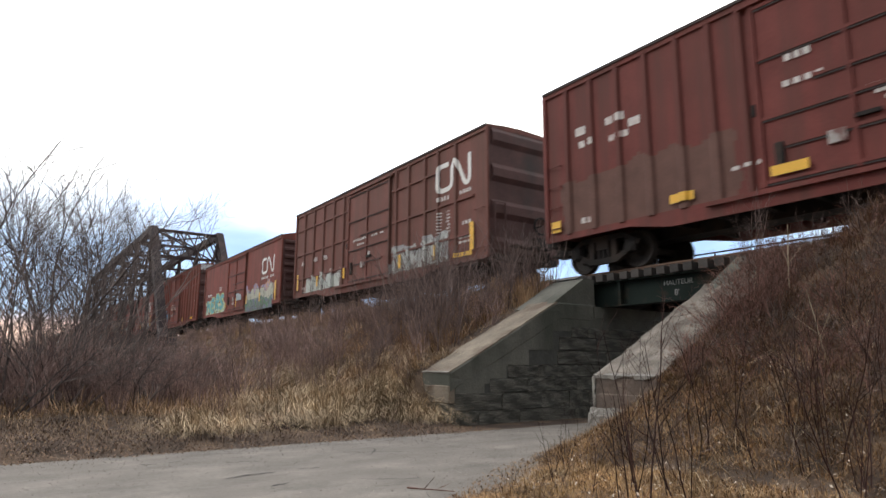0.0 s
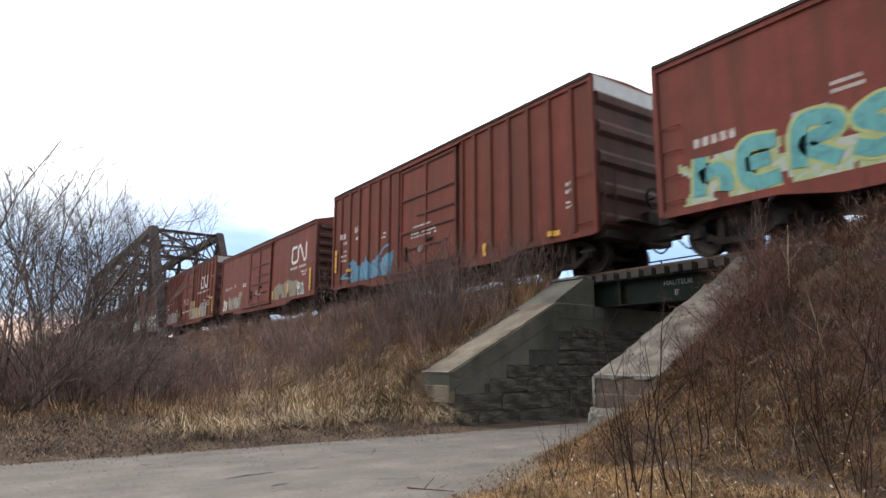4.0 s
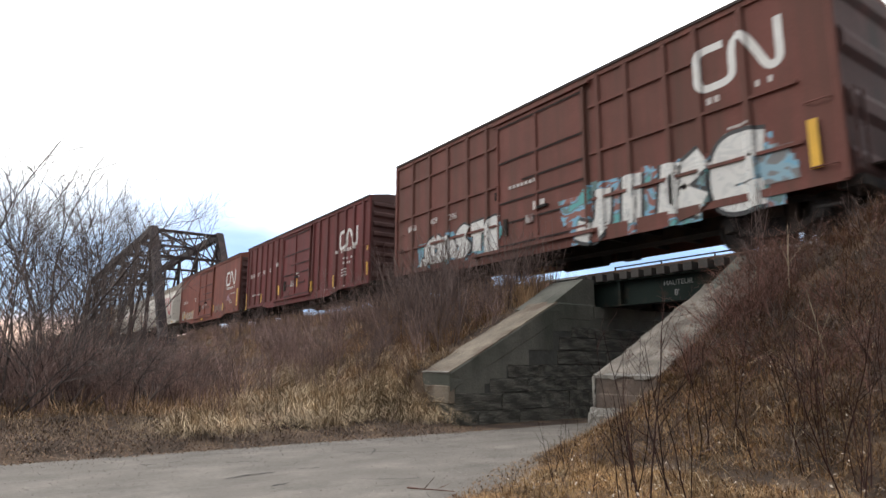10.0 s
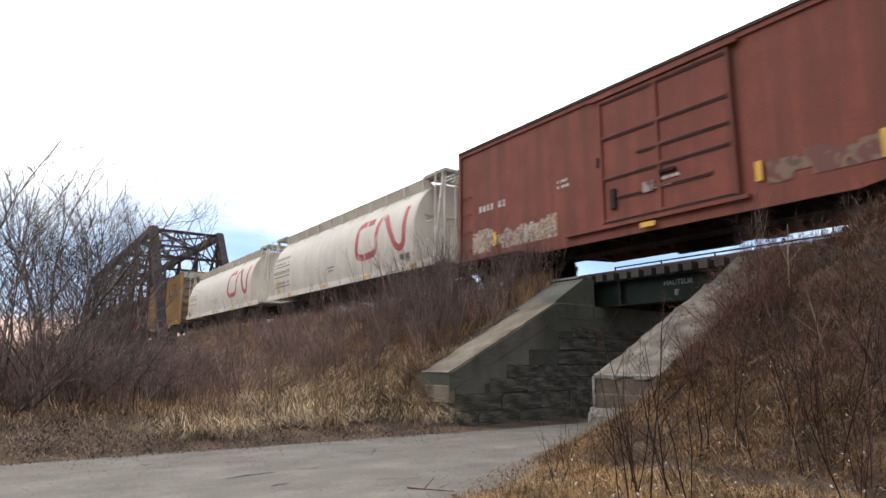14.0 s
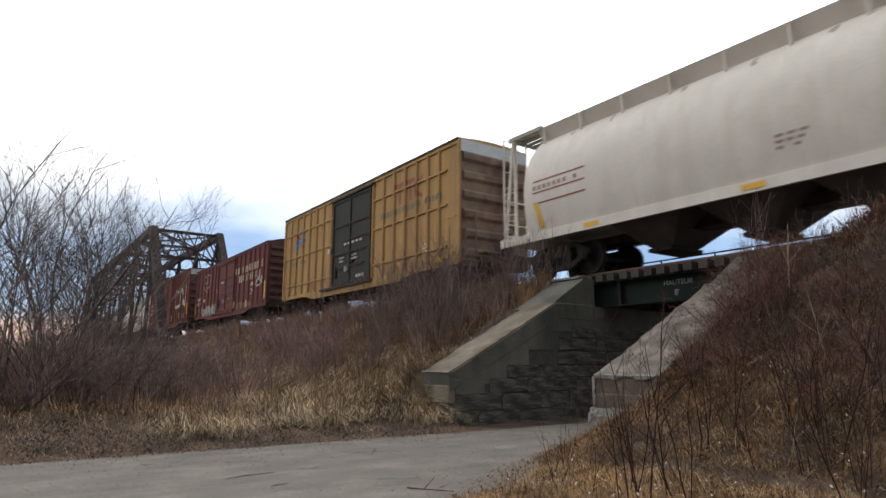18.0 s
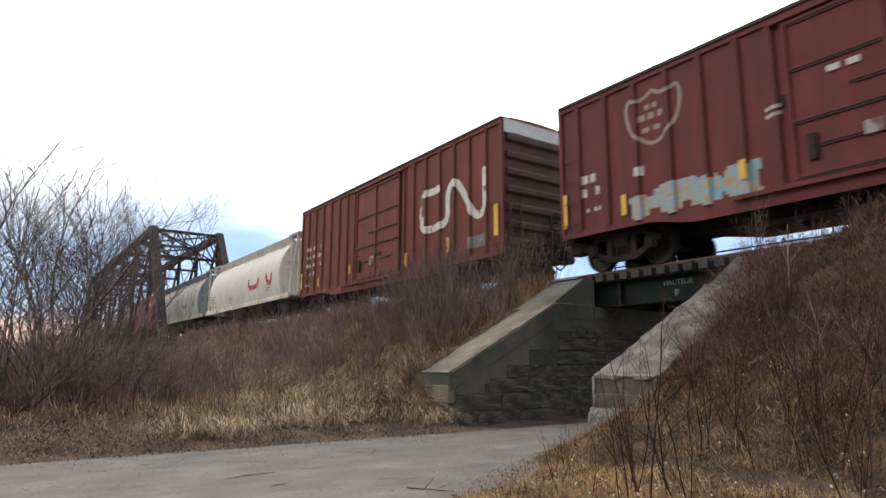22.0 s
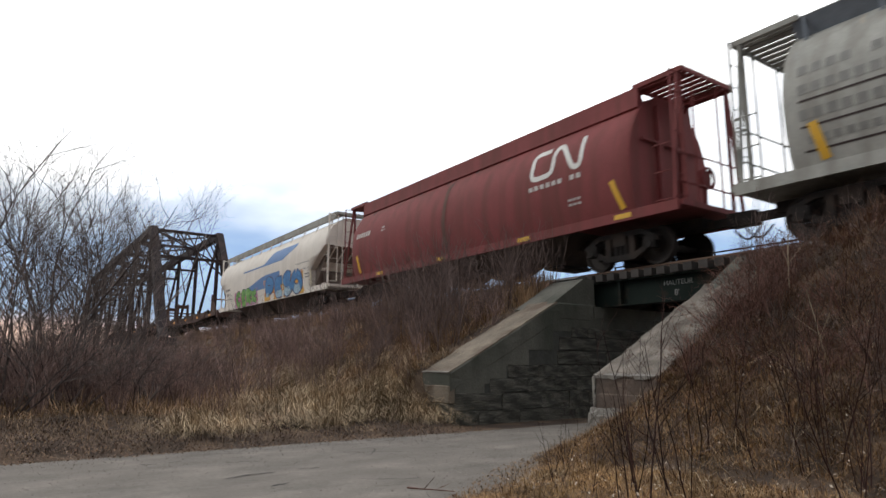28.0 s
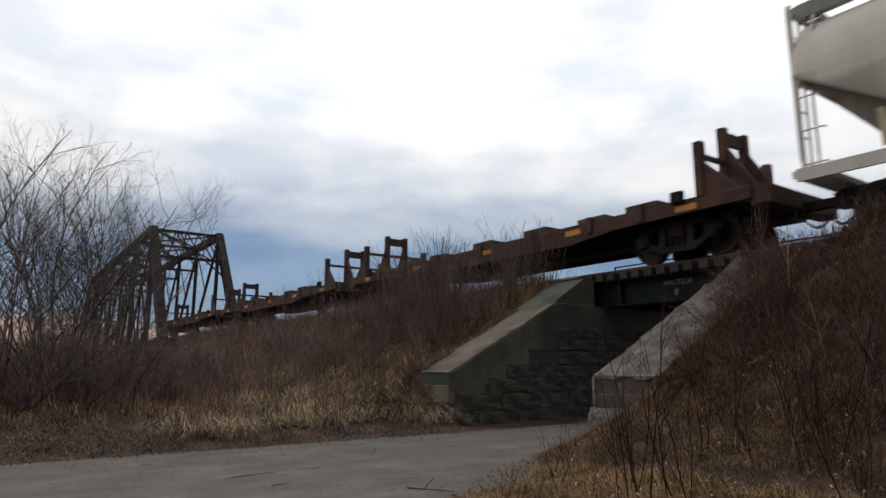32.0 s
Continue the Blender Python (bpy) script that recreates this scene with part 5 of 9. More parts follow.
def x_c5(car, surf, rng, h):
    slabs(car, surf, 1.5, 4.4, 0.98, 1.85, 4, 12.5, [(0.40, 0.37, 0.30), (0.36, 0.33, 0.26), (0.44, 0.41, 0.34)], "spray_white", "pale sprayed block letters with white edges", [(0.34, 0.30, 0.26), (0.30, 0.22, 0.22)])
    slabs(car, surf, 4.3, 5.9, 0.98, 2.05, 2, 12.9, [(0.40, 0.37, 0.30), (0.36, 0.34, 0.30)], "spray_plum", "pale sprayed letters with plum edges", [(0.42, 0.40, 0.38), (0.20, 0.10, 0.14)])
    slabs(car, surf, -6.8, -3.2, 0.98, 1.88, 5, 13.5, [(0.24, 0.23, 0.25), GREY, (0.30, 0.25, 0.30)], "spray_white", "grey and lilac sprayed letters", [(0.22, 0.15, 0.18), LILAC, DARK])
    graffito(car, surf, 1.3, 2.6, 1.9, 2.5, 14.5, [(0.30, 0.20, 0.15), OCHRE], "faded scrawl", 0)
    small_print(car, surf, rng, [(-6.9, -6.3, 2.5, 0.22, 2), (-6.8, -6.3, 2.2, 0.15, 2), (-5.6, -5.1, 2.5, 0.2, 2), (-4.7, -4.3, 2.55, 0.2, 2), (-3.9, -3.5, 2.9, 0.2, 1), (3.0, 6.3, 2.78, 0.13, 11),
                                 (4.9, 5.4, 1.9, 0.1, 3), (4.9, 5.4, 2.1, 0.1, 3), (4.9, 5.4, 2.3, 0.1, 3), (4.9, 5.4, 1.7, 0.1, 3), (5.8, 6.5, 1.75, 0.4, 1), (5.8, 6.5, 2.3, 0.12, 4),
                                 (6.6, 7.2, 3.7, 0.3, 2), (-0.8, 0.9, 2.2, 0.5, 3), (-1.3, 1.2, 1.6, 0.12, 8)])


def x_c6(car, surf, rng, h):
    bubble(car, surf, "jike", 1.15, 6.35, 0.68, 2.12, [WHITE, WHITE, (0.6, 0.6, 0.58), WHITE], "black_paint", "large white sprayed letters with black edges", [TEAL, (0.12, 0.2, 0.2), SKYB, (0.25, 0.1, 0.08)], fat=0.36)
    graffito(car, surf, 5.6, 7.0, 1.1, 1.95, 16.5, [SKYB, (0.25, 0.4, 0.48), (0.2, 0.2, 0.2)], "pale blue sprayed corner", 0)
    bubble(car, surf, "johste", -6.2, -1.75, 0.92, 1.88, [WHITE, WHITE, (0.62, 0.62, 0.6), WHITE], "black_paint", "white sprayed letters along the sill", [SKYB, TEAL, SKYB, (0.12, 0.3, 0.4)], fat=0.40)
    small_print(car, surf, rng, [(-6.9, -6.3, 2.4, 0.2, 3), (5.0, 5.7, 3.12, 0.15, 4), (6.25, 6.9, 3.14, 0.13, 5), (-1.2, 0.0, 2.7, 0.10, 7),
                                 (5.5, 6.3, 2.2, 0.35, 2), (-0.2, 0.35, 1.9, 0.24, 2)])
    stencil_number(car, surf, "409", -5.4, 2.4, 0.22)
    stencil_number(car, surf, "296", -4.3, 2.36, 0.22)


def x_c7(car, surf, rng, h):
    small_print(car, surf, rng, [(-7.0, -6.4, 2.6, 0.22, 3), (-3.9, -3.5, 2.65, 0.2, 1), (-3.2, -2.5, 2.8, 0.2, 3), (-6.6, -6.0, 1.5, 0.1, 3),
                                 (-5.8, -5.2, 1.5, 0.1, 3), (4.6, 6.5, 2.45, 0.14, 9), (5.4, 6.2, 2.1, 0.1, 4), (5.4, 6.0, 1.9, 0.1, 3), (5.1, 5.75, 1.4, 0.38, 1), (0.1, 0.6, 1.9, 0.3, 2),
                                 (-0.6, 0.1, 1.5, 0.12, 4), (3.0, 6.0, 0.93, 0.05, 12)])
    stencil_number(car, surf, "415", -5.95, 2.6, 0.24)
    stencil_number(car, surf, "809", -5.05, 2.62, 0.24)


def x_c8(car, surf, rng, h):
    graffito(car, surf, -7.1, -3.2, 0.98, 1.75, 18.5, [PALE, (0.26, 0.12, 0.1), OCHRE, PALE, (0.3, 0.15, 0.12)], "pale sprayed scrawl", 3, size=5)
    graffito(car, surf, 2.2, 4.6, 1.1, 1.7, 19.5, [(0.12, 0.06, 0.05), (0.2, 0.12, 0.08), (0.15, 0.05, 0.04)], "dark faded scrawl", 3)
    graffito(car, surf, 4.9, 5.8, 1.7, 2.25, 20.5, [LILAC, (0.3, 0.15, 0.18)], "lilac spray tag", 0, ragged=0.9)
    small_print(car, surf, rng, [(-6.7, -5.4, 2.3, 0.2, 7), (-4.9, -4.6, 2.45, 0.2, 1), (-3.3, -2.8, 2.3, 0.3, 2), (4.9, 6.7, 2.4, 0.15, 9), (5.9, 6.9, 2.05, 0.08, 5), (5.6, 6.3, 1.45, 0.3, 1),
                                 (-0.2, 0.6, 1.6, 0.3, 2)])


def x_c11(car, surf, rng, h):
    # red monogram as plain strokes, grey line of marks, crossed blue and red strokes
    for pts in ([(3.6, 4.35), (4.3, 4.35)], [(3.95, 4.35), (3.95, 3.6)], [(4.45, 4.35), (4.95, 4.35)], [(4.7, 4.35), (4.7, 3.6)], [(5.05, 4.35), (5.05, 3.6)], [(5.5, 4.35), (5.05, 3.95), (5.5, 3.6)]):
        part("emblem", mesh_quads(ribbon(pts, 0.16), surf, 0.006), M["faded_red"], car, "faded red painted strokes")
    small_print(car, surf, rng, [(2.5, 6.8, 3.25, 0.22, 19)], "text_brown")
    part("emblem", mesh_quads(ribbon([(-6.1, 3.3), (-5.2, 4.1)], 0.16), surf, 0.006), M["blue_paint"], car, "blue painted stroke")
    part("emblem", mesh_quads(ribbon([(-6.1, 4.1), (-5.2, 3.3)], 0.16), surf, 0.009), M["faded_red"], car, "red painted stroke")
    part("emblem", mesh_quads(ribbon([(-6.3, 3.7), (-5.0, 3.7)], 0.13), surf, 0.012), M["blue_paint"], car, "blue painted stroke")
    small_print(car, surf, rng, [(5.55, 6.05, 1.5, 0.4, 1), (-1.0, -0.5, 2.0, 0.3, 2), (0.1, 0.7, 2.0, 0.3, 2), (-0.6, 1.2, 2.7, 0.1, 5), (-2.4, -2.1, 2.6, 0.2, 1), (0.3, 1.4, 1.2, 0.12, 4)])
    small_print(car, surf, rng, [(-6.6, -5.9, 2.5, 0.2, 3), (-5.4, -4.6, 2.5, 0.2, 3), (4.2, 5.0, 1.2, 0.12, 5), (-6.5, -5.6, 1.5, 0.12, 4)], "text_brown")


def x_c12(car, surf, rng, h):
    for i, x in enumerate(np.linspace(2.1, 6.75, 9)):
        q = [[(x, 3.15), (x, 3.55)], [(x + 0.26, 3.15), (x + 0.26, 3.55)]] if i not in (1, 7) else [[(x + 0.1, 3.15), (x + 0.1, 3.55)]]
        for pts in q:
            part("lettering", mesh_quads(ribbon(pts, 0.10), surf, 0.006), M["cream_paint"], car, "cream painted strokes")
    for i, x in enumerate(np.linspace(2.85, 6.2, 7)):
        for pts in ([[(x, 2.6), (x, 3.0)], [(x + 0.24, 2.6), (x + 0.24, 3.0)]] if i not in (2, 5) else [[(x + 0.1, 2.6), (x + 0.1, 3.0)]]):
            part("lettering", mesh_quads(ribbon(pts, 0.10), surf, 0.006), M["cream_paint"], car, "cream painted strokes")
    sh = [(-5.45, 3.92), (-5.28, 3.84), (-5.10, 3.84), (-4.92, 3.90), (-4.8, 3.98), (-4.68, 3.90), (-4.50, 3.84), (-4.32, 3.84), (-4.15, 3.92), (-4.06, 3.72), (-4.08, 3.45), (-4.18, 3.15), (-4.40, 2.90), (-4.8, 2.70),
          (-5.20, 2.90), (-5.42, 3.15), (-5.52, 3.45), (-5.54, 3.72), (-5.45, 3.92)]
    part("emblem", mesh_quads(ribbon(sh, 0.09), surf, 0.006), M["faded_text"], car, "faded cream shield outline")
    small_print(car, surf, rng, [(-5.2, -4.4, 3.3, 0.15, 3), (-5.1, -4.5, 3.0, 0.12, 2), (-5.0, -4.6, 3.55, 0.12, 2)], "faded_text")
    small_print(car, surf, rng, [(-7.0, -6.5, 2.2, 0.22, 2), (-7.0, -6.4, 1.85, 0.22, 3), (-5.7, -5.0, 2.0, 0.22, 2), (-6.9, -6.4, 1.45, 0.1, 4), (4.9, 5.7, 1.7, 0.4, 1), (4.9, 5.6, 2.2, 0.2, 3),
                                 (-2.2, -1.8, 2.4, 0.3, 1), (-1.0, 0.0, 2.9, 0.12, 3), (0.6, 1.0, 1.6, 0.3, 2)])
    for pts in ([(5.75, 2.15), (6.0, 2.45), (6.2, 2.25), (6.3, 2.1)], [(6.2, 2.2), (6.45, 2.6), (6.6, 2.3), (6.75, 2.55)], [(6.35, 2.45), (6.7, 2.35), (7.1, 2.6)], [(6.0, 2.05), (6.5, 2.12), (7.0, 2.3)], [(6.75, 2.2), (6.85, 2.65)]):
        part("graffiti", mesh_quads(ribbon(pts, 0.075), surf, 0.012), M["spray_white"], car, "white spray tag")
    graffito(car, surf, -5.8, -2.3, 0.95, 1.75, 22.5, [SKYB, (0.22, 0.36, 0.46), OCHRE, SKYB, (0.45, 0.28, 0.12)], "pale blue and ochre sprayed letters", 4, size=4)
    graffito(car, surf, 2.6, 5.2, 0.95, 1.45, 23.5, [(0.24, 0.14, 0.08), (0.2, 0.1, 0.07)], "tan faded scrawl", 3)


def x_c13(car, surf, rng, h):
    small_print(car, surf, rng, [(-6.9, -6.5, 3.0, 0.16, 2), (-6.3, -5.9, 3.0, 0.16, 2), (-5.7, -5.3, 3.0, 0.16, 2), (-6.9, -6.5, 2.6, 0.16, 2), (-6.3, -5.9, 2.6, 0.16, 2), (-5.7, -5.3, 2.6, 0.16, 2),
                                 (-6.9, -6.5, 2.2, 0.16, 2), (-6.3, -5.9, 2.2, 0.16, 2), (-5.7, -5.3, 2.2, 0.16, 2), (-6.9, -6.5, 1.8, 0.16, 2), (-6.3, -5.9, 1.8, 0.16, 2), (-0.4, 0.2, 1.7, 0.2, 2),
                                 (-2.8, -2.5, 2.4, 0.1, 1), (-6.9, -6.4, 1.3, 0.08, 3)])
    part("placard", mesh_quads(bar(6.0, 6.9, 1.25, 1.62), surf, 0.006), M["logo_grey"], car, "dark painted panel")


def build_boxcars():
    front_tall = ((7.33, 1.62, 0.17, 1.0),)
    boxcar(90.5, 74.95, HI, "oxide_deep", "ribs", "rusty oxide red ribbed boxcar with yellow strips", posts=RIBS_H, end_ribs=5, seed=1, extra=x_c0,
           stripes=((-7.35, 1.25, 0.34, 0.3), (-3.55, 1.25, 0.6, 0.2), (-1.2, 1.3, 0.7, 0.2), (2.9, 1.3, 0.7, 0.2), (4.1, 1.3, 0.8, 0.2)))
    boxcar(72.5, 56.95, HI, "oxide_brown", "grid", "brown red boxcar with framed side panels and pale graffiti", posts=GRID, bars=(4.2, 2.95, 1.75), end_ribs=4, seed=2,
           logo=(4.95, 3.38, 1.92, 1.1), extra=x_c1, stripes=((6.95, 1.65, 0.2, 0.9), (2.55, 1.4, 0.18, 0.5), (4.9, 1.4, 0.18, 0.5), (6.5, 1.12, 0.9, 0.14), (-7.25, 1.6, 0.17, 0.8), (-4.9, 1.45, 0.16, 0.5), (-2.1, 1.5, 0.16, 0.45)))
    boxcar(55.07, 39.75, LO, "oxide", "smooth", "oxide red smooth-sided boxcar with teal and tan graffiti", door=(-1.8, 1.75), rise=0.26, seed=3, logo=(4.5, 2.62, 1.98, 0.98), extra=x_c2,
           stripes=((6.93, 1.55, 0.2, 1.05), (4.45, 1.4, 0.16, 0.5), (2.1, 1.4, 0.16, 0.5), (-2.2, 1.4, 0.14, 0.4), (0.3, 1.4, 0.14, 0.5)))
    boxcar(37.97, 22.6, HI, "oxide_bright", "ribs", "bright oxide red ribbed boxcar with bare metal end cap", posts=RIBS_H, white_end=True, end_ribs=5, seed=4, extra=x_c3,
           stripes=((-7.3, 2.1, 0.2, 1.0), (-5.9, 1.55, 0.42, 0.11), (6.2, 1.1, 0.4, 0.14), (3.2, 1.1, 0.16, 0.4)))
    boxcar(20.75, 5.2, LO, "oxide", "smooth", "oxide red smooth-sided boxcar with drab overpainted graffiti", rise=0.26, seed=5, logo=(4.6, 2.62, 1.98, 0.98), extra=x_c4,
           stripes=((7.2, 1.65, 0.2, 1.1), (4.35, 1.45, 0.16, 0.5), (2.2, 1.3, 0.16, 0.45), (-5.6, 1.4, 0.14, 0.4)))
    boxcar(3.6, -11.9, HI, "oxide_bright", "ribs", "oxide red ribbed boxcar with bare metal end cap and pale graffiti", posts=RIBS_H, white_end=True, end_ribs=5, seed=6,
           logo=(3.85, 3.02, 1.8, 0.98), extra=x_c5,
           stripes=((7.33, 1.62, 0.18, 0.95), (7.15, 2.2, 0.55, 0.14), (3.6, 1.4, 0.16, 0.5), (1.5, 1.3, 0.16, 0.5), (-7.3, 1.6, 0.17, 0.8), (-7.25, 2.05, 0.5, 0.14), (-4.7, 1.5, 0.16, 0.4), (-2.3, 1.5, 0.16, 0.5)))
    boxcar(-14.26, -29.86, HI, "oxide_brown", "grid", "brown red boxcar with framed panels and big white graffiti", posts=GRID, bars=(4.2, 2.95, 1.75), end_ribs=4, seed=7,
           logo=(4.95, 3.38, 1.92, 1.1), extra=x_c6, stripes=((7.25, 1.65, 0.18, 0.95),))
    boxcar(-31.88, -47.35, LO, "maroon", "ribs", "clean maroon ribbed boxcar with yellow strips", posts=RIBS7, rise=0.2, seed=8, logo=(4.85, 2.55, 1.75, 0.9), extra=x_c7,
           stripes=((7.6, 2.3, 0.16, 0.18), (7.6, 1.45, 0.16, 0.55), (4.55, 1.25, 0.16, 0.5), (2.1, 1.25, 0.14, 0.5), (-7.6, 1.3, 0.16, 1.0), (-5.0, 1.3, 0.16, 0.5), (-2.3, 1.5, 0.2, 0.5), (0.4, 1.6, 0.14, 0.4)))
    boxcar(-48.8, -64.27, LO, "oxide_faded", "smooth", "oxide red smooth-sided boxcar with faded scrawls", rise=0.26, seed=9, logo=(4.75, 2.62, 1.98, 0.98), extra=x_c8,
           stripes=((7.4, 1.75, 0.2, 1.1), (4.4, 1.35, 0.16, 0.5), (2.2, 1.4, 0.14, 0.4), (-5.9, 1.35, 0.14, 0.4), (-0.4, 0.8, 0.4, 0.12)))
    boxcar(-102.55, -118.15, HI, "yellow_body", "grid", "weathered yellow boxcar with dark grey door", posts=(-6.9, -6.1, -5.3, -4.5, -3.7, -2.9, -2.05, 1.9, 2.75, 3.55, 4.35, 5.15, 5.9, 6.6),
           bars=(4.15, 2.95, 1.52), door_colour="grey_door", white_end=True, end_ribs=6, seed=10, extra=x_c11, end_colour="rust_end",
           stripes=((6.7, 1.1, 0.6, 0.16),))
    boxcar(-120.65, -136.2, LO, "maroon", "ribs", "dark maroon ribbed boxcar with cream painted strokes", posts=RIBS7, rise=0.26, seed=11, extra=x_c12, peaked=True,
           stripes=((7.5, 1.75, 0.2, 1.0), (4.35, 1.2, 0.16, 0.45), (2.1, 1.25, 0.14, 0.45), (-7.6, 1.6, 0.14, 0.9), (-5.7, 1.4, 0.14, 0.5), (-2.7, 1.5, 0.14, 0.4)))
    boxcar(-138.54, -154.0, HI, "oxide_bright", "ribs", "rust streaked oxide red ribbed boxcar with large pale emblem", posts=RIBS_H, white_end=True, end_ribs=7, seed=12,
           logo=(3.05, 2.12, 3.95, 1.66), logo_colour="worn_white", extra=x_c13, stripes=((7.4, 1.95, 0.2, 1.0), (4.9, 1.55, 0.18, 0.5), (2.25, 1.4, 0.16, 0.5), (-7.5, 1.6, 0.16, 0.8), (-5.5, 1.4, 0.14, 0.4), (-2.3, 1.6, 0.14, 0.4)))


M["rust_end"] = mat("rust_end", (0.20, 0.14, 0.10), 0.8, vary=0.35, scale=1.2, fine=14, second=(0.10, 0.05, 0.035), mask=(0.45, 0.6))
build_boxcars()


# covered hoppers
M["bay_grime"] = mat("bay_grime", (0.075, 0.058, 0.048), 0.85, vary=0.35, scale=2, fine=16)
def cyl_w(z):
    if z < 2.4:
        return 1.60 - 0.20 * ((2.4 - z) / 1.25) ** 2
    return 1.60 * math.sqrt(max(0.0, 1 - ((z - 2.4) / 1.95) ** 2))


def wide_w(z):
    if z < 2.7:
        return 1.58 - 0.10 * ((2.7 - z) / 1.4) ** 2
    return 1.58 * math.sqrt(max(0.0, 1 - ((z - 2.7) / 1.80) ** 2.4))


def hopper(front, rear, colour, label, seed, extra, centre_flow=False, end_colour=None):
    x0, L = (front + rear) / 2, front - rear
    h = L / 2
    rng = random.Random(seed)
    car = empty("covered_hopper")
    tagged(car, label, "hopper wagon", GROUP)
    bm_, em = M[colour], M[end_colour or colour]
    wid = wide_w if centre_flow else cyl_w
    zt = 4.42 if centre_flow else 4.28
    z0 = 1.22
    zs = [z0 + (zt - z0) * (1 - math.cos(math.pi * i / 22)) / 2 for i in range(23)]
    xb = h - 0.12 if centre_flow else h - 1.15
    if centre_flow:
        zs = sorted(set(zs) | {3.25, 3.05, 2.05, 1.25})
    xs = [-xb, -xb + 0.08] + [-xb + 0.5 + (2 * xb - 1.0) * i / 10 for i in range(11)] + [xb - 0.08, xb]
    bm = bmesh.new()
    rings = []
    for x in xs:
        ring = []
        inset = 0.0 if abs(x) < xb - 0.05 else 0.03
        for z in zs:
            ring.append((x, -max(0.02, wid(z) - inset), z))
        for z in reversed(zs):
            ring.append((x, max(0.02, wid(z) - inset), z))
        if centre_flow:
            # ends cut back by slope sheets below the shoulder
            ring = [(math.copysign(min(abs(p[0]), xb - 1.55 * max(0.0, min(1.0, (3.05 - p[2]) / 1.0))), p[0]), p[1], p[2]) for p in ring]
        rings.append([bm.verts.new(p) for p in ring])
    k = len(rings[0])
    for a, b in zip(rings, rings[1:]):
        for i in range(k):
            bm.faces.new((a[i], a[(i + 1) % k], b[(i + 1) % k], b[i]))
    if centre_flow:
        for rg in (rings[0], rings[-1]):
            for i in range(k // 2 - 1):
                bm.faces.new((rg[i], rg[i + 1], rg[k - 2 - i], rg[k - 1 - i]))
        bmesh.ops.remove_doubles(bm, verts=bm.verts[:], dist=0.001)
    else:
        bm.faces.new(rings[0])
        bm.faces.new(rings[-1][::-1])
    bmesh.ops.recalc_face_normals(bm, faces=bm.faces[:])
    for f in bm.faces:
        f.smooth = abs(f.normal.x) < 0.3
    part("body", bm, bm_, car)
    if em is not bm_:
        for s in (-1, 1):
            bm = bmesh.new()
            pts = [(-(wid(z) - 0.06), z) for z in zs[1:-1]] + [((wid(z) - 0.06), z) for z in reversed(zs[1:-1])]
            prism(bm, pts, "x", *sorted((s * xb, s * (xb + 0.012))))
            part("end_sheet", bm, em, car)
    # seams round the shell
    if not centre_flow:
        for x in (-0.39,) if colour == "hopper_red" else (-3.3, 0.0, 3.3):
            bm = bmesh.new()
            q = [bar(x - 0.03, x + 0.03, a, b, 0.1) for a, b in zip(zs[:-3], zs[1:-2])]
            m2 = mesh_quads([r for c in q for r in c], lambda x, z: -wid(z), 0.006)
            part("seam", m2, M["roof_dark"] if colour == "hopper_red" else bm_, car)
            bm.free()
    # side sill band
    for s in (-1, 1):
        bm = bmesh.new()
        xe = h
        prism(bm, [(-xe, 1.02), (xe, 1.02), (xe, 1.26), (-xe, 1.26)], "y", *sorted((s * 1.40, s * 1.47)))
        part("side_sill", bm, bm_, car)
    # roof: hatch trough and running boards on brackets
    part("hatch_row", one_box(-xb + 0.4, xb - 0.4, -0.32, 0.32, zt - 0.03, zt + 0.10, 0.02), em, car)
    for s in (-1, 1):
        zr = zt + (0.14 if not centre_flow else 0.13)
        for i in range(3):
            y = s * (0.62 + 0.16 * i)
            part("running_board", one_box(-h + 0.1, h - 0.1, y - 0.06, y + 0.06, zr, zr + 0.03), M["hopper_grey"] if colour != "hopper_red" else em, car, "grated steel running board")
        if centre_flow:
            part("roof_edge", one_box(-h + 0.1, h - 0.1, *sorted((s * 1.06, s * 1.10)), zr - 0.20, zr + 0.10), M["hopper_grey"], car, "grey steel roof edge")
        if not centre_flow:
            fb = bmesh.new()
            prism(fb, [(s * 0.86, 4.10), (s * 1.03, zr - 0.01), (s * 1.06, zr - 0.01), (s * 1.10, 3.90), (s * 1.04, 3.86)] if colour == "hopper_red" else [(s * 0.66, 4.18), (s * 1.00, zr - 0.01), (s * 1.03, zr - 0.01), (s * 0.78, 4.06)], "x", -xb + 0.05, xb - 0.05)
            part("roof_fascia", fb, em, car)
        for i in range(11):
            x = -xb + 0.3 + (2 * xb - 0.6) * i / 10
            bm = bmesh.new()
            zz = min(zt - 0.02, 3.75)
            beam(bm, (x, s * (wid(3.92) - 0.02), 3.90), (x, s * 1.0, zr), 0.05, 0.05)
            part("bracket", bm, em, car)
    for s in (-1, 1):
        # end platforms at the roof
        bm = bmesh.new()
        zr = zt + 0.18
        box(bm, *sorted((s * (h + 0.02), s * (h + 0.06))), -1.05, 1.05, zr - 0.08, zr + 0.04)
        for y in (-1.04, 1.04):
            box(bm, *sorted((s * (xb - 0.2), s * (h + 0.05))), y - 0.03, y + 0.03, zr - 0.08, zr + 0.04)
        box(bm, *sorted((s * (xb - 0.22), s * (xb - 0.18))), -1.05, 1.05, zr - 0.08, zr + 0.04)
        deck = part("roof_platform", bm, M["hopper_grey"] if colour != "hopper_red" else em, car, "grated end platform")
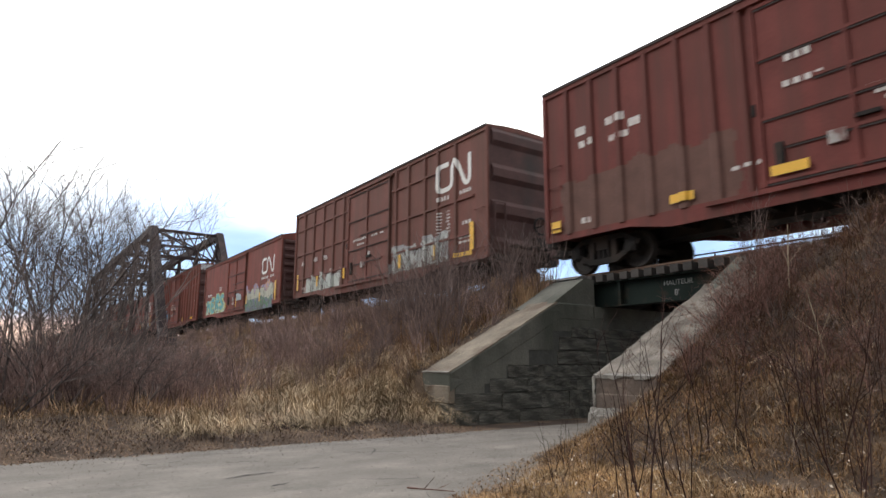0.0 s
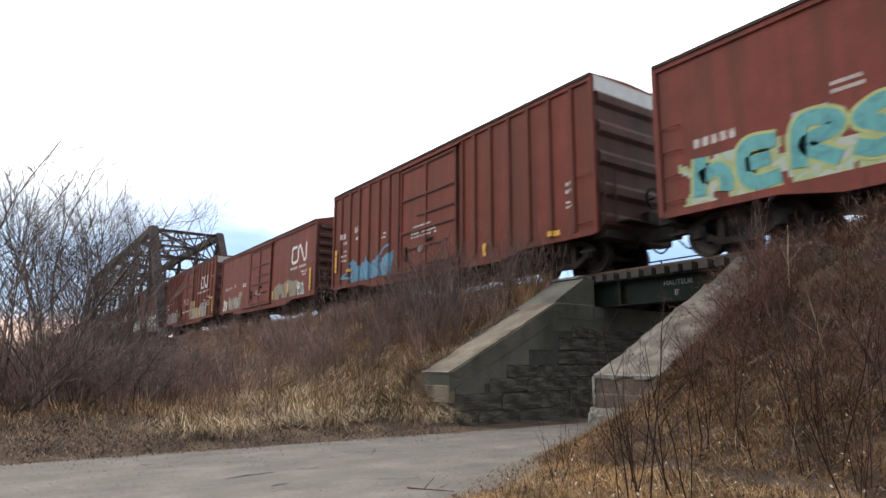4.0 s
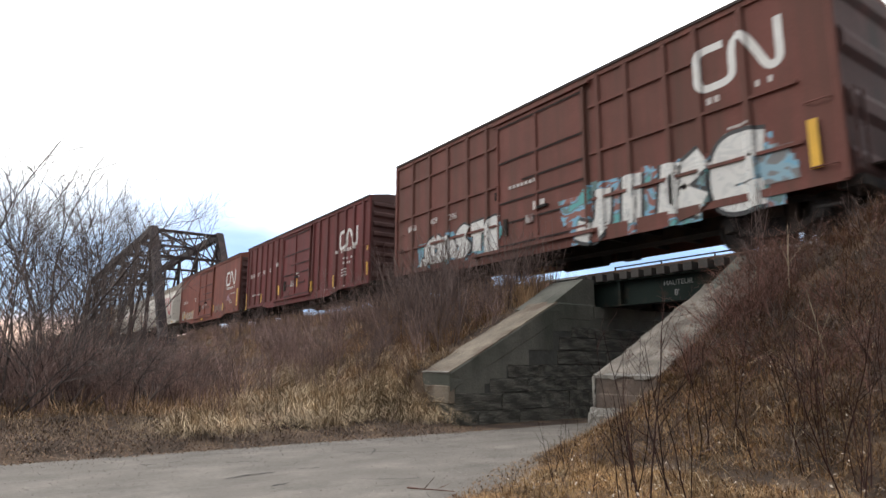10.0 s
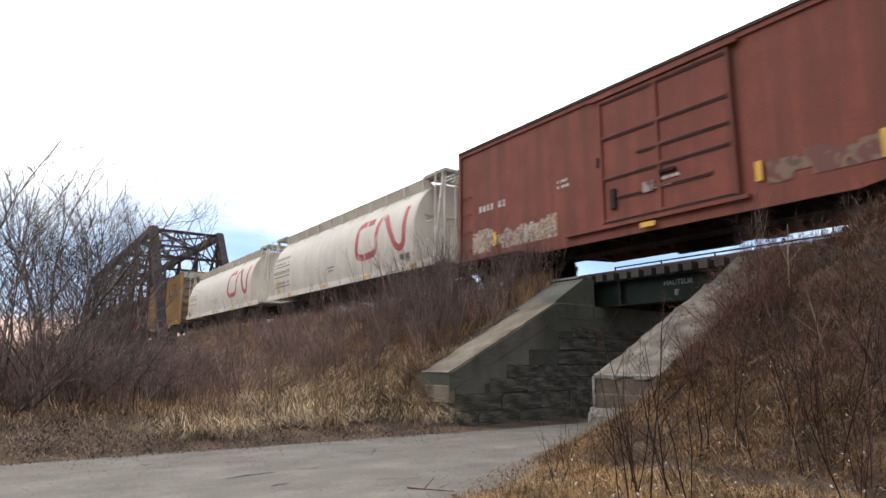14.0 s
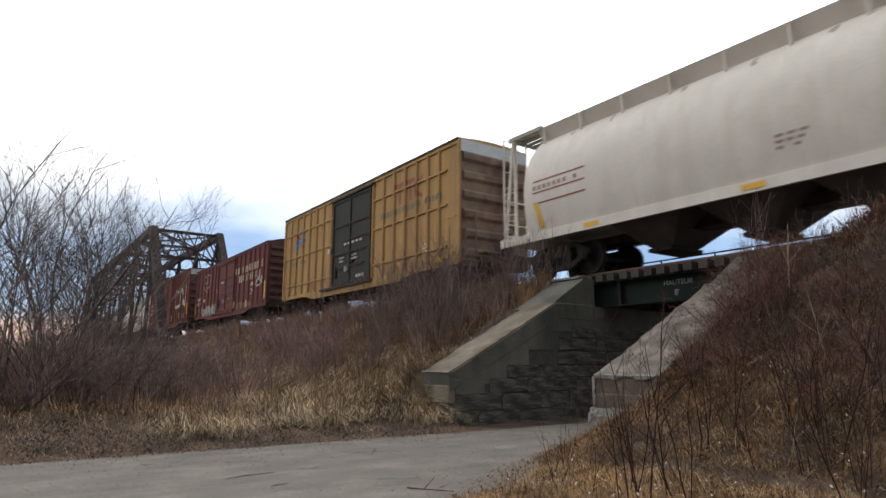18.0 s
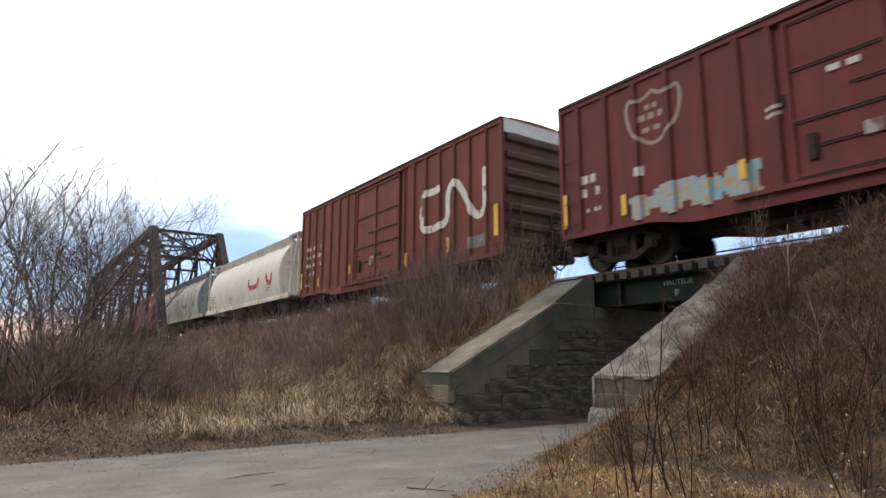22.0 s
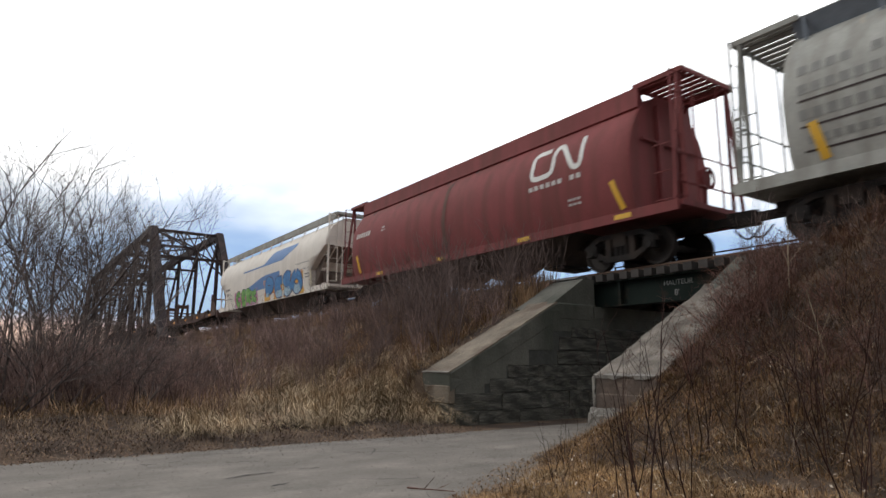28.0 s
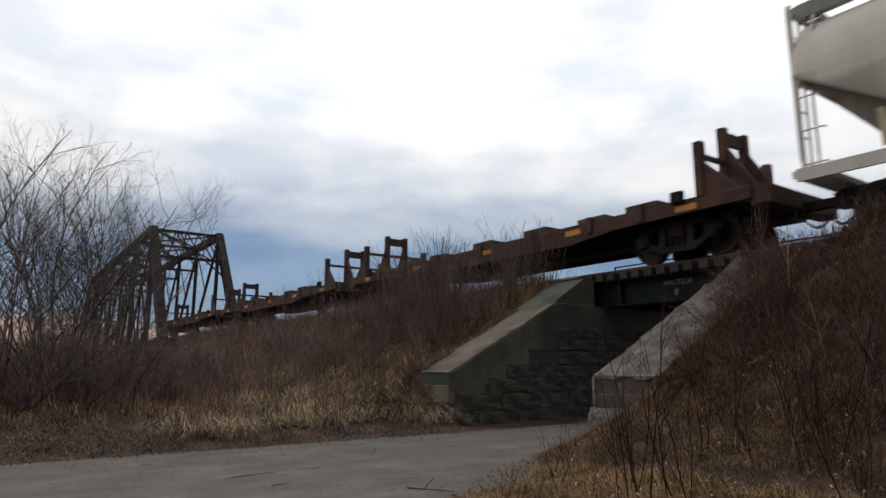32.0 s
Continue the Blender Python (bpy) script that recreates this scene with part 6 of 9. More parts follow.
        for i in range(9):
            y = -0.98 + 1.96 * i / 8
            part("slat", one_box(*sorted((s * (xb - 0.2), s * (h + 0.05))), y - 0.085, y + 0.085, zr, zr + 0.03), M["hopper_grey"] if colour != "hopper_red" else em, deck)
        for y in (-1.38, -0.95, 0.95, 1.38) if not centre_flow else (-1.38,):
            bm = bmesh.new()
            ytop = y if centre_flow else math.copysign(min(abs(y), 1.02), y)
            beam(bm, (s * (h - 0.12), y, 1.2), (s * (h - 0.12), ytop, zr - 0.05), 0.07, 0.07)
            part("end_post", bm, bm_, car)
        for y in (-0.5, 0.5) if not centre_flow else (-0.7,):
            bm = bmesh.new()
            rod(bm, (s * (h - 0.10), y, 1.22), (s * (h - 0.10), y, zr - 0.05), 0.028, 6)
            part("end_post", bm, bm_, car)
        for z in (1.75, 2.45) if not centre_flow else ():
            bm = bmesh.new()
            rod(bm, (s * (h - 0.12), -1.36, z), (s * (h - 0.12), 1.36, z), 0.022, 6)
            part("end_rail", bm, bm_, car)
        for y in (-0.45, 0.45) if not centre_flow else (-1.0, -0.5, 0.0, 0.5, 1.0):
            bm = bmesh.new()
            if centre_flow:
                beam(bm, (s * (xb + 0.02), y, 3.06), (s * (xb - 1.5), y, 2.09), 0.06, 0.08)
            else:
                beam(bm, (s * (xb + 0.05), y, 1.2), (s * (xb + 0.05), y, zt - 0.25), 0.12, 0.08)
            part("end_rib", bm, em, car)
        bm = bmesh.new()
        beam(bm, (s * (xb + 0.06), -1.15, 3.05), (s * (xb + 0.06), 1.15, 3.05), 0.06, 0.06)
        part("end_rib", bm, em, car)
        ladder(car, s * (h - 0.08), -1.17, 1.4, zr - 0.1, 0.42, bm_, "y")
        ladder(car, s * (h - 0.35), -1.46, 1.3, 2.6, 0.42, bm_)
        # end sill, slope sheet down to the bogie, hand brake
        part("end_sill", one_box(*sorted((s * (xb - 0.3), s * (h + 0.1))), -1.40, 1.40, 1.12, 1.24), bm_, car)
        bm = bmesh.new()
        if centre_flow:
            # sheet over the slope and the wall under it, coloured for grime and shade
            gm = bmesh.new()
            prism(gm, [(s * (xb + 0.014), 3.06), (s * (xb - 1.536), 2.06), (s * (xb - 1.536), 1.27), (s * (xb - 1.548), 1.27), (s * (xb - 1.548), 2.052), (s * (xb + 0.002), 3.05)], "y", -1.30, 1.30)
            part("slope_panel", gm, M["slope_grime_shade"], car, "brown sloping end sheet, grime and shade in its colour")
        xl = xb - 0.1 if not centre_flow else xb - 1.4
        prism(bm, [(s * xl, 1.9), (s * xl, 1.24), (s * (xl - 2.5), 1.2), (s * (xl - 2.3), 1.5)], "y", -0.9, 0.9)
        part("slope_sheet", bm, em if not centre_flow else M["slope_grime_shade"], car)
        if s > 0:
            bm = bmesh.new()
            lathe(bm, [(0.22, h - 0.35), (0.28, h - 0.35), (0.28, h - 0.30), (0.22, h - 0.30)], "x", 14, (0, 0.3, 2.1))
            box(bm, h - 0.55, h - 0.35, 0.15, 0.45, 1.9, 2.3)
            rod(bm, (h - 0.45, 0.3, 1.24), (h - 0.45, 0.3, 2.0), 0.05)
            part("hand_brake", bm, em, car)
    # discharge bays under the shell
    for x in ((-3.6, -1.2, 1.2, 3.6) if not centre_flow else (-4.0, -1.35, 1.35, 4.0)):
        bm = bmesh.new()
        t, b = 1.25, 0.42
        wl, wh = (0.95, 1.30) if centre_flow else (0.26, 1.19)
        lo = [bm.verts.new((x + sx * wl, sy * 0.5, b)) for sx, sy in ((-1, -1), (1, -1), (1, 1), (-1, 1))]
        hi = [bm.verts.new((x + sx * wh, sy * 1.38, t)) for sx, sy in ((-1, -1), (1, -1), (1, 1), (-1, 1))]
        for i in range(4):
            bm.faces.new((lo[i], lo[(i + 1) % 4], hi[(i + 1) % 4], hi[i]))
        bm.faces.new(lo[::-1])
        bm.faces.new(hi)
        part("discharge_bay", bm, M["bay_grime"], car)
        part("outlet_gate", one_box(x - 0.34, x + 0.34, -0.62, 0.62, 0.34, 0.43, 0.01), M["steel_dark"], car)
    part("centre_sill", one_box(-h + 0.2, h - 0.2, -0.28, 0.28, 0.80, 1.02), M["steel_dark"], car)
    running_gear(car, x0, h - 1.95, h + 0.2)
    extra(car, lambda x, z: (-1.475 if z < 1.26 else -wid(z)), rng, h)
    TRAIN.append((car, x0))


# grime on the slope sheets, darkened further for the shade under the overhang
M["slope_grime_shade"] = mat("slope_grime_shade", (0.23, 0.19, 0.16), 0.85, vary=0.4, scale=3, fine=24, second=(0.13, 0.10, 0.08), mask=(0.45, 0.62), streak=0.6)
M["drip"] = mat("drip", (0.40, 0.36, 0.305), 0.8, vary=0.35, scale=6, fine=30)


def hop_common(car, surf, rng, h, ink):
    # grime that has run down from the roof brackets
    for i in range(8):
        x = -h + 2.4 + (2 * h - 4.8) * i / 7 + rng.uniform(-0.2, 0.2)
        zb = 3.95 - rng.uniform(0.08, 0.25)
        part("grime_run", mesh_quads(ribbon([(x, 4.0), (x + rng.uniform(-0.05, 0.05), (4.0 + zb) / 2), (x + rng.uniform(-0.08, 0.04), zb)], rng.uniform(0.06, 0.16), step=0.08), surf, 0.005), M["drip"] if ink != "red" else M["roof_dark"], car)
    part("reflector", mesh_quads(ribbon([(-h + 1.65, 2.04), (-h + 1.79, 1.32)], 0.17), surf, 0.008), M["yellow_paint"], car,
         "yellow reflective strip")
    for x in (-5.2, -1.0, 3.1, 6.6):
        part("reflector", mesh_quads(bar(x, x + 0.5, 1.08, 1.2), surf, 0.008), M["yellow_paint"], car, "yellow reflective strip")


def x_c9(car, surf, rng, h):
    hop_common(car, surf, rng, h, "")
    part("emblem", mesh_quads(emblem(2.45, 1.75, 4.1, 1.75), surf), M["logo_red"], car, "faded red ribbon emblem")
    small_print(car, surf, rng, [(-6.9, -4.9, 3.0, 0.16, 11), (-6.9, -4.9, 2.75, 0.12, 12), (-6.9, -4.7, 2.25, 0.18, 9), (-6.8, -4.8, 1.72, 0.14, 11)], "faded_text")
    for z in (2.62, 2.10, 1.60):
        part("stripe", mesh_quads(bar(-6.9, -4.8, z, z + 0.05), surf, 0.007), M["logo_grey"], car, "dark painted line")
    small_print(car, surf, rng, [(-0.2, 0.5, 1.7, 0.3, 1), (6.0, 6.8, 1.45, 0.2, 2)], "logo_grey")


def x_c10(car, surf, rng, h):
    hop_common(car, surf, rng, h, "")
    part("emblem", mesh_quads(emblem(2.6, 1.75, 4.1, 1.8), surf), M["logo_red"], car, "red ribbon emblem")
    for z in (2.62, 2.30, 2.0):
        part("stripe", mesh_quads(bar(-6.9, -5.0, z, z + 0.04), surf, 0.007), M["faded_red"], car, "faded red painted line")
    small_print(car, surf, rng, [(-0.2, 0.5, 1.7, 0.35, 1), (6.0, 6.8, 1.5, 0.25, 1), (-6.9, -5.2, 2.4, 0.12, 9)], "faded_text")


def x_c14(car, surf, rng, h):
    hop_common(car, surf, rng, h, "")
    part("emblem", mesh_quads(emblem(1.6, 1.85, 4.1, 1.75, 0.0, 0.38), surf), M["logo_red_full"], car, "half worn away red ribbon emblem")
    for z in (2.1, 1.75, 1.45):
        part("stripe", mesh_quads(bar(-6.5, -5.1, z, z + 0.035), surf, 0.007), M["logo_grey"], car, "dark painted line")
    small_print(car, surf, rng, [(-2.2, -1.6, 1.5, 0.35, 1), (4.7, 5.4, 1.6, 0.28, 1), (-6.4, -5.3, 1.9, 0.1, 7)], "logo_grey")


def x_c15(car, surf, rng, h):
    hop_common(car, surf, rng, h, "")
    part("emblem", mesh_quads(emblem(2.0, 1.85, 4.1, 1.75, 0.0, 0.75), surf), M["logo_grey"], car, "faded grey ribbon emblem")
    small_print(car, surf, rng, [(-6.6, -4.6, 3.0, 0.2, 8), (-6.6, -4.4, 2.6, 0.2, 9), (-6.6, -4.4, 2.1, 0.2, 9), (-6.5, -4.4, 1.65, 0.14, 10), (-1.6, -1.0, 1.6, 0.35, 1)], "grey_stencil")
    for z in (2.45, 1.95, 1.5):
        part("stripe", mesh_quads(bar(-6.6, -4.4, z, z + 0.04), surf, 0.007), M["roof_dark"], car, "dark painted line")


def x_c16(car, surf, rng, h):
    hop_common(car, surf, rng, h, "red")
    part("emblem", mesh_quads(emblem(3.75, 2.62, 2.0, 0.95), surf), M["white_paint"], car, "white ribbon emblem")
    part("rust_run", mesh_quads(ribbon([(-0.5, 3.7), (-0.42, 3.0), (-0.45, 2.2), (-0.38, 1.5)], 0.2), surf, 0.009), M["dust"], car, "brown rust run along the seam")
    small_print(car, surf, rng, [(3.75, 5.75, 2.38, 0.13, 9), (-7.0, -5.6, 2.75, 0.2, 7), (-4.7, -4.4, 2.75, 0.25, 1), (5.2, 5.8, 1.7, 0.25, 1)])
    part("reflector", mesh_quads(ribbon([(6.64, 2.04), (6.88, 1.32)], 0.16), surf, 0.008), M["yellow_paint"], car, "yellow strip")


def x_c17(car, surf, rng, h):
    # two blue flashes
    def flash(a, bots):
        out = []
        n = 60
        for i in range(n):
            u0, u1 = i / n, (i + 1) / n
            q = []
            for u, w in ((u0, 0), (u1, 0), (u1, 1), (u0, 1)):
                lo, hi = bots(u)
                q.append((a[0] + (a[1] - a[0]) * u, lo + (hi - lo) * w))
            for j in range(9):
                w0, w1 = j / 9, (j + 1) / 9
                za = [q[0][1] + (q[3][1] - q[0][1]) * w for w in (w0, w1)]
                zb = [q[1][1] + (q[2][1] - q[1][1]) * w for w in (w0, w1)]
                out.append([(q[0][0], za[0]), (q[1][0], zb[0]), (q[1][0], zb[1]), (q[0][0], za[1])])
        return out
    up = flash((-3.3, 4.8), lambda u: (3.02 + 0.02 * u if u < 0.8 else 3.04 + 0.5 * (u - 0.8) / 0.2, 3.10 + 0.05 * u + 0.56 * smooth_step(0.42, 0.62, u)))
    part("stripe", mesh_quads(up, surf, 0.007), M["blue_paint"], car, "blue painted flash")
    dn = flash((-3.3, 2.8), lambda u: (1.75 + 0.05 * u, 2.0 + 0.5 * smooth_step(0.0, 0.7, u) + (0.0 if u < 0.85 else 0.0)))
    part("stripe", mesh_quads(dn, surf, 0.007), M["blue_paint"], car, "blue painted flash")
    bubble(car, surf, "cerk", -4.65, -0.85, 1.06, 1.95, [LIME, (0.09, 0.3, 0.06), LIME, (0.25, 0.5, 0.14)], "green_edge", "lime green sprayed letters", fat=0.33, cloud=[(0.55, 0.11, 0.27), (0.48, 0.20, 0.34), (0.55, 0.12, 0.28), (0.42, 0.30, 0.40)])
    bubble(car, surf, "peso", 0.6, 5.75, 1.08, 2.12, [(0.04, 0.19, 0.46), (0.06, 0.26, 0.55), (0.03, 0.15, 0.40), (0.05, 0.22, 0.5)], "blue_edge", "blue sprayed letters", foot="foot_blue", cloud= [(0.75, 0.30, 0.04), (0.7, 0.42, 0.05), (0.6, 0.25, 0.05)], fat=0.38)
    small_print(car, surf, rng, [(-6.75, -5.75, 2.2, 0.16, 4), (-6.75, -5.75, 1.9, 0.16, 5), (-6.75, -5.55, 1.65, 0.06, 8), (6.2, 6.75, 1.75, 0.3, 1), (5.6, 6.7, 2.2, 0.05, 9), (5.0, 6.7, 2.5, 0.05, 9)], "logo_grey")
    part("reflector", mesh_quads(bar(-7.1, -6.97, 1.3, 1.95), surf, 0.008), M["cream_paint"], car, "yellowed strip")
    part("reflector", mesh_quads(bar(6.78, 6.9, 1.3, 2.1), surf, 0.008), M["cream_paint"], car, "yellowed strip")


M["logo_red_full"] = mat("logo_red_full", (0.45, 0.04, 0.05), 0.6, vary=0.15)
M["end_blue"] = mat("end_blue", (0.20, 0.23, 0.27), 0.7, vary=0.25)
hopper(-65.7, -82.1, "hopper_white", "dirty white cylindrical covered hopper wagon with red emblem", 21, x_c9)
hopper(-83.6, -100.5, "hopper_white", "dirty white cylindrical covered hopper wagon with large red emblem", 22, x_c10)
hopper(-155.5, -171.2, "hopper_white", "dirty white covered hopper wagon with worn red emblem", 23, x_c14)
hopper(-172.3, -188.4, "hopper_grey", "weathered grey covered hopper wagon with dark faded marks", 24, x_c15, end_colour="end_blue")
hopper(-189.7, -206.4, "hopper_red", "maroon cylindrical covered hopper wagon with white emblem", 25, x_c16)
hopper(-207.9, -225.0, "cream_white", "cream white covered hopper wagon with blue flashes and graffiti", 26, x_c17, centre_flow=True)


# empty flat wagons with end stanchions
def flat_wagon(front, rear, seed):
    x0, L = (front + rear) / 2, front - rear
    h = L / 2
    rng = random.Random(seed)
    car = empty("flat_wagon")
    tagged(car, "empty rusty dark flat wagon with steel end stanchions", "flat wagon", GROUP)
    m = M["flat_rust"]
    for s in (-1, 1):
        bm = bmesh.new()
        prism(bm, [(-h + 0.3, 1.16), (-h + 0.3, 0.92), (-5.2, 0.86), (-3.8, 0.70), (3.8, 0.70), (5.2, 0.86), (h - 0.3, 0.92), (h - 0.3, 1.16)], "y", *sorted((s * 1.38, s * 1.47)))
        part("side_sill", bm, m, car)
    n = 22
    for i in range(n):
        a = -h + 0.35 + (L - 0.7) * i / n
        part("deck_plank", one_box(a + 0.01, a + (L - 0.7) / n - 0.01, -1.44, 1.44, 1.162, 1.20), M["deck_wood"], car)
    bm = bmesh.new()
    box(bm, -h + 0.1, h - 0.1, -0.3, 0.3, 0.62, 1.155)
    for i in range(12):
        x = -6 + i * 12 / 11
        box(bm, x - 0.06, x + 0.06, -1.37, 1.37, 0.85, 1.155)
    part("centre_sill", bm, M["steel_dark"], car)
    for x in (-6.0, -4.4, -2.2, 0.2, 2.6, 4.4, 6.0):
        x += rng.uniform(-0.25, 0.25)
        hh = rng.uniform(0.10, 0.2)
        part("bunk", one_box(x - 0.45, x + 0.45, -1.44, 1.44, 1.20, 1.20 + hh, 0.01), M["deck_wood"], car)
        part("stake_pocket", one_box(x - 0.08, x + 0.08, -1.53, -1.475, 0.9, 1.3), m, car)
    for s in (-1, 1):
        xe = s * (h - 1.4)
        for y, top in ((-1.38, 2.40), (-0.42, 2.92), (0.42, 2.92), (1.38, 2.40)):
            part("stanchion", one_box(xe - 0.09, xe + 0.09, y - 0.09, y + 0.09, 1.2, top), m, car)
            bm = bmesh.new()
            prism(bm, [(xe + s * 0.09, 1.2), (xe + s * 0.85, 1.2), (xe + s * 0.09, top - 0.45)], "y", y - 0.05, y + 0.05)
            part("knee_brace", bm, m, car)
        part("cross_rail", one_box(xe - 0.05, xe + 0.05, -1.29, -0.51, 2.05, 2.15), m, car)
        part("cross_rail", one_box(xe - 0.05, xe + 0.05, 0.51, 1.29, 2.05, 2.15), m, car)
        part("cross_rail", one_box(xe - 0.05, xe + 0.05, -0.33, 0.33, 2.55, 2.85), m, car)
        part("cross_rail", one_box(xe - 0.05, xe + 0.05, -0.33, 0.33, 2.05, 2.15), m, car)
        part("bulkhead_panel", one_box(xe - 0.04, xe + 0.04, -1.29, 1.29, 1.2, 1.38), m, car)
        part("end_sill", one_box(*sorted((s * (h - 0.35), s * (h + 0.05))), -1.4, 1.4, 0.80, 1.16), m, car)
        part("winch", one_box(xe - s * 0.5 - 0.15, xe - s * 0.5 + 0.15, -1.60, -1.475, 1.12, 1.38, 0.02), M["steel_dark"], car)
    for x in (7.2, 3.9, 0.3, -3.6, -7.2):
        part("reflector", one_box(x - 0.26, x + 0.26, -1.478, -1.472, 0.94, 1.08), M["orange_paint"], car, "orange reflective strip")
    running_gear(car, x0, h - 2.3, h + 0.25)
    TRAIN.append((car, x0))


M["flat_rust"] = mat("flat_rust", (0.075, 0.038, 0.030), 0.85, vary=0.35, scale=2, fine=15, second=(0.12, 0.06, 0.04), mask=(0.5, 0.65))
M["deck_wood"] = mat("deck_wood", (0.10, 0.075, 0.055), 0.9, vary=0.4, scale=3, fine=20, rnd=0.3)
flat_wagon(-225.6, -243.5, 31)
flat_wagon(-244.5, -262.4, 32)
flat_wagon(-263.4, -281.3, 33)

# ---- the sedan that drives through the underpass ----
M["car_paint"] = mat("car_paint", (0.034, 0.003, 0.008), 0.25, 0.0, vary=0.06, scale=1.5, fine=60, bump=0.0, coat=0.1, spec=0.22)
M["car_black"] = mat("car_black", (0.012, 0.012, 0.013), 0.5, vary=0.15, fine=60, bump=0.05)
M["chrome"] = mat("chrome", (0.88, 0.88, 0.90), 0.4, 1.0, vary=0.05, bump=0.0)
M["seat_cloth"] = mat("seat_cloth", (0.05, 0.05, 0.052), 0.9, vary=0.2, fine=80)
M["lamp_clear"] = mat("lamp_clear", (0.62, 0.60, 0.58), 0.15, 0.2, vary=0.05, bump=0.0)
M["plate_white"] = mat("plate_white", (0.55, 0.60, 0.62), 0.4, vary=0.05)
M["plate_ink"] = mat("plate_ink", (0.25, 0.30, 0.38), 0.5, vary=0.05)
M["rim_steel"] = mat("rim_steel", (0.050, 0.050, 0.052), 0.4, 0.6, vary=0.2)
M["dim_red"] = mat("dim_red", (0.16, 0.010, 0.014), 0.3, vary=0.1)


def glow_mat(name, base, strength):
    m = bpy.data.materials.new(name)
    m.use_nodes = True
    bs = m.node_tree.nodes["Principled BSDF"]
    bs.inputs["Base Color"].default_value = (*base, 1)
    bs.inputs["Roughness"].default_value = 0.15
    bs.inputs["Emission Color"].default_value = (*base, 1)
    bs.inputs["Emission Strength"].default_value = strength
    return m


def glass_mat(name, tint, ior=1.45):
    m = bpy.data.materials.new(name)
    m.use_nodes = True
    bs = m.node_tree.nodes["Principled BSDF"]
    bs.inputs["Base Color"].default_value = (*tint, 1)
    bs.inputs["Roughness"].default_value = 0.02
    bs.inputs["Transmission Weight"].default_value = 1.0
    bs.inputs["IOR"].default_value = ior
    return m


def window_mat(name, tint):
    """Thin tinted glass: clear tint with mirror gloss at a slant."""
    m = bpy.data.materials.new(name)
    m.use_nodes = True
    nt = m.node_tree
    nt.nodes.clear()
    N, L = nt.nodes.new, nt.links.new
    clear, gloss, mix, fr, out = N("ShaderNodeBsdfTransparent"), N("ShaderNodeBsdfGlossy"), N("ShaderNodeMixShader"), N("ShaderNodeFresnel"), N("ShaderNodeOutputMaterial")
    clear.inputs[0].default_value = (*tint, 1)
    gloss.inputs["Roughness"].default_value = 0.03
    fr.inputs["IOR"].default_value = 1.5
    L(fr.outputs[0], mix.inputs[0])
    L(clear.outputs[0], mix.inputs[1])
    L(gloss.outputs[0], mix.inputs[2])
    L(mix.outputs[0], out.inputs[0])
    return m


M["tail_red"] = glow_mat("tail_red", (0.42, 0.012, 0.02), 0.3)
M["brake_red"] = glow_mat("brake_red", (1.0, 0.05, 0.045), 2.2)
M["rear_glass"] = glass_mat("rear_glass", (0.30, 0.36, 0.35), 1.9)
M["car_glass"] = window_mat("car_glass", (0.20, 0.27, 0.26))

STATIONS = [(-2.285, .36, .58, .56, .50, .60), (-2.27, .32, .68, .60, .60, .645), (-2.235, .29, .755, .64, .67, .675), (-2.19, .28, .79, .66, .70, .69), (-2.175, .28, .795, .80, .67, .93), (-2.155, .28, .80, .93, .66, 1.05), (-2.11, .275, .815, .965, .67, 1.09), (-1.95, .27, .845, .99, .66, 1.10), (-1.55, .24, .865, .99, .615, 1.125)]
STATIONS += [(-1.15, .22, .875, .98, .575, 1.275), (-0.75, .21, .877, .965, .565, 1.395), (-0.30, .21, .877, .95, .57, 1.432), (0.10, .21, .877, .94, .575, 1.435), (0.50, .21, .877, .925, .585, 1.39),
            (0.90, .21, .875, .91, .61, 1.225), (1.25, .22, .87, .895, .66, 1.03), (1.60, .22, .86, .86, .66, .935), (1.95, .23, .82, .77, .60, .82), (2.15, .25, .72, .66, .50, .71),
            (2.27, .32, .52, .55, .40, .58)]


def station(y):
    s = STATIONS
    k = max(i for i in range(len(s)) if s[i][0] <= y + 1e-9)
    k = min(k, len(s) - 2)
    p = [s[max(0, min(len(s) - 1, j))] for j in (k - 1, k, k + 1, k + 2)]
    t = (y - p[1][0]) / (p[2][0] - p[1][0])
    out = []
    if y < -2.1:
        return [p[1][c] + (p[2][c] - p[1][c]) * t for c in range(1, 6)]
    for c in range(1, 6):
        a, b, d, e = (q[c] for q in p)
        m1 = (d - a) / (p[2][0] - p[0][0]) * (p[2][0] - p[1][0]) if p[2][0] > p[0][0] else 0
        m2 = (e - b) / (p[3][0] - p[1][0]) * (p[2][0] - p[1][0]) if p[3][0] > p[1][0] else 0
        out.append((2 * t ** 3 - 3 * t * t + 1) * b + (t ** 3 - 2 * t * t + t) * m1 + (-2 * t ** 3 + 3 * t * t) * d + (t ** 3 - t * t) * m2)
    return out


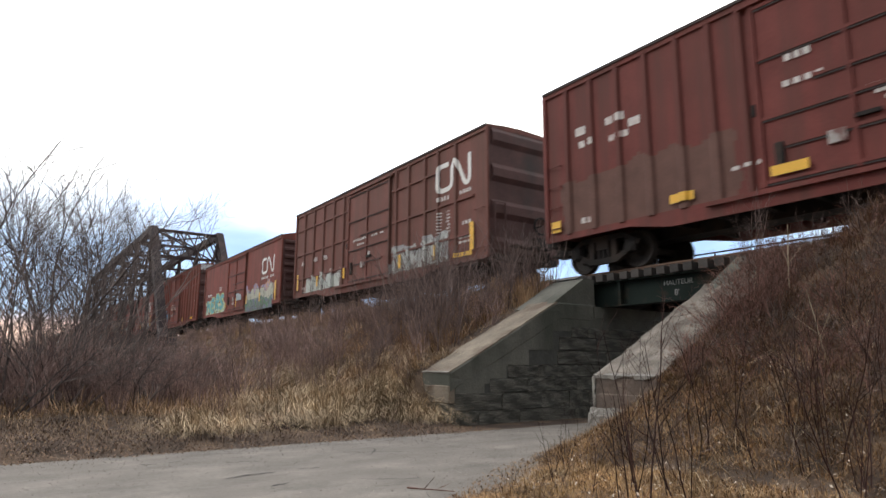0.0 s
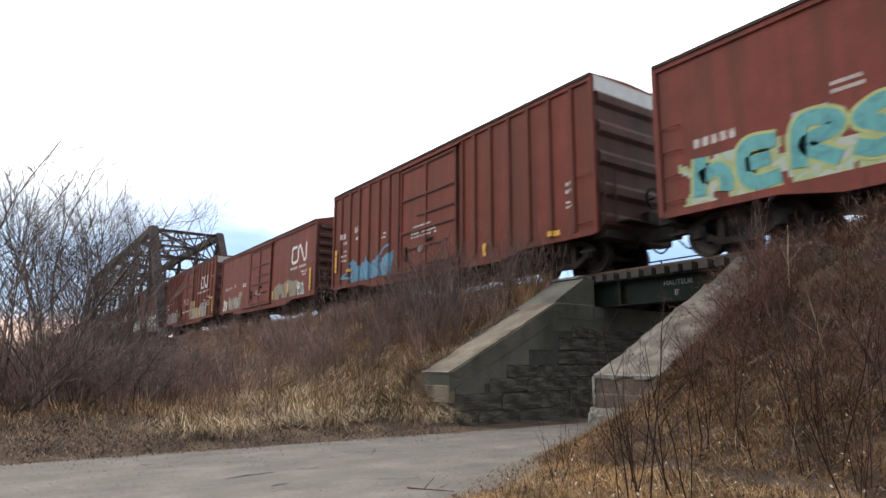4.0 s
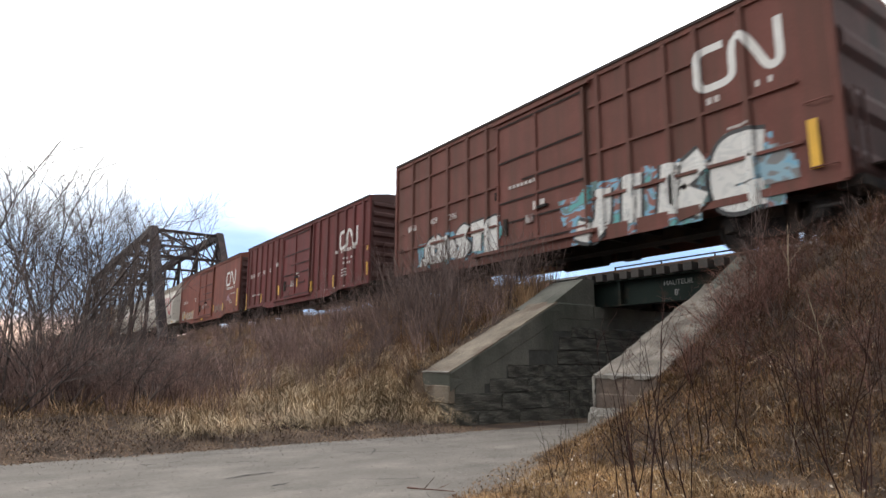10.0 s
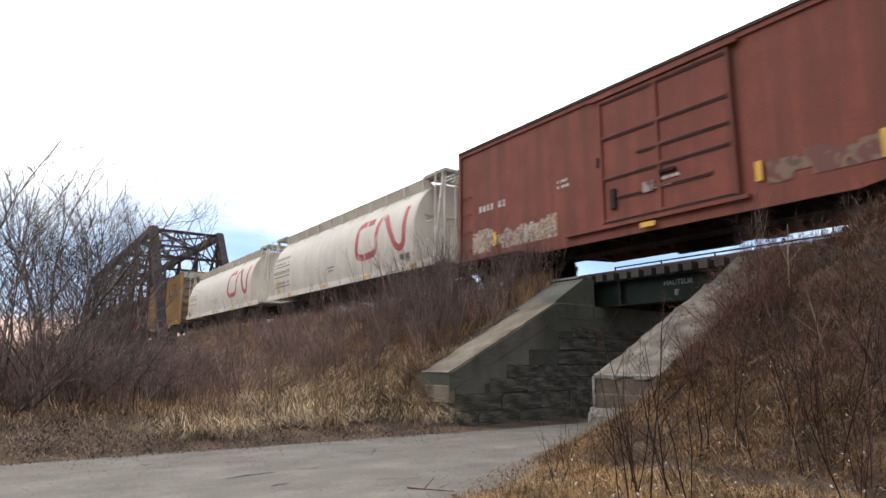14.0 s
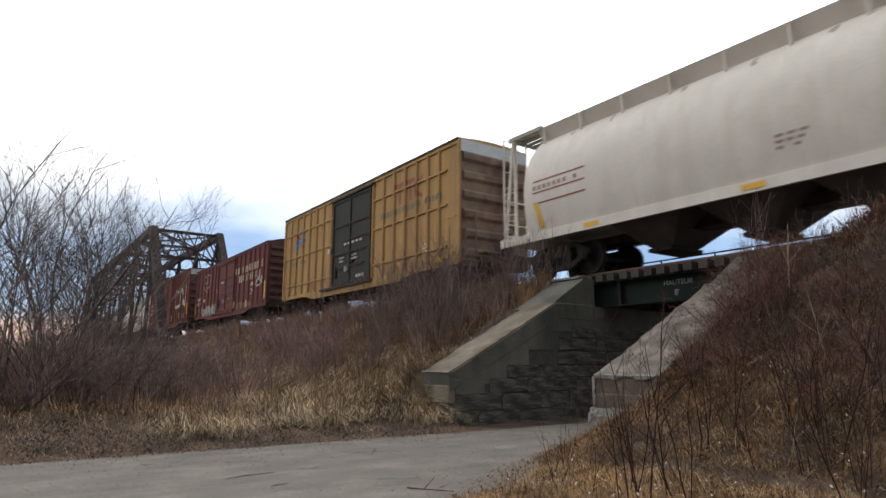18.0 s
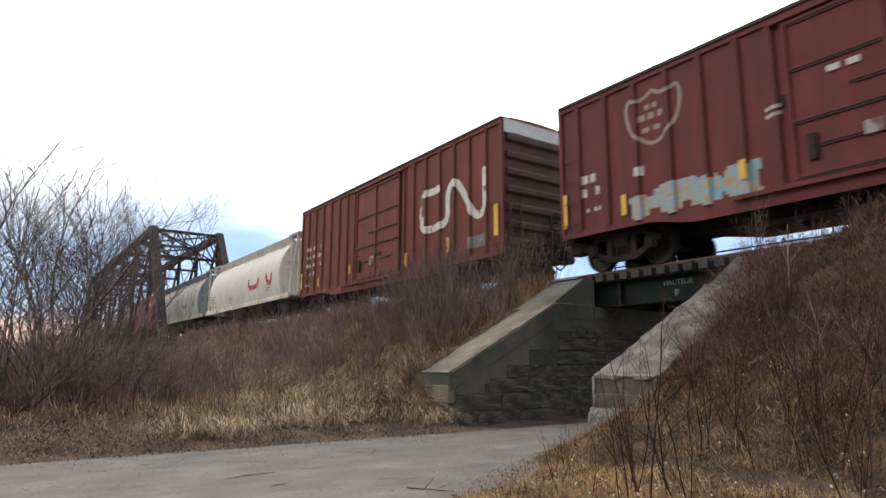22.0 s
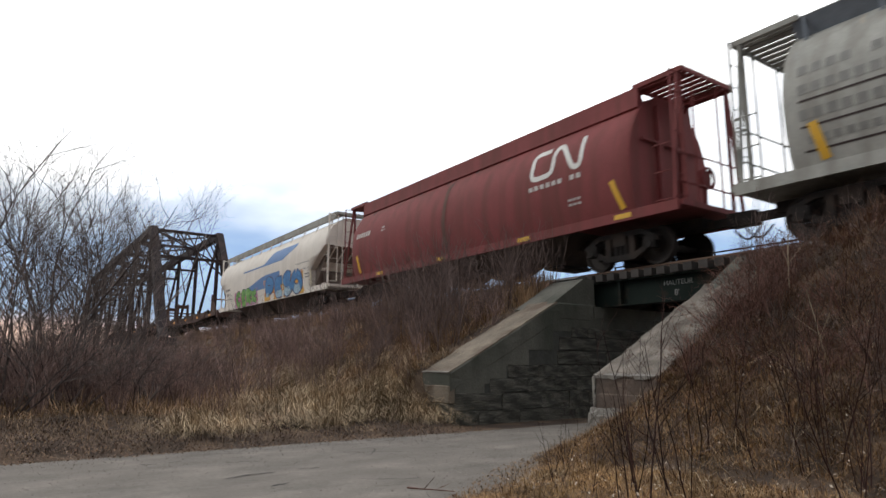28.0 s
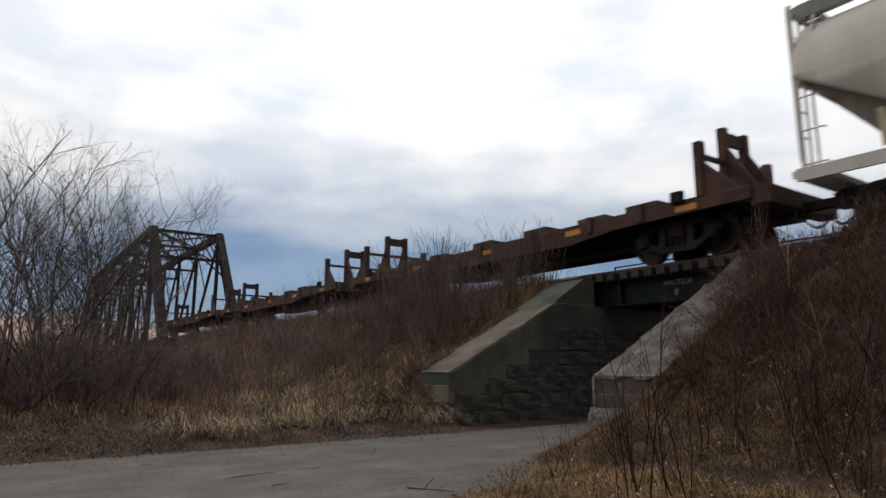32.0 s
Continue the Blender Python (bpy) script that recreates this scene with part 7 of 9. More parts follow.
def section(y):
    z0, w, zb, wt, zt = station(y)
    lo, hi = (w - 0.075, zb + 0.012), (wt, zt - 0.035)
    if hi[1] < lo[1] + 0.02:
        hi = (wt, lo[1] + 0.02)
    def g(u):
        return (lo[0] + (hi[0] - lo[0]) * u + 0.012 * math.sin(math.pi * u), lo[1] + (hi[1] - lo[1]) * u)
    hh = zb - z0
    return [(0, z0), (w * 0.75, z0), (w - .06, z0 + .03), (w - .015, z0 + min(.12, .25 * hh)), (w, z0 + .5 * hh), (w + .002, max(zb - .17, z0 + .66 * hh)), (w - .018, max(zb - .10, z0 + .8 * hh)), (w - .03, max(zb - .03, z0 + .92 * hh)), lo, g(0.10), g(0.5), g(0.90), hi,
            (wt - .10, max(hi[1], zt - .005)), (wt * .4, max(hi[1], zt) + .010), (0, max(hi[1], zt) + .014)]


def make_car():
    car = empty("sedan")
    tagged(car, "dark red four-door sedan with lit brake lights on the lane", "car")
    ys = sorted({round(v, 3) for v in list(np.linspace(-2.08, 2.27, 64)) + [q[0] for q in STATIONS] + [-2.28, -2.25, -2.21, -1.48, -1.30, -1.02, -0.98, -0.06, 0.0, 0.98, 1.20, -0.82, 0.52]})
    win = [(-1.30, -1.02), (-0.98, -0.06), (0.0, 0.98)]

    def open_side(y):
        return any(a <= y <= b for a, b in win)
    bm = bmesh.new()
    rings = {}
    for sg in (-1, 1):
        rings[sg] = [[bm.verts.new((sg * x, y, z)) for x, z in section(y)] for y in ys]
        for i in range(len(ys) - 1):
            ym = (ys[i] + ys[i + 1]) / 2
            for k in range(15):
                if k in (9, 10) and open_side(ym):
                    continue
                if k in (13, 14) and (-1.48 < ym < -0.82 or 0.52 < ym < 1.20):
                    continue
                a, b = rings[sg][i], rings[sg][i + 1]
                bm.faces.new((a[k], a[k + 1], b[k + 1], b[k]))
        for i in (0, -1):
            bm.faces.new(rings[sg][i])
    bmesh.ops.remove_doubles(bm, verts=bm.verts[:], dist=0.0008)
    bmesh.ops.recalc_face_normals(bm, faces=bm.faces[:])
    body = part("body", bm, M["car_paint"], car, smooth=True)
    body.data.set_sharp_from_angle(angle=radians(38))
    for f in body.data.polygons:
        if len(f.vertices) > 4:
            f.use_smooth = False
    # glass
    for a, b in win:
        for sg in (-1, 1):
            bm = bmesh.new()
            yy = [y for y in ys if a - 1e-6 <= y <= b + 1e-6]
            rows = [[bm.verts.new((sg * (x - 0.008), y, z)) for x, z in section(y)[9:12]] for y in yy]
            for p, q in zip(rows, rows[1:]):
                for k in range(2):
                    bm.faces.new((p[k], p[k + 1], q[k + 1], q[k]))
            bmesh.ops.recalc_face_normals(bm, faces=bm.faces[:])
            ob = part("side_window", bm, M["car_glass"], car, smooth=True)
            ob.visible_shadow = False
            # black trim under and over the glass
            bm = bmesh.new()
            for j, k in ((0, 9), (1, 11)):
                prev = None
                for y in yy:
                    x, z = section(y)[k]
                    cur = [bm.verts.new((sg * (x + 0.004), y, z - 0.014)), bm.verts.new((sg * (x + 0.002), y, z + 0.014))]
                    if prev:
                        bm.faces.new((prev[0], prev[1], cur[1], cur[0]))
                    prev = cur
            part("window_trim", bm, M["car_black"], car)
    for sg in (-1, 1):
        for ya, yb in ((-1.03, -0.97), (-0.07, 0.01)):
            bm = bmesh.new()
            rows = [[bm.verts.new((sg * (x + 0.005), y, z)) for x, z in section(y)[9:12]] for y in (ya, yb)]
            for k in range(2):
                bm.faces.new((rows[0][k], rows[0][k + 1], rows[1][k + 1], rows[1][k]))
            bmesh.ops.recalc_face_normals(bm, faces=bm.faces[:])
            part("pillar_trim", bm, M["car_black"], car, "black door pillar")
    for a, b, name in ((-1.48, -0.82, "rear_window"), (0.52, 1.20, "windscreen")):
        bm = bmesh.new()
        yy = [y for y in ys if a - 1e-6 <= y <= b + 1e-6]
        rows = []
        for y in yy:
            s = section(y)
            pts = [s[13], s[14], s[15], (-s[14][0], s[14][1]), (-s[13][0], s[13][1])]
            rows.append([bm.verts.new((x, y, z + 0.006)) for x, z in pts])
        for p, q in zip(rows, rows[1:]):
            for k in range(4):
                bm.faces.new((p[k], p[k + 1], q[k + 1], q[k]))
        bmesh.ops.recalc_face_normals(bm, faces=bm.faces[:])
        ob = part(name, bm, M["rear_glass"], car, smooth=True)
        ob.visible_shadow = False
    # cabin
    part("cabin_floor", one_box(-0.76, 0.76, -1.4, 1.2, 0.5, 0.62), M["seat_cloth"], car)
    part("parcel_shelf", one_box(-0.66, 0.66, -1.75, -1.25, 0.90, 0.97), M["seat_cloth"], car)
    part("dashboard", one_box(-0.68, 0.68, 0.75, 1.25, 0.62, 0.93, 0.04), M["car_black"], car)
    for x in (-0.36, 0.36):
        part("seat", one_box(x - 0.25, x + 0.25, -0.32, -0.16, 0.6, 1.08, 0.05), M["seat_cloth"], car)
        part("head_rest", one_box(x - 0.13, x + 0.13, -0.34, -0.22, 1.10, 1.27, 0.04), M["seat_cloth"], car)
    part("rear_seat", one_box(-0.62, 0.62, -1.22, -1.05, 0.6, 1.02, 0.05), M["seat_cloth"], car)
    # tail: lamps wrap round the corner
    for sg in (-1, 1):
        def wrap(name, ya, yb, za, zb, material, off, label=""):
            bm = bmesh.new()
            prev = None
            for y in np.linspace(ya, yb, 10):
                cur = []
                for z in np.linspace(za + (zb - za) * 0.75 * max(0.0, (y - ya) / (yb - ya)) ** 1.5, zb, 4):
                    s = section(y)
                    k = max(i for i in range(13) if s[i][1] <= z) if s[0][1] < z else 0
                    k = min(k, 12)
                    (x0, q0), (x1, q1) = s[k], s[k + 1]
                    u = (z - q0) / (q1 - q0) if q1 > q0 else 0
                    cur.append(bm.verts.new((sg * (x0 + (x1 - x0) * u + off), y - off * 0.8, z)))
                if prev:
                    for i in range(3):
                        bm.faces.new((prev[i], prev[i + 1], cur[i + 1], cur[i]))
                prev = cur
            bmesh.ops.recalc_face_normals(bm, faces=bm.faces[:])
            return part(name, bm, material, car, label, smooth=True)
        wrap("tail_light", -2.165, -1.70, 0.83, 0.945, M["tail_red"], 0.010, "red tail light")
        wrap("reverse_light", -2.165, -1.82, 0.765, 0.825, M["lamp_clear"], 0.009, "clear lamp under the tail light")
        bm = bmesh.new()
        prism(bm, [(sg * 0.36, 0.865), (sg * 0.74, 0.83), (sg * 0.74, 0.94), (sg * 0.36, 0.925)], "y", -2.195, -2.15)
        tl = part("tail_light", bm, M["tail_red"], car, "red tail light")
        bm = bmesh.new()
        bmesh.ops.create_uvsphere(bm, u_segments=12, v_segments=8, radius=0.034)
        for v in bm.verts:
            v.co.y *= 0.3
            v.co.x *= 2.6
        bl = part("brake_lamp", bm, M["brake_red"], tl, "glowing brake lamp")
        bl.location = (sg * 0.62, -2.197, 0.89)
        part("bumper_reflector", one_box(*sorted((sg * 0.48, sg * 0.66)), -2.288, -2.25, 0.42, 0.45), M["dim_red"], car, "red bumper reflector")
        part("head_light", one_box(*sorted((sg * 0.48, sg * 0.74)), 1.98, 2.12, 0.62, 0.72, 0.03), M["lamp_clear"], car)
        bm = one_box(*sorted((sg * 0.90, sg * 1.05)), 0.80, 0.93, 0.96, 1.08, 0.035)
        mr = part("door_mirror", bm, M["car_paint"], car)
        part("mirror_arm", one_box(*sorted((sg * 0.80, sg * 0.91)), 0.84, 0.90, 0.955, 0.99), M["car_black"], mr)
        for y in (-0.85, 0.15):
            part("door_handle", one_box(*sorted((sg * 0.872, sg * 0.895)), y, y + 0.20, 0.775, 0.80, 0.008), M["car_black"], car)
        for y in (-0.03, -0.98, 1.05):
            bm = bmesh.new()
            prev = None
            for k in range(3, 9):
                x, z = section(y)[k]
                cur = [bm.verts.new((sg * (x + 0.003), y - 0.005, z)), bm.verts.new((sg * (x + 0.003), y + 0.005, z))]
                if prev:
                    bm.faces.new((prev[0], prev[1], cur[1], cur[0]))
                prev = cur
            part("door_seam", bm, M["car_black"], car)
        part("sill_trim", one_box(*sorted((sg * 0.78, sg * 0.850)), -1.0, 1.0, 0.18, 0.25), M["car_black"], car)
        part("mud_flap", one_box(*sorted((sg * 0.70, sg * 0.87)), -1.73, -1.715, 0.12, 0.36), M["car_black"], car)
    bm = bmesh.new()
    prism(bm, [(-0.62, -2.19), (-0.3, -2.20), (0.3, -2.20), (0.62, -2.20), (0.62, -2.15), (-0.62, -2.15)], "z", 0.935, 0.972)
    part("chrome_strip", bm, M["chrome"], car, "chrome strip across the boot lid")
    bm = bmesh.new()
    prism(bm, [(-0.62, -2.02), (-0.5, -2.13), (0, -2.175), (0.5, -2.13), (0.62, -2.02), (0.5, -2.0), (0, -2.03), (-0.5, -2.0)], "z", 1.078, 1.104)
    part("spoiler_lip", bm, M["car_paint"], car)
    part("boot_panel", one_box(-0.34, 0.34, -2.186, -2.15, 0.71, 0.935, 0.01), M["car_paint"], car)
    np_ = part("number_plate", one_box(-0.15, 0.15, -2.202, -2.189, 0.735, 0.885, 0.004), M["plate_white"], car, "white number plate with plain bars")
    for i in range(6):
        part("plate_bar", one_box(-0.12 + 0.042 * i, -0.12 + 0.042 * i + 0.028, -2.2045, -2.2025, 0.78, 0.835), M["plate_ink"], np_)
    part("boot_badge", one_box(-0.05, 0.05, -2.185, -2.15, 0.985, 1.035, 0.012), M["chrome"], car)
    bm = bmesh.new()
    prism(bm, [(-0.70, -2.05), (-0.55, -2.262), (0.55, -2.262), (0.70, -2.05)], "z", 0.262, 0.30)
    part("bumper_valance", bm, M["car_black"], car)
    # wheel arches and wheels
    wheels = []
    for sg in (-1, 1):
        for y in (-1.335, 1.335):
            bm = bmesh.new()
            lathe(bm, [(0.0, sg * 0.60), (0.352, sg * 0.60), (0.352, sg * 0.878), (0.34, sg * 0.882), (0.0, sg * 0.87)][1:] + [(0.05, sg * 0.62)], "x", 28, (0, y, 0.33))
            part("wheel_arch", bm, M["car_black"], car)
            bm = bmesh.new()
            arc = [math.pi * (i / 20 * 1.12 - 0.06) for i in range(21)]
            tube_path(bm, [(sg * 0.876, y + 0.360 * math.cos(a), 0.33 + 0.358 * math.sin(a)) for a in arc], 0.011, 6)
            part("arch_lip", bm, M["car_paint"], car)
            w = new("wheel")
            w.parent = car
            w.location = (sg * 0.80, y, 0.315)
            bm = bmesh.new()
            lathe(bm, [(0.205, sg * 0.09), (0.225, sg * 0.105), (0.285, sg * 0.108), (0.312, sg * 0.085), (0.315, 0), (0.312, sg * -0.085), (0.285, sg * -0.105), (0.205, sg * -0.10)], "x", 32)
            part("tyre", bm, M["rubber"], w, smooth=True)
            bm = bmesh.new()
            lathe(bm, [(0.03, sg * 0.055), (0.09, sg * 0.06), (0.12, sg * 0.035), (0.17, sg * 0.045), (0.205, sg * 0.095), (0.205, sg * -0.09), (0.03, sg * -0.02)], "x", 24)
            part("rim", bm, M["rim_steel"], w, smooth=True)
            for k in range(8):
                a = k * math.tau / 8
                bm = bmesh.new()
                rod(bm, (sg * 0.04, 0.145 * math.cos(a), 0.145 * math.sin(a)), (sg * 0.052, 0.145 * math.cos(a), 0.145 * math.sin(a)), 0.022, 8)
                part("rim_hole", bm, M["rubber"], w)
            for k in range(5):
                a = k * math.tau / 5
                bm = bmesh.new()
                rod(bm, (sg * 0.05, 0.055 * math.cos(a), 0.055 * math.sin(a)), (sg * 0.078, 0.055 * math.cos(a), 0.055 * math.sin(a)), 0.011, 6)
                part("wheel_nut", bm, M["wheel_steel"], w)
            wheels.append(w)
    return car, wheels


CAR, CAR_WHEELS = make_car()

# ---- plants ----
M["brush"] = island_mat("brush", (0.110, 0.072, 0.066), (0.44, 0.31, 0.275))
M["bark"] = island_mat("bark", (0.085, 0.070, 0.066), (0.215, 0.178, 0.165))
M["sapling"] = island_mat("sapling", (0.10, 0.072, 0.066), (0.24, 0.175, 0.158))
M["red_stem"] = island_mat("red_stem", (0.034, 0.016, 0.014), (0.285, 0.155, 0.122))
M["grey_stem"] = island_mat("grey_stem", (0.043, 0.029, 0.025), (0.306, 0.234, 0.200))
M["turf"] = island_mat("turf", (0.100, 0.054, 0.025), (0.520, 0.330, 0.152))
M["pale_leaf"] = island_mat("pale_leaf", (0.22, 0.165, 0.125), (0.72, 0.62, 0.50))
M["dark_stem"] = island_mat("dark_stem", (0.016, 0.008, 0.007), (0.060, 0.026, 0.021))
M["pale_stalk"] = island_mat("pale_stalk", (0.30, 0.24, 0.16), (0.45, 0.37, 0.26))
M["dry_grass"] = island_mat("dry_grass", (0.125, 0.082, 0.052), (0.50, 0.355, 0.225))
M["brown_grass"] = island_mat("brown_grass", (0.064, 0.033, 0.018), (0.350, 0.212, 0.100))
M["rust_grass"] = island_mat("rust_grass", (0.042, 0.021, 0.015), (0.290, 0.168, 0.096))
M["grey_tangle"] = island_mat("grey_tangle", (0.075, 0.052, 0.042), (0.28, 0.205, 0.155))
M["straw"] = island_mat("straw", (0.243, 0.176, 0.108), (0.630, 0.491, 0.324))
M["slope_grass"] = island_mat("slope_grass", (0.165, 0.098, 0.058), (0.52, 0.345, 0.200))
M["grit"] = island_mat("grit", (0.110, 0.098, 0.086), (0.30, 0.268, 0.236))
M["orange_grass"] = island_mat("orange_grass", (0.15, 0.080, 0.040), (0.48, 0.300, 0.155))
M["litter"] = island_mat("litter", (0.085, 0.052, 0.036), (0.27, 0.18, 0.12))


class Twigs:
    """Collects thin tapered tubes as raw vertices and faces."""

    def __init__(self):
        self.v, self.f = [], []

    def tube(self, pts, r0, r1, n=3):
        base, k = len(self.v), len(pts)
        for i, p in enumerate(pts):
            d = (pts[min(i + 1, k - 1)] - pts[max(i - 1, 0)]).normalized()
            a = d.orthogonal().normalized()
            b = d.cross(a)
            r = r0 + (r1 - r0) * i / (k - 1)
            for j in range(n):
                t = j * math.tau / n
                self.v.append(tuple(p + (a * math.cos(t) + b * math.sin(t)) * r))
        for i in range(k - 1):
            for j in range(n):
                q = base + i * n
                self.f.append((q + j, q + (j + 1) % n, q + n + (j + 1) % n, q + n + j))

    def mesh(self, name, material):
        me = bpy.data.meshes.new(name)
        me.from_pydata(self.v, [], self.f)
        me.materials.append(material)
        return me


def grow(tw, rng, p, d, length, r, segs, wander, up, split, depth, thin=0.55, sides=3, reach=1.0):
    """One stem that bends as it rises and puts out side shoots."""
    pts = [p.copy()]
    d = d.normalized()
    step = length / segs
    for i in range(segs):
        d = (d + Vector((rng.gauss(0, wander), rng.gauss(0, wander), rng.gauss(0, wander) + up))).normalized()
        p = p + d * step
        pts.append(p.copy())
    (tw[0] if depth < 2 else tw[1]).tube(pts, r, r * 0.18, sides if depth < 2 else 3) if isinstance(tw, tuple) else tw.tube(pts, r, r * 0.35, 3)
    if depth >= len(split):
        return
    n = split[depth]
    n = n if isinstance(n, int) else rng.randint(*n)
    for i in range(n):
        u = rng.uniform(0.22 if not isinstance(tw, tuple) else 0.34, 0.97)
        k = min(int(u * segs), segs - 1)
        q = pts[k].lerp(pts[k + 1], u * segs - k)
        ax = (pts[k + 1] - pts[k]).normalized()
        side = Vector((rng.gauss(0, 1), rng.gauss(0, 1), rng.gauss(0, 0.6)))
        side = (side - ax * side.dot(ax)).normalized()
        nd = ax * rng.uniform(0.55, 1.0) + side * (rng.uniform(0.55, 0.95) if isinstance(tw, tuple) else rng.uniform(0.45, 0.8)) * reach
        grow(tw, rng, q, nd, length * (1 - 0.55 * u) * rng.uniform(0.35, 0.62) * reach, r * thin * (1 - 0.5 * u), max(2, segs - 1), wander, up, split, depth + 1, thin, sides, reach)


def shrub_mesh(name, seed, material, stems, height, spread, r, split, wander=0.10, up=0.04, segs=5):
    rng = random.Random(seed)
    tw = Twigs()
    for i in range(stems):
        a, q = rng.uniform(0, math.tau), rng.uniform(0, 1) ** 0.5
        foot = min(spread * 0.5, 0.10) * q
        p = Vector((math.cos(a) * foot, math.sin(a) * foot, -0.05))
        d = Vector((math.cos(a) * q * spread * 0.5, math.sin(a) * q * spread * 0.5, 1.0)) + Vector((rng.gauss(0, 0.12), rng.gauss(0, 0.12), 0))
        grow(tw, rng, p, d, height * rng.uniform(0.55, 1.0), r * rng.uniform(0.7, 1.2), segs, wander, up, split, 0)
    return tw.mesh(name, material), tw


def place(name, mesh, x, y, rz, s, label, category, group, tilt=0.0, rng=None):
    ob = new(name, mesh)
    tx, ty = (rng.gauss(0, tilt), rng.gauss(0, tilt)) if rng else (0, 0)
    ob.matrix_world = Matrix.LocRotScale((x, y, ground_z(x, y) - 0.03), Euler((tx, ty, rz)), (s, s, s * (rng.uniform(0.9, 1.1) if rng else 1)))
    tagged(ob, label, category, group)
    return ob


def scatter(name, kinds, spots, material, label, category, rng, lean=0.0):
    """Joins many transformed copies of a few raw shapes into one mesh."""
    V, F, base = [], [], 0
    arrays = [(np.array(t.v), np.array(t.f)) for t in kinds]
    for x, y, s in spots:
        v, f = arrays[rng.randrange(len(arrays))]
        a = rng.uniform(0, math.tau)
        c, sn = math.cos(a) * s, math.sin(a) * s
        w = np.empty_like(v)
        w[:, 0] = v[:, 0] * c - v[:, 1] * sn + x + v[:, 2] * rng.gauss(0, lean)
        w[:, 1] = v[:, 0] * sn + v[:, 1] * c + y + v[:, 2] * rng.gauss(0, lean)
        w[:, 2] = v[:, 2] * s * rng.uniform(0.8, 1.15) + ground_z(x, y) - 0.03
        V.append(w)
        F.append(f + base)
        base += len(v)
    me = bpy.data.meshes.new(name)
    V, F = np.concatenate(V), np.concatenate(F)
    me.vertices.add(len(V))
    me.vertices.foreach_set("co", V.ravel())
    me.loops.add(F.size)
    me.loops.foreach_set("vertex_index", F.ravel())
    me.polygons.add(len(F))
    me.polygons.foreach_set("loop_start", np.arange(0, F.size, F.shape[1]))
    me.update(calc_edges=True)
    me.validate()
    me.materials.append(material)
    ob = new(name, me)
    tagged(ob, label, category, kind="stuff")
    return ob


def tufts(rng, n, spot, blades, reach, h, w, flop, lie=-1.57, swing=1.0):
    """Tussocks: blades that spring from one foot and droop down the slope."""
    out = []
    for i in range(n):
        cx, cy = spot()
        k, size, lay = rng.randint(*blades), rng.uniform(0.6, 1.2), lie + rng.gauss(0, 0.4) + 2.2 * noise.noise((cx * 0.9, cy * 0.9, 3.3))
        for b in range(k):
            q, a = reach * size * rng.random() ** 0.7, rng.uniform(0, math.tau)
            out.append((cx + q * math.cos(a), cy + q * math.sin(a), rng.uniform(*h) * size, rng.uniform(*w), rng.uniform(*flop), lay + rng.gauss(0, swing)))
    return out


def grass(name, spots, material, label, seed):
    """Bent blades: each a strip of two quads. spots: x, y, height, width, flop and, if given, the lie."""
    rs = np.random.RandomState(seed)
    S = np.array(spots)
    n = len(S)
    x, y, h, w, fl = S.T[:5]
    z = np.array([ground_z(a, b) for a, b in zip(x, y)]) - 0.02
    a = S.T[5] if S.shape[1] > 5 else rs.uniform(0, math.tau, n)
    lean = fl * rs.uniform(0.3, 1.1, n)
    dx, dy = np.cos(a), np.sin(a)
    sx, sy = -dy * w / 2, dx * w / 2
    V = np.empty((n, 6, 3))
    for k, (t, rise, wide) in enumerate(((0.0, 0.0, 1.0), (0.55, 0.62, 0.85), (1.0, 0.78, 0.25))):
        out = lean * h * t ** 1.3
        up = h * rise * (1 - 0.60 * np.minimum(lean, 1.5) * t) + (h * 0.22 * t if k == 2 else 0) * (1 - np.minimum(lean, 1.4))
        for s in (0, 1):
            q = (1 if s else -1) * wide
            V[:, 2 * k + s, 0] = x + dx * out + sx * q
            V[:, 2 * k + s, 1] = y + dy * out + sy * q
            V[:, 2 * k + s, 2] = z + np.maximum(up, 0.02 * t)
    base = (np.arange(n) * 6)[:, None]
    F = np.concatenate([base + np.array([[0, 1, 3, 2]]), base + np.array([[2, 3, 5, 4]])], axis=1).reshape(-1, 4)
    me = bpy.data.meshes.new(name)
    me.vertices.add(n * 6)
    me.vertices.foreach_set("co", V.ravel())
    me.loops.add(F.size)
    me.loops.foreach_set("vertex_index", F.ravel().astype(np.int32))
    me.polygons.add(len(F))
    me.polygons.foreach_set("loop_start", np.arange(0, F.size, 4, dtype=np.int32))
    me.update(calc_edges=True)
    me.materials.append(material)
    ob = new(name, me)
    tagged(ob, label, "grass", kind="stuff")


def lane_edge(y):
    """The lane's edge under the near bank."""
    return max(-6.62, -4.85 - 0.73 * (y - 3.59) if y < 5.03 else -5.90 - 0.45 * (y - 5.03))


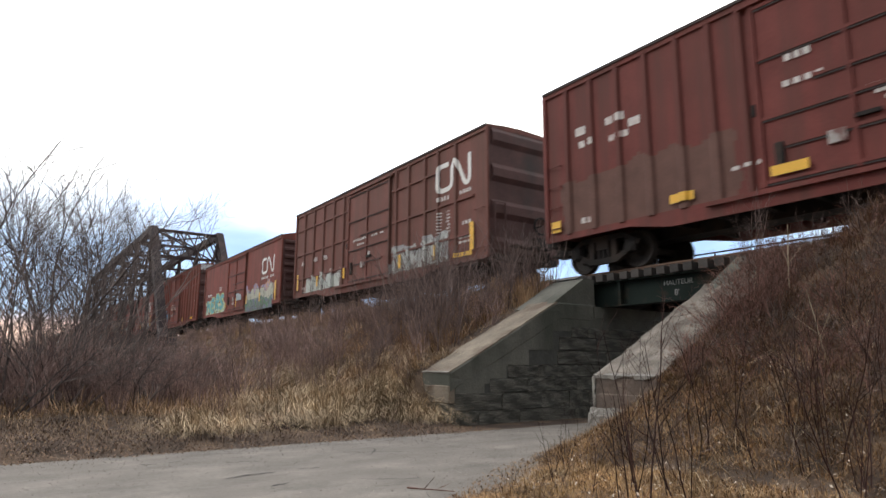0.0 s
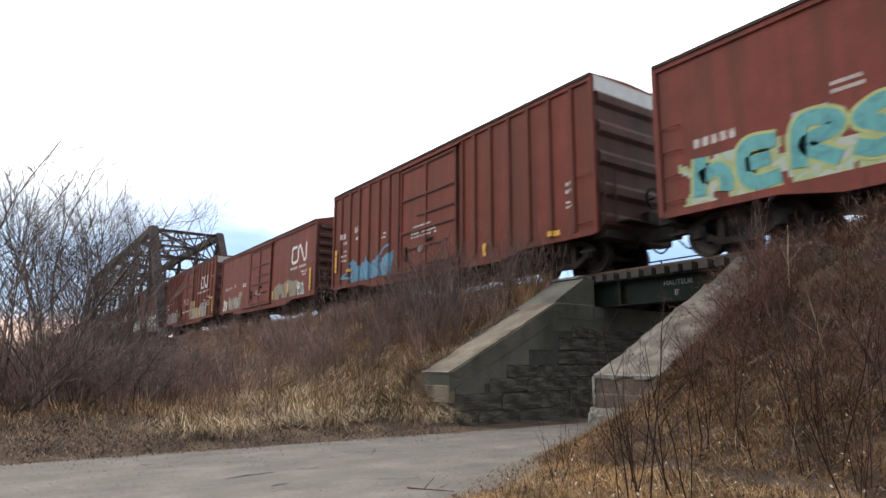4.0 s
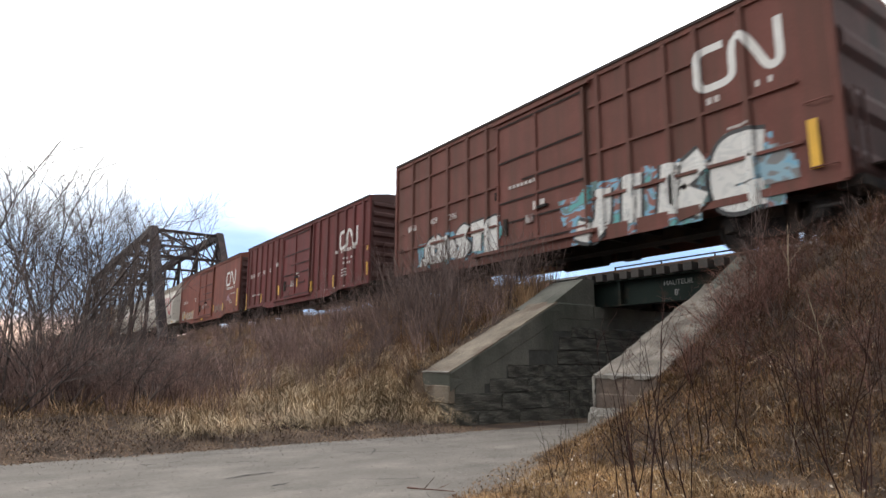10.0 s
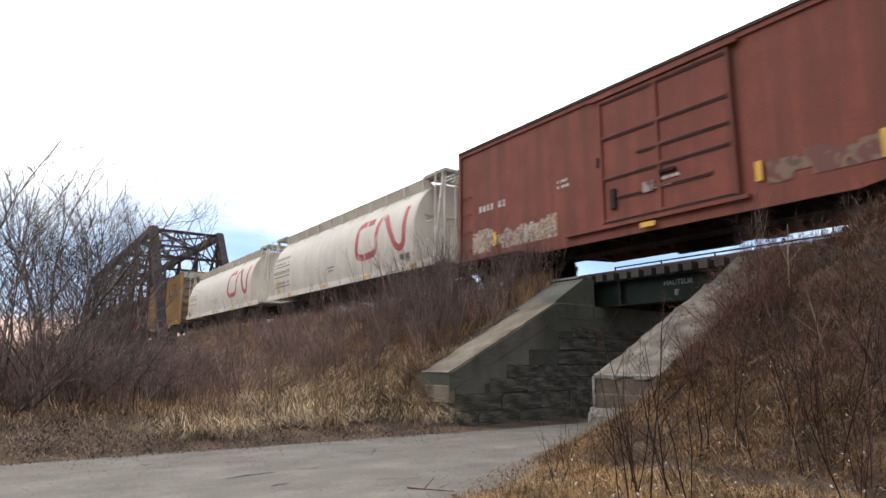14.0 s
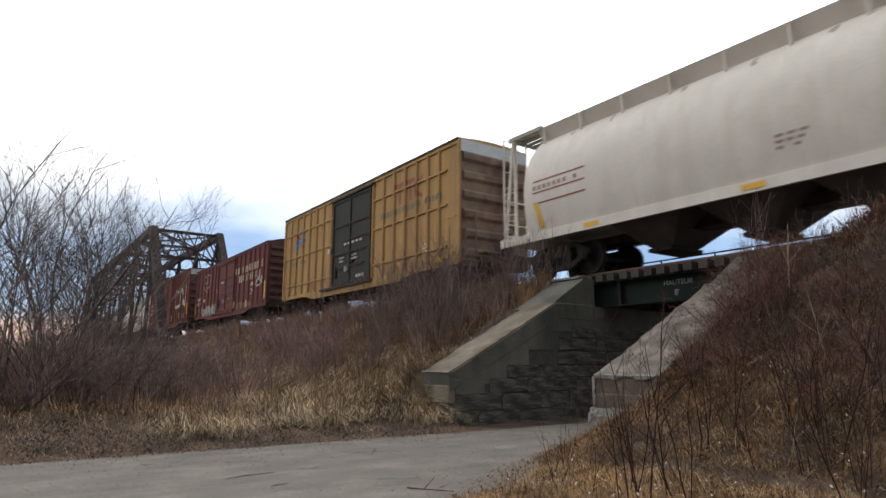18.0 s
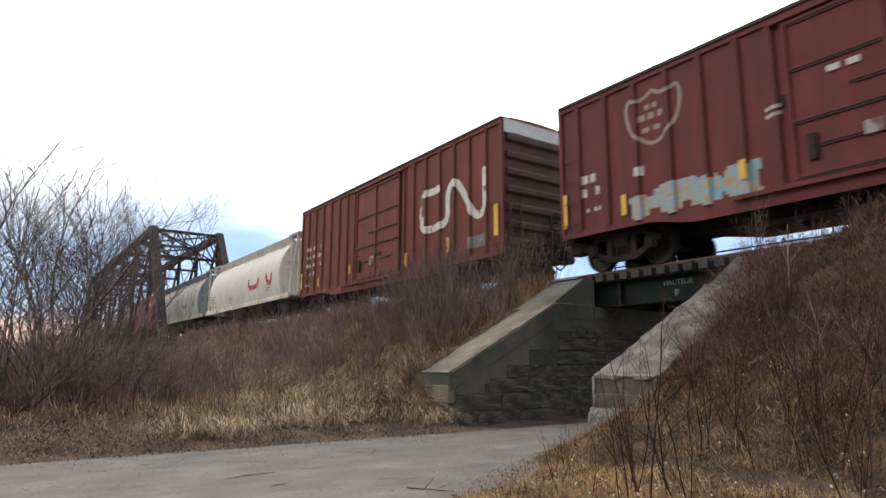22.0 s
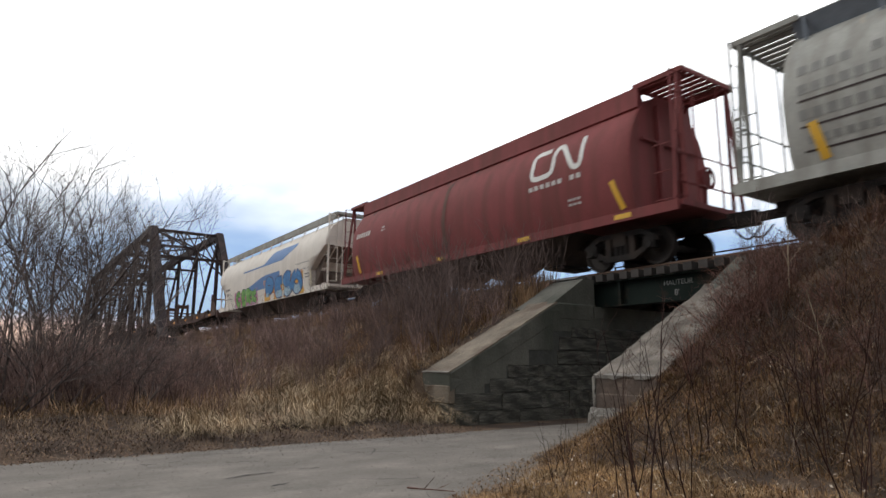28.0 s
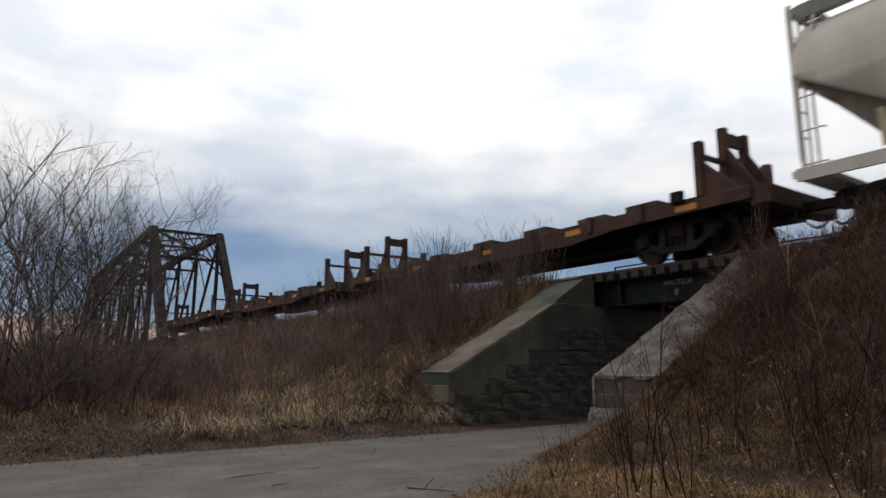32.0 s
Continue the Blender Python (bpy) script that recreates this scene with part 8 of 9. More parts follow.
def make_plants():
    rng = random.Random(77)
    # --- bare trees beside the lane, in front of the truss
    trees = []
    for k, (st, ht, sp) in enumerate(((4, 5.3, 0.9), (4, 5.1, 1.1), (4, 4.9, 1.0), (4, 3.8, 1.2), (7, 2.7, 1.6))):
        r = random.Random(200 + k)
        tw = (Twigs(), Twigs())
        for i in range(st):
            a = r.uniform(0, math.tau)
            p = Vector((0.10 * math.cos(a), 0.10 * math.sin(a), -0.1))
            grow(tw, r, p, Vector((math.cos(a) * sp * 0.40, math.sin(a) * sp * 0.40, 1)), ht * r.uniform(0.78, 1.0), 0.023 * r.uniform(0.6, 1.15), 10, 0.125, 0.075 if k < 4 else 0.01,
                 [(10, 13), (7, 10), (4, 6)], 0, 0.52, 5, 1.05)
        trees.append((tw[0].mesh("trunk", M["bark"]), tw[1].mesh("crown", M["bark"])))
    spots = [(-13.2, 0.1, 0, 1.0), (-13.6, 0.75, 1, 1.03), (-14.0, 1.15, 0, 1.02), (-14.6, 1.40, 2, 1.08), (-14.4, 0.4, 1, 1.05), (-15.4, 1.30, 0, 1.1), (-16.4, 1.5, 2, 1.15), (-15.0, 0.1, 2, 1.15), (-16.0, 1.0, 1, 1.15), (-19.0, 1.6, 3, 1.3),
             (-23.0, 1.4, 2, 1.2), (-13.2, 2.2, 4, 0.8), (-15.4, 3.0, 4, 0.9), (-12.9, 1.1, 4, 0.9), (-12.7, 0.2, 4, 0.85), (-14.2, 0.8, 4, 1.0),
             (-17.5, 0.6, 4, 1.2), (-19.0, 2.4, 4, 1.2)]
    for x, y, k, s in spots:
        t = empty("bare_tree", Matrix.LocRotScale((x, y, ground_z(x, y) - 0.03), Euler((-0.08 + rng.gauss(0, 0.04), 0.04 + rng.gauss(0, 0.04), 0)), (s, s, s)) @ Matrix.Rotation(rng.uniform(0, 6), 4, "Z"))
        tagged(t, "leafless grey-brown multi-stemmed tree in the roadside thicket", "tree", "bare roadside trees")
        piece("trunk", trees[k][0], t, Matrix())
        piece("crown", trees[k][1], t, Matrix())
    # --- thicket on the embankment
    brush = [shrub_mesh("brush_shrub", 300 + k, M["brush"], 11, 1.75, 0.9, 0.0105, [(6, 9), (2, 3)], wander=0.09, up=0.06) for k in range(4)]
    sap = [shrub_mesh("sapling", 320 + k, M["sapling"], 4, 2.5, 0.5, 0.011, [(6, 9), (2, 3)], wander=0.05) for k in range(3)]
    wire = [shrub_mesh("briar", 340 + k, M["red_stem"], 11, 0.95, 1.6, 0.0056, [(5, 8), (2, 4)], wander=0.22, up=-0.01) for k in range(4)]
    low = [shrub_mesh("low_twigs", 380 + k, M["grey_stem"], 10, 0.55, 2.0, 0.0052, [(5, 8), (2, 3)], wander=0.26, up=-0.03) for k in range(3)]
    tall = [shrub_mesh("cane_shrub", 360 + k, M["dark_stem"], 2 + k % 2, 1.55, 0.30, 0.0068, [(4, 7), (1, 3)], wander=0.10, up=0.05) for k in range(4)]

    def tan_zone(x, y):
        """The open straw-covered part of the slope."""
        return x > -19 and 2.4 + 0.62 * (-11.0 - x) < y < 7.9 + 0.8 * noise.noise((x * 0.7, y * 0.7, 6.0))

    def left_spot():
        while True:
            x, y = -11.6 - 34 * rng.random() ** 1.6, rng.uniform(0.6, 10.9)
            if tan_zone(x, y) and rng.random() < 0.93:
                continue
            if x > -13.4 and y < 8.8 or x > -17.5 and y > 7.4 and rng.random() < 0.78:
                continue
            return x, y
    for i in range(135):
        x, y = left_spot()
        place("brush_shrub", brush[rng.randrange(4)][0], x, y, rng.uniform(0, 6), rng.uniform(0.7, 1.05) * (0.75 if y > 9.5 else 1.0), "dense leafless purple-brown brush on the embankment", "shrub",
              "brush on the embankment", 0.06, rng)
    for i in range(34):
        place("brush_shrub", brush[rng.randrange(4)][0], -12.7 - 14 * rng.random() ** 1.5, rng.uniform(-0.4, 3.4), rng.uniform(0, 6), rng.uniform(0.8, 1.45), "tall leafless purple-brown brush beside the lane", "shrub",
              "brush on the embankment", 0.10, rng)
    for x, y, s in ((-16.2, 7.4, 1.1), (-16.5, 7.5, 1.0), (-16.0, 7.6, 1.15), (-16.8, 7.3, 0.95), (-15.5, 6.4, 0.8), (-17.4, 7.0, 1.0), (-18.2, 7.4, 1.0), (-19.0, 7.8, 1.0), (-12.2, 7.9, 0.75), (-12.0, 7.3, 0.6)):
        place("brush_shrub", brush[rng.randrange(4)][0], x, y, rng.uniform(0, 6), s, "dark leafless brush clump standing in the straw", "shrub", "brush on the embankment", 0.06, rng)
    for i in range(84):
        x = rng.uniform(-17.5, -11.8) if i < 66 else rng.uniform(-30, -17)
        y = rng.uniform(8.6, 11.0)
        place("sapling", sap[rng.randrange(3)][0], x, y, rng.uniform(0, 6), rng.uniform(0.7, 1.15), "thin leafless sapling at the top of the bank", "sapling", "saplings on the bank", 0.05, rng)
    for i in range(16):
        place("sapling", sap[rng.randrange(3)][0], rng.uniform(-13.6, -11.5), rng.uniform(11.0, 11.6), rng.uniform(0, 6), rng.uniform(0.6, 0.85), "thin leafless sapling beside the wing wall", "sapling",
              "saplings on the bank", 0.06, rng)
    for x, y in ((-27.5, 16.6), (-25.0, 16.4), (-18.6, 16.3), (-17.6, 16.6), (-30.0, 17.0), (-19.4, 16.9), (-18.1, 17.2), (-16.4, 16.9)):
        place("sapling", sap[rng.randrange(3)][0], x, y, rng.uniform(0, 6), rng.uniform(1.0, 1.25), "thin leafless sapling beyond the track", "sapling", "saplings on the bank", 0.05, rng)
    for i in range(46):
        x, y = rng.uniform(-15.5, -11.8), rng.uniform(6.0, 9.4)
        if x > -12.4 and y < 7.6:
            continue
        place("sapling", sap[rng.randrange(3)][0], x, y, rng.uniform(0, 6), rng.uniform(0.35, 0.75), "thin leafless shoot standing in the straw", "sapling", "saplings on the bank", 0.07, rng)
    more = []
    for i in range(110):
        x, y = left_spot()
        more.append((x, y, rng.uniform(0.5, 0.9)))
    for i in range(70):
        more.append((-12.2 - 30 * rng.random() ** 1.5, rng.uniform(-0.6, 3.6), rng.uniform(0.5, 1.0)))
    for i in range(120):
        more.append((-11.8 - 40 * rng.random() ** 1.2, rng.uniform(10.7, 11.6), rng.uniform(0.3, 0.55)))
    scatter("undergrowth", [b[1] for b in brush], more, M["brush"], "tangled brown undergrowth on the bank", "undergrowth", rng, 0.05)

    # --- right bank
    def right_spot(y0, y1):
        while True:
            x, y = rng.uniform(-6.3, 3.0), rng.uniform(y0, y1)
            if x < -5.2 and y < 7.6:
                continue
            if -6.8 < x < -5.6 and 7.2 < y < 10.4:
                continue
            return x, y
    for i in range(160):
        x, y = right_spot(7.0, 11.7) if i < 130 else (rng.uniform(-5.6, -4.9), rng.uniform(8.4, 10.6))
        if noise.noise((x * 0.8, y * 0.8, 31.0)) < rng.uniform(-0.6, 0.0) and 10 < i < 130:
            continue
        place("briar", wire[rng.randrange(4)][0], x, y, rng.uniform(0, 6), rng.uniform(0.7, 1.15), "leafless reddish briar on the dry bank", "briar", "briars on the bank", 0.1, rng)
    near, grey = [], []
    for i in range(190):
        x, y = right_spot(3.4, 11.6)
        if x < lane_edge(y) + 1.1 and y < 7.4 or y < rng.uniform(6.2, 9.0):
            continue
        near.append((x, y, rng.uniform(0.3, 0.7)))
    for i in range(360):
        x, y = right_spot(3.2, 11.6)
        if x < lane_edge(y) + 0.6 and y < 7.4 or y < rng.uniform(5.0, 8.4):
            continue
        grey.append((x, y, rng.uniform(0.5, 1.1)))
    scatter("briar_tangle", [b[1] for b in wire], near, M["red_stem"], "tangle of thin reddish briar stems", "briars", rng, 0.15)
    scatter("dead_twigs", [b[1] for b in low], grey, M["grey_stem"], "grey-brown tangle of low dead twigs", "twigs", rng, 0.2)
    canes = [(-3.48, 4.18, 1.0), (-3.39, 4.31, 1.12), (-3.85, 4.14, 0.62), (-4.33, 4.25, 0.5), (-4.72, 4.05, 0.34), (-4.5, 4.6, 0.5), (-3.42, 4.75, 1.05), (-4.06, 6.06, 0.95),
             (-3.38, 6.01, 1.1), (-3.04, 6.42, 1.05), (-2.76, 6.06, 1.1), (-2.42, 5.85, 1.0), (-3.34, 7.15, 0.9), (-3.45, 6.73, 0.95), (-3.92, 6.48, 0.9), (-5.2, 5.2, 0.42),
             (-4.9, 4.75, 0.45), (-4.2, 5.3, 0.7), (-2.9, 4.3, 0.95), (-2.1, 4.8, 1.0), (-2.4, 6.5, 1.0), (-0.9, 5.7, 1.0), (-2.8, 7.4, 0.9),
             (-1.5, 6.1, 1.05), (-1.0, 4.9, 1.0), (-5.6, 6.3, 0.5), (-6.1, 6.7, 0.42), (-5.0, 6.0, 0.55), (-3.9, 7.6, 0.8), (-0.6, 6.4, 1.1), (-3.7, 4.5, 0.85)]
    for i in range(8):
        x, y = right_spot(4.6, 8.6)
        if x > lane_edge(y) + 1.2 and x < -0.5:
            canes.append((x, y, rng.uniform(0.55, 1.0)))
    for x, y, s in canes:
        place("cane_shrub", tall[rng.randrange(4)][0], x, y, rng.uniform(0, 6), s, "dark leafless canes rising from the dry grass", "shrub", "dark canes on the bank", 0.08, rng)
    for x, y, s in ((-6.2, 11.2, 0.85), (-6.6, 11.0, 0.8), (-6.0, 10.9, 0.7), (-6.4, 11.5, 0.9), (-6.9, 11.3, 0.9), (-6.5, 11.3, 0.95), (-6.7, 11.6, 1.0), (-6.1, 11.4, 0.75), (-5.2, 11.3, 0.6),
                    (-4.6, 11.5, 0.5), (-3.7, 11.3, 0.5)):
        place("sapling", sap[rng.randrange(3)][0], x, y, rng.uniform(0, 6), s * 0.72, "thin leafless sapling at the top of the bank", "sapling", "saplings on the bank", 0.05, rng)
    twig = Twigs()
    grow(twig, random.Random(4), Vector((0, 0, 0)), Vector((0.87, 0.49, 0.02)), 0.5, 0.010, 4, 0.05, 0.0, [2], 0)
    ob = new("fallen_twig", twig.mesh("fallen_twig", M["red_stem"]))
    ob.location = (-5.38, 3.33, 0.045)
    tagged(ob, "broken brown twig lying on the lane", "twig")
    pale = Twigs()
    grow(pale, random.Random(9), Vector((0, 0, 0)), Vector((0.05, 0, 1)), 0.95, 0.010, 5, 0.05, 0.0, [2], 0)
    pm = pale.mesh("pale_stalk", M["pale_stalk"])
    for x, y, s in ((-3.55, 7.9, 1.0), (-4.75, 9.6, 1.1), (-2.6, 8.0, 0.7), (-5.3, 6.6, 0.42), (-4.6, 6.3, 0.4), (-3.9, 5.6, 0.4), (-3.2, 6.2, 0.45), (-5.2, 9.4, 0.7)):
        place("dry_stalk", pm, x, y, rng.uniform(0, 6), s, "pale dry stalk standing in the briars", "stalk", "dry stalks", 0.2, rng)

    # --- grass
    def on_right(x, y):
        return not (x < lane_edge(y) + 0.04 or (-6.8 < x < -5.52 and 7.30 < y))

    def on_left(x, y):
        return not (x > -11.6 and y > 7.3)

    def pick(x0, x1, y0, y1, ok, freq=0.0, seed=0.0, cut=0.0):
        while True:
            x, y = rng.uniform(x0, x1), rng.uniform(y0, y1)
            if ok(x, y) and (not freq or noise.noise((x * freq, y * freq, seed)) > rng.uniform(cut - 0.3, cut + 0.3)):
                return x, y
    g = tufts(rng, 900, lambda: pick(-6.6, 2.5, 7.0, 11.9, lambda x, y: on_right(x, y) and y > rng.uniform(6.0, 9.5)), (12, 26), 0.16, (0.08, 0.30), (0.003, 0.007), (0.7, 2.0))
    g += tufts(rng, 90, lambda: (rng.uniform(-5.50, -5.35), rng.uniform(7.9, 10.6)), (10, 20), 0.12, (0.12, 0.30), (0.003, 0.007), (0.7, 1.7), lie=3.14, swing=0.6)
    g += tufts(rng, 430, lambda: (rng.uniform(-6.3, 1.5), rng.uniform(11.0, 11.75)), (12, 22), 0.16, (0.15, 0.42), (0.004, 0.008), (0.2, 1.1), swing=2.0)
    for i in range(24000):
        x, y = pick(-6.6, 1.0, 6.6, 11.9, on_right)
        g.append((x, y, rng.uniform(0.06, 0.24), rng.uniform(0.004, 0.009), rng.uniform(0.8, 2.2), rng.uniform(0, 6.28)))
    grass("rusty_weeds", g, M["rust_grass"], "dark rusty weeds on the upper bank", 7)
    # short matted turf, longer away from the lane
    g = tufts(rng, 1500, lambda: pick(-6.6, 2.5, 2.6, 10.0, lambda x, y: on_right(x, y) and y < rng.uniform(6.0, 9.6), 1.3, 3.0, -0.05), (12, 24), 0.14, (0.06, 0.20), (0.003, 0.007), (0.8, 2.0))
    for i in range(26000):
        x, y = pick(-6.6, 1.0, 3.2, 9.6, on_right)
        g.append((x, y, rng.uniform(0.05, 0.20), rng.uniform(0.004, 0.008), rng.uniform(0.8, 2.2), rng.uniform(0, 6.28)))
    for i in range(11000):
        x, y = pick(-4.6, -0.6, 4.4, 7.4, on_right)
        g.append((x, y, rng.uniform(0.05, 0.18), rng.uniform(0.003, 0.007), rng.uniform(0.7, 2.2), rng.uniform(0, 6.28)))
    grass("dry_grass_bank", g, M["brown_grass"], "matted red-brown dry grass on the bank", 1)
    g = []
    for i in range(36000):
        x, y = pick(-6.65, 1.0, 2.6, 9.0, lambda x, y: on_right(x, y) and y < rng.uniform(5.2, 9.0) and x - lane_edge(y) < rng.uniform(0.6, 3.4))
        rim = smooth_step(0.0, 0.9, x - lane_edge(y))
        g.append((x, y, rng.uniform(0.05, 0.16) * (0.45 + 0.55 * rim), rng.uniform(0.003, 0.006), rng.uniform(0.9, 2.2), rng.uniform(0, 6.28)))
    grass("turf", g, M["turf"], "short matted orange-tan turf beside the lane", 8)
    g = []
    for i in range(4500):
        x, y = pick(-6.0, 2.5, 3.2, 11.8, lambda x, y: on_right(x, y) and x > lane_edge(y) + 0.5, 0.9, 5.0, 0.05)
        g.append((x, y, rng.uniform(0.10, 0.32), rng.uniform(0.003, 0.006), rng.uniform(1.2, 2.6), rng.uniform(0, 6.28)))
    grass("weed_tangle", g, M["grey_tangle"], "grey-brown tangle of dead weed stems", 6)
    # straw combed down the open slope
    g = tufts(rng, 600, lambda: pick(-19, -10.9, 1.2, 9.4, lambda x, y: on_left(x, y) and tan_zone(x, y), 0.7, 8.0, -0.25), (18, 38), 0.24, (0.12, 0.46), (0.006, 0.011), (1.0, 2.3), lie=-1.1, swing=1.0)
    for i in range(17000):
        x, y = -9.75 - 12.5 * rng.random() ** 1.3, rng.uniform(0.2, 10.6)
        if not on_left(x, y):
            continue
        edge = smooth_step(-9.7, -11.4, x)
        g.append((x, y, rng.uniform(0.06, 0.26) * (0.3 + 0.7 * edge), rng.uniform(0.005, 0.010), rng.uniform(1.0, 2.2), rng.uniform(0, 6.28)))
    grass("tan_grass", g, M["dry_grass"], "long tan dry grass drooping down the bank", 2)
    g = []
    for i in range(15000):
        x, y = -9.55 - 3.6 * rng.random() ** 1.2, rng.uniform(-4.5, 7.3)
        g.append((x, y, rng.uniform(0.03, 0.11), rng.uniform(0.005, 0.010), rng.uniform(0.9, 2.3), rng.uniform(0, 6.28)))
    g += tufts(rng, 700, lambda: pick(-13.6, -9.8, -4.5, 5.0, on_left), (14, 28), 0.24, (0.05, 0.18), (0.005, 0.010), (0.8, 2.0), lie=0.0, swing=2.0)
    grass("verge_grass", g, M["grey_tangle"], "trodden grey-brown grass on the verge", 9)
    g = tufts(rng, 1300, lambda: pick(-44, -12.4, 0.0, 11.6, on_left, 0.5, 2.0, -0.2), (10, 22), 0.25, (0.20, 0.55), (0.008, 0.015), (0.5, 1.5))
    for i in range(24000):
        x, y = -12.2 - 34 * rng.random() ** 1.3, rng.uniform(0.0, 11.7)
        g.append((x, y, rng.uniform(0.12, 0.42), rng.uniform(0.008, 0.015), rng.uniform(0.6, 1.9), rng.uniform(0, 6.28)))
    for i in range(8000):
        x, y = -11.7 - 38 * rng.random() ** 1.4, rng.uniform(10.6, 11.75)
        g.append((x, y, rng.uniform(0.30, 0.75), rng.uniform(0.007, 0.012), rng.uniform(0.1, 0.7), rng.uniform(0, 6.28)))
    g2 = tufts(rng, 420, lambda: pick(-18.5, -12.2, 7.2, 10.4, on_left), (14, 30), 0.22, (0.15, 0.45), (0.006, 0.011), (0.7, 1.9), lie=-1.1, swing=1.0)
    grass("orange_grass", g2, M["orange_grass"], "orange-brown dead grass on the upper slope", 12)
    for i in range(5000):
        x, y = -11.6 - 34 * rng.random() ** 1.3, rng.uniform(14.9, 15.9)
        g.append((x, y, rng.uniform(0.25, 0.62), rng.uniform(0.010, 0.018), rng.uniform(0.1, 0.8), rng.uniform(0, 6.28)))
    grass("slope_grass", g, M["slope_grass"], "brown dry grass under the brush", 3)
    g = tufts(rng, 120, lambda: pick(-6.2, 1.5, 2.9, 11.0, lambda x, y: on_right(x, y) and x > lane_edge(y) + 0.6, 0.7, 13.0, 0.1), (8, 20), 0.12, (0.15, 0.40), (0.003, 0.006), (1.1, 2.2))
    g += tufts(rng, 300, lambda: pick(-18, -10.4, 1.8, 9.0, lambda x, y: on_left(x, y) and tan_zone(x, y), 0.9, 21.0, 0.10), (14, 34), 0.20, (0.28, 0.80), (0.006, 0.010), (1.2, 2.1), lie=-1.0, swing=0.7)
    g += tufts(rng, 100, lambda: pick(-12.8, -10.9, 4.8, 7.4, on_left), (18, 40), 0.20, (0.35, 0.85), (0.006, 0.010), (0.9, 1.8), lie=-1.0, swing=0.7)
    grass("straw", g, M["straw"], "pale straw drooping in tussocks over the grass", 4)
    tuft = []
    for i in range(420):
        a, q = rng.uniform(0, math.tau), rng.random() ** 0.6 * 0.34
        tuft.append((-10.75 + q * math.cos(a) * 1.2, 4.15 + q * math.sin(a), rng.uniform(0.15, 0.34), rng.uniform(0.006, 0.011), rng.uniform(0.8, 1.8)))
    grass("dark_tussock", tuft, M["dark_stem"], "dark brown dead tussock beside the lane", 5)

    # fallen leaves along the lane and over the bank
    def leaves(name, spots, material, label, low_s, high_s, lift):
        V, F = [], []
        for x, y in spots:
            z = ground_z(x, y) + rng.uniform(*lift)
            s, a, t = rng.uniform(low_s, high_s), rng.uniform(0, 6.3), rng.uniform(-0.8, 0.8)
            b = len(V)
            for u, w, c in ((-1, -0.5, 0.0), (0, -0.65, 0.35), (1, -0.4, 0.0), (1, 0.4, 0.1), (0, 0.65, 0.45), (-1, 0.5, 0.1)):
                V.append((x + s * (u * math.cos(a) - w * math.sin(a)), y + s * (u * math.sin(a) + w * math.cos(a)), z + s * (u * t + c) + 0.012))
            F += [(b, b + 1, b + 4, b + 5), (b + 1, b + 2, b + 3, b + 4)]
        me = bpy.data.meshes.new(name)
        me.from_pydata(V, [], F)
        me.materials.append(material)
        tagged(new(name, me), label, "leaves", kind="stuff")
    spots = [(-9.25 - 2.6 * rng.random() ** 1.2, rng.uniform(-1.5, 7.6)) for i in range(9000)]
    for i in range(700):
        y = rng.uniform(2.4, 7.0)
        spots.append((lane_edge(y) - 0.12 + 0.4 * rng.random() ** 1.5, y))
    spots += [pick(-6.2, 1.5, 2.9, 11.0, on_right) for i in range(2600)]
    leaves("leaf_litter", spots, M["litter"], "brown fallen leaves along the edge of the lane", 0.006, 0.018, (0.0, 0.02))
    # loose grit on the lane, thicker along its edges
    V, F = [], []
    for i in range(3600):
        y = rng.uniform(-0.6, 8.0)
        a, b = ROAD_L, lane_edge(y)
        u = rng.random() if i < 900 else (rng.random() ** 3 * 0.4 if i < 2600 else 1 - rng.random() ** 3 * 0.3)
        x, k = a + (b - a) * u, len(V)
        q, t = rng.uniform(0.003, 0.008), rng.uniform(0, 6.3)
        z = 0.006 + 0.035 * math.sin(math.pi * max(0.0, min(1.0, (x - ROAD_L) / (-3.9 - 2.4 * smooth_step(3.0, 7.0, y) - ROAD_L))))
        for j in range(4):
            V.append((x + q * math.cos(t + j * 1.57) * (1.3 if j % 2 else 0.9), y + q * math.sin(t + j * 1.57) * (1.3 if j % 2 else 0.9), z + q * 0.3))
        V += [(x, y, z + q), (x, y, z - q * 0.4)]
        for j in range(4):
            F += [(k + j, k + (j + 1) % 4, k + 4), (k + (j + 1) % 4, k + j, k + 5)]
    me = bpy.data.meshes.new("grit")
    me.from_pydata(V, [], F)
    me.materials.append(M["grit"])
    tagged(new("grit", me), "loose grey grit scattered on the lane", "gravel", kind="stuff")
    spots = [pick(-6.3, 1.0, 3.0, 9.5, on_right, 1.6, 17.0, 0.10) for i in range(1500)]
    leaves("pale_leaves", spots, M["pale_leaf"], "pale curled dead leaves caught in the weeds", 0.006, 0.015, (0.02, 0.12))


make_plants()


# ---- what moves ----
def travel(t):
    return 9.6424 * (t - 9.0) - 0.0044 * (t - 9.0) ** 2


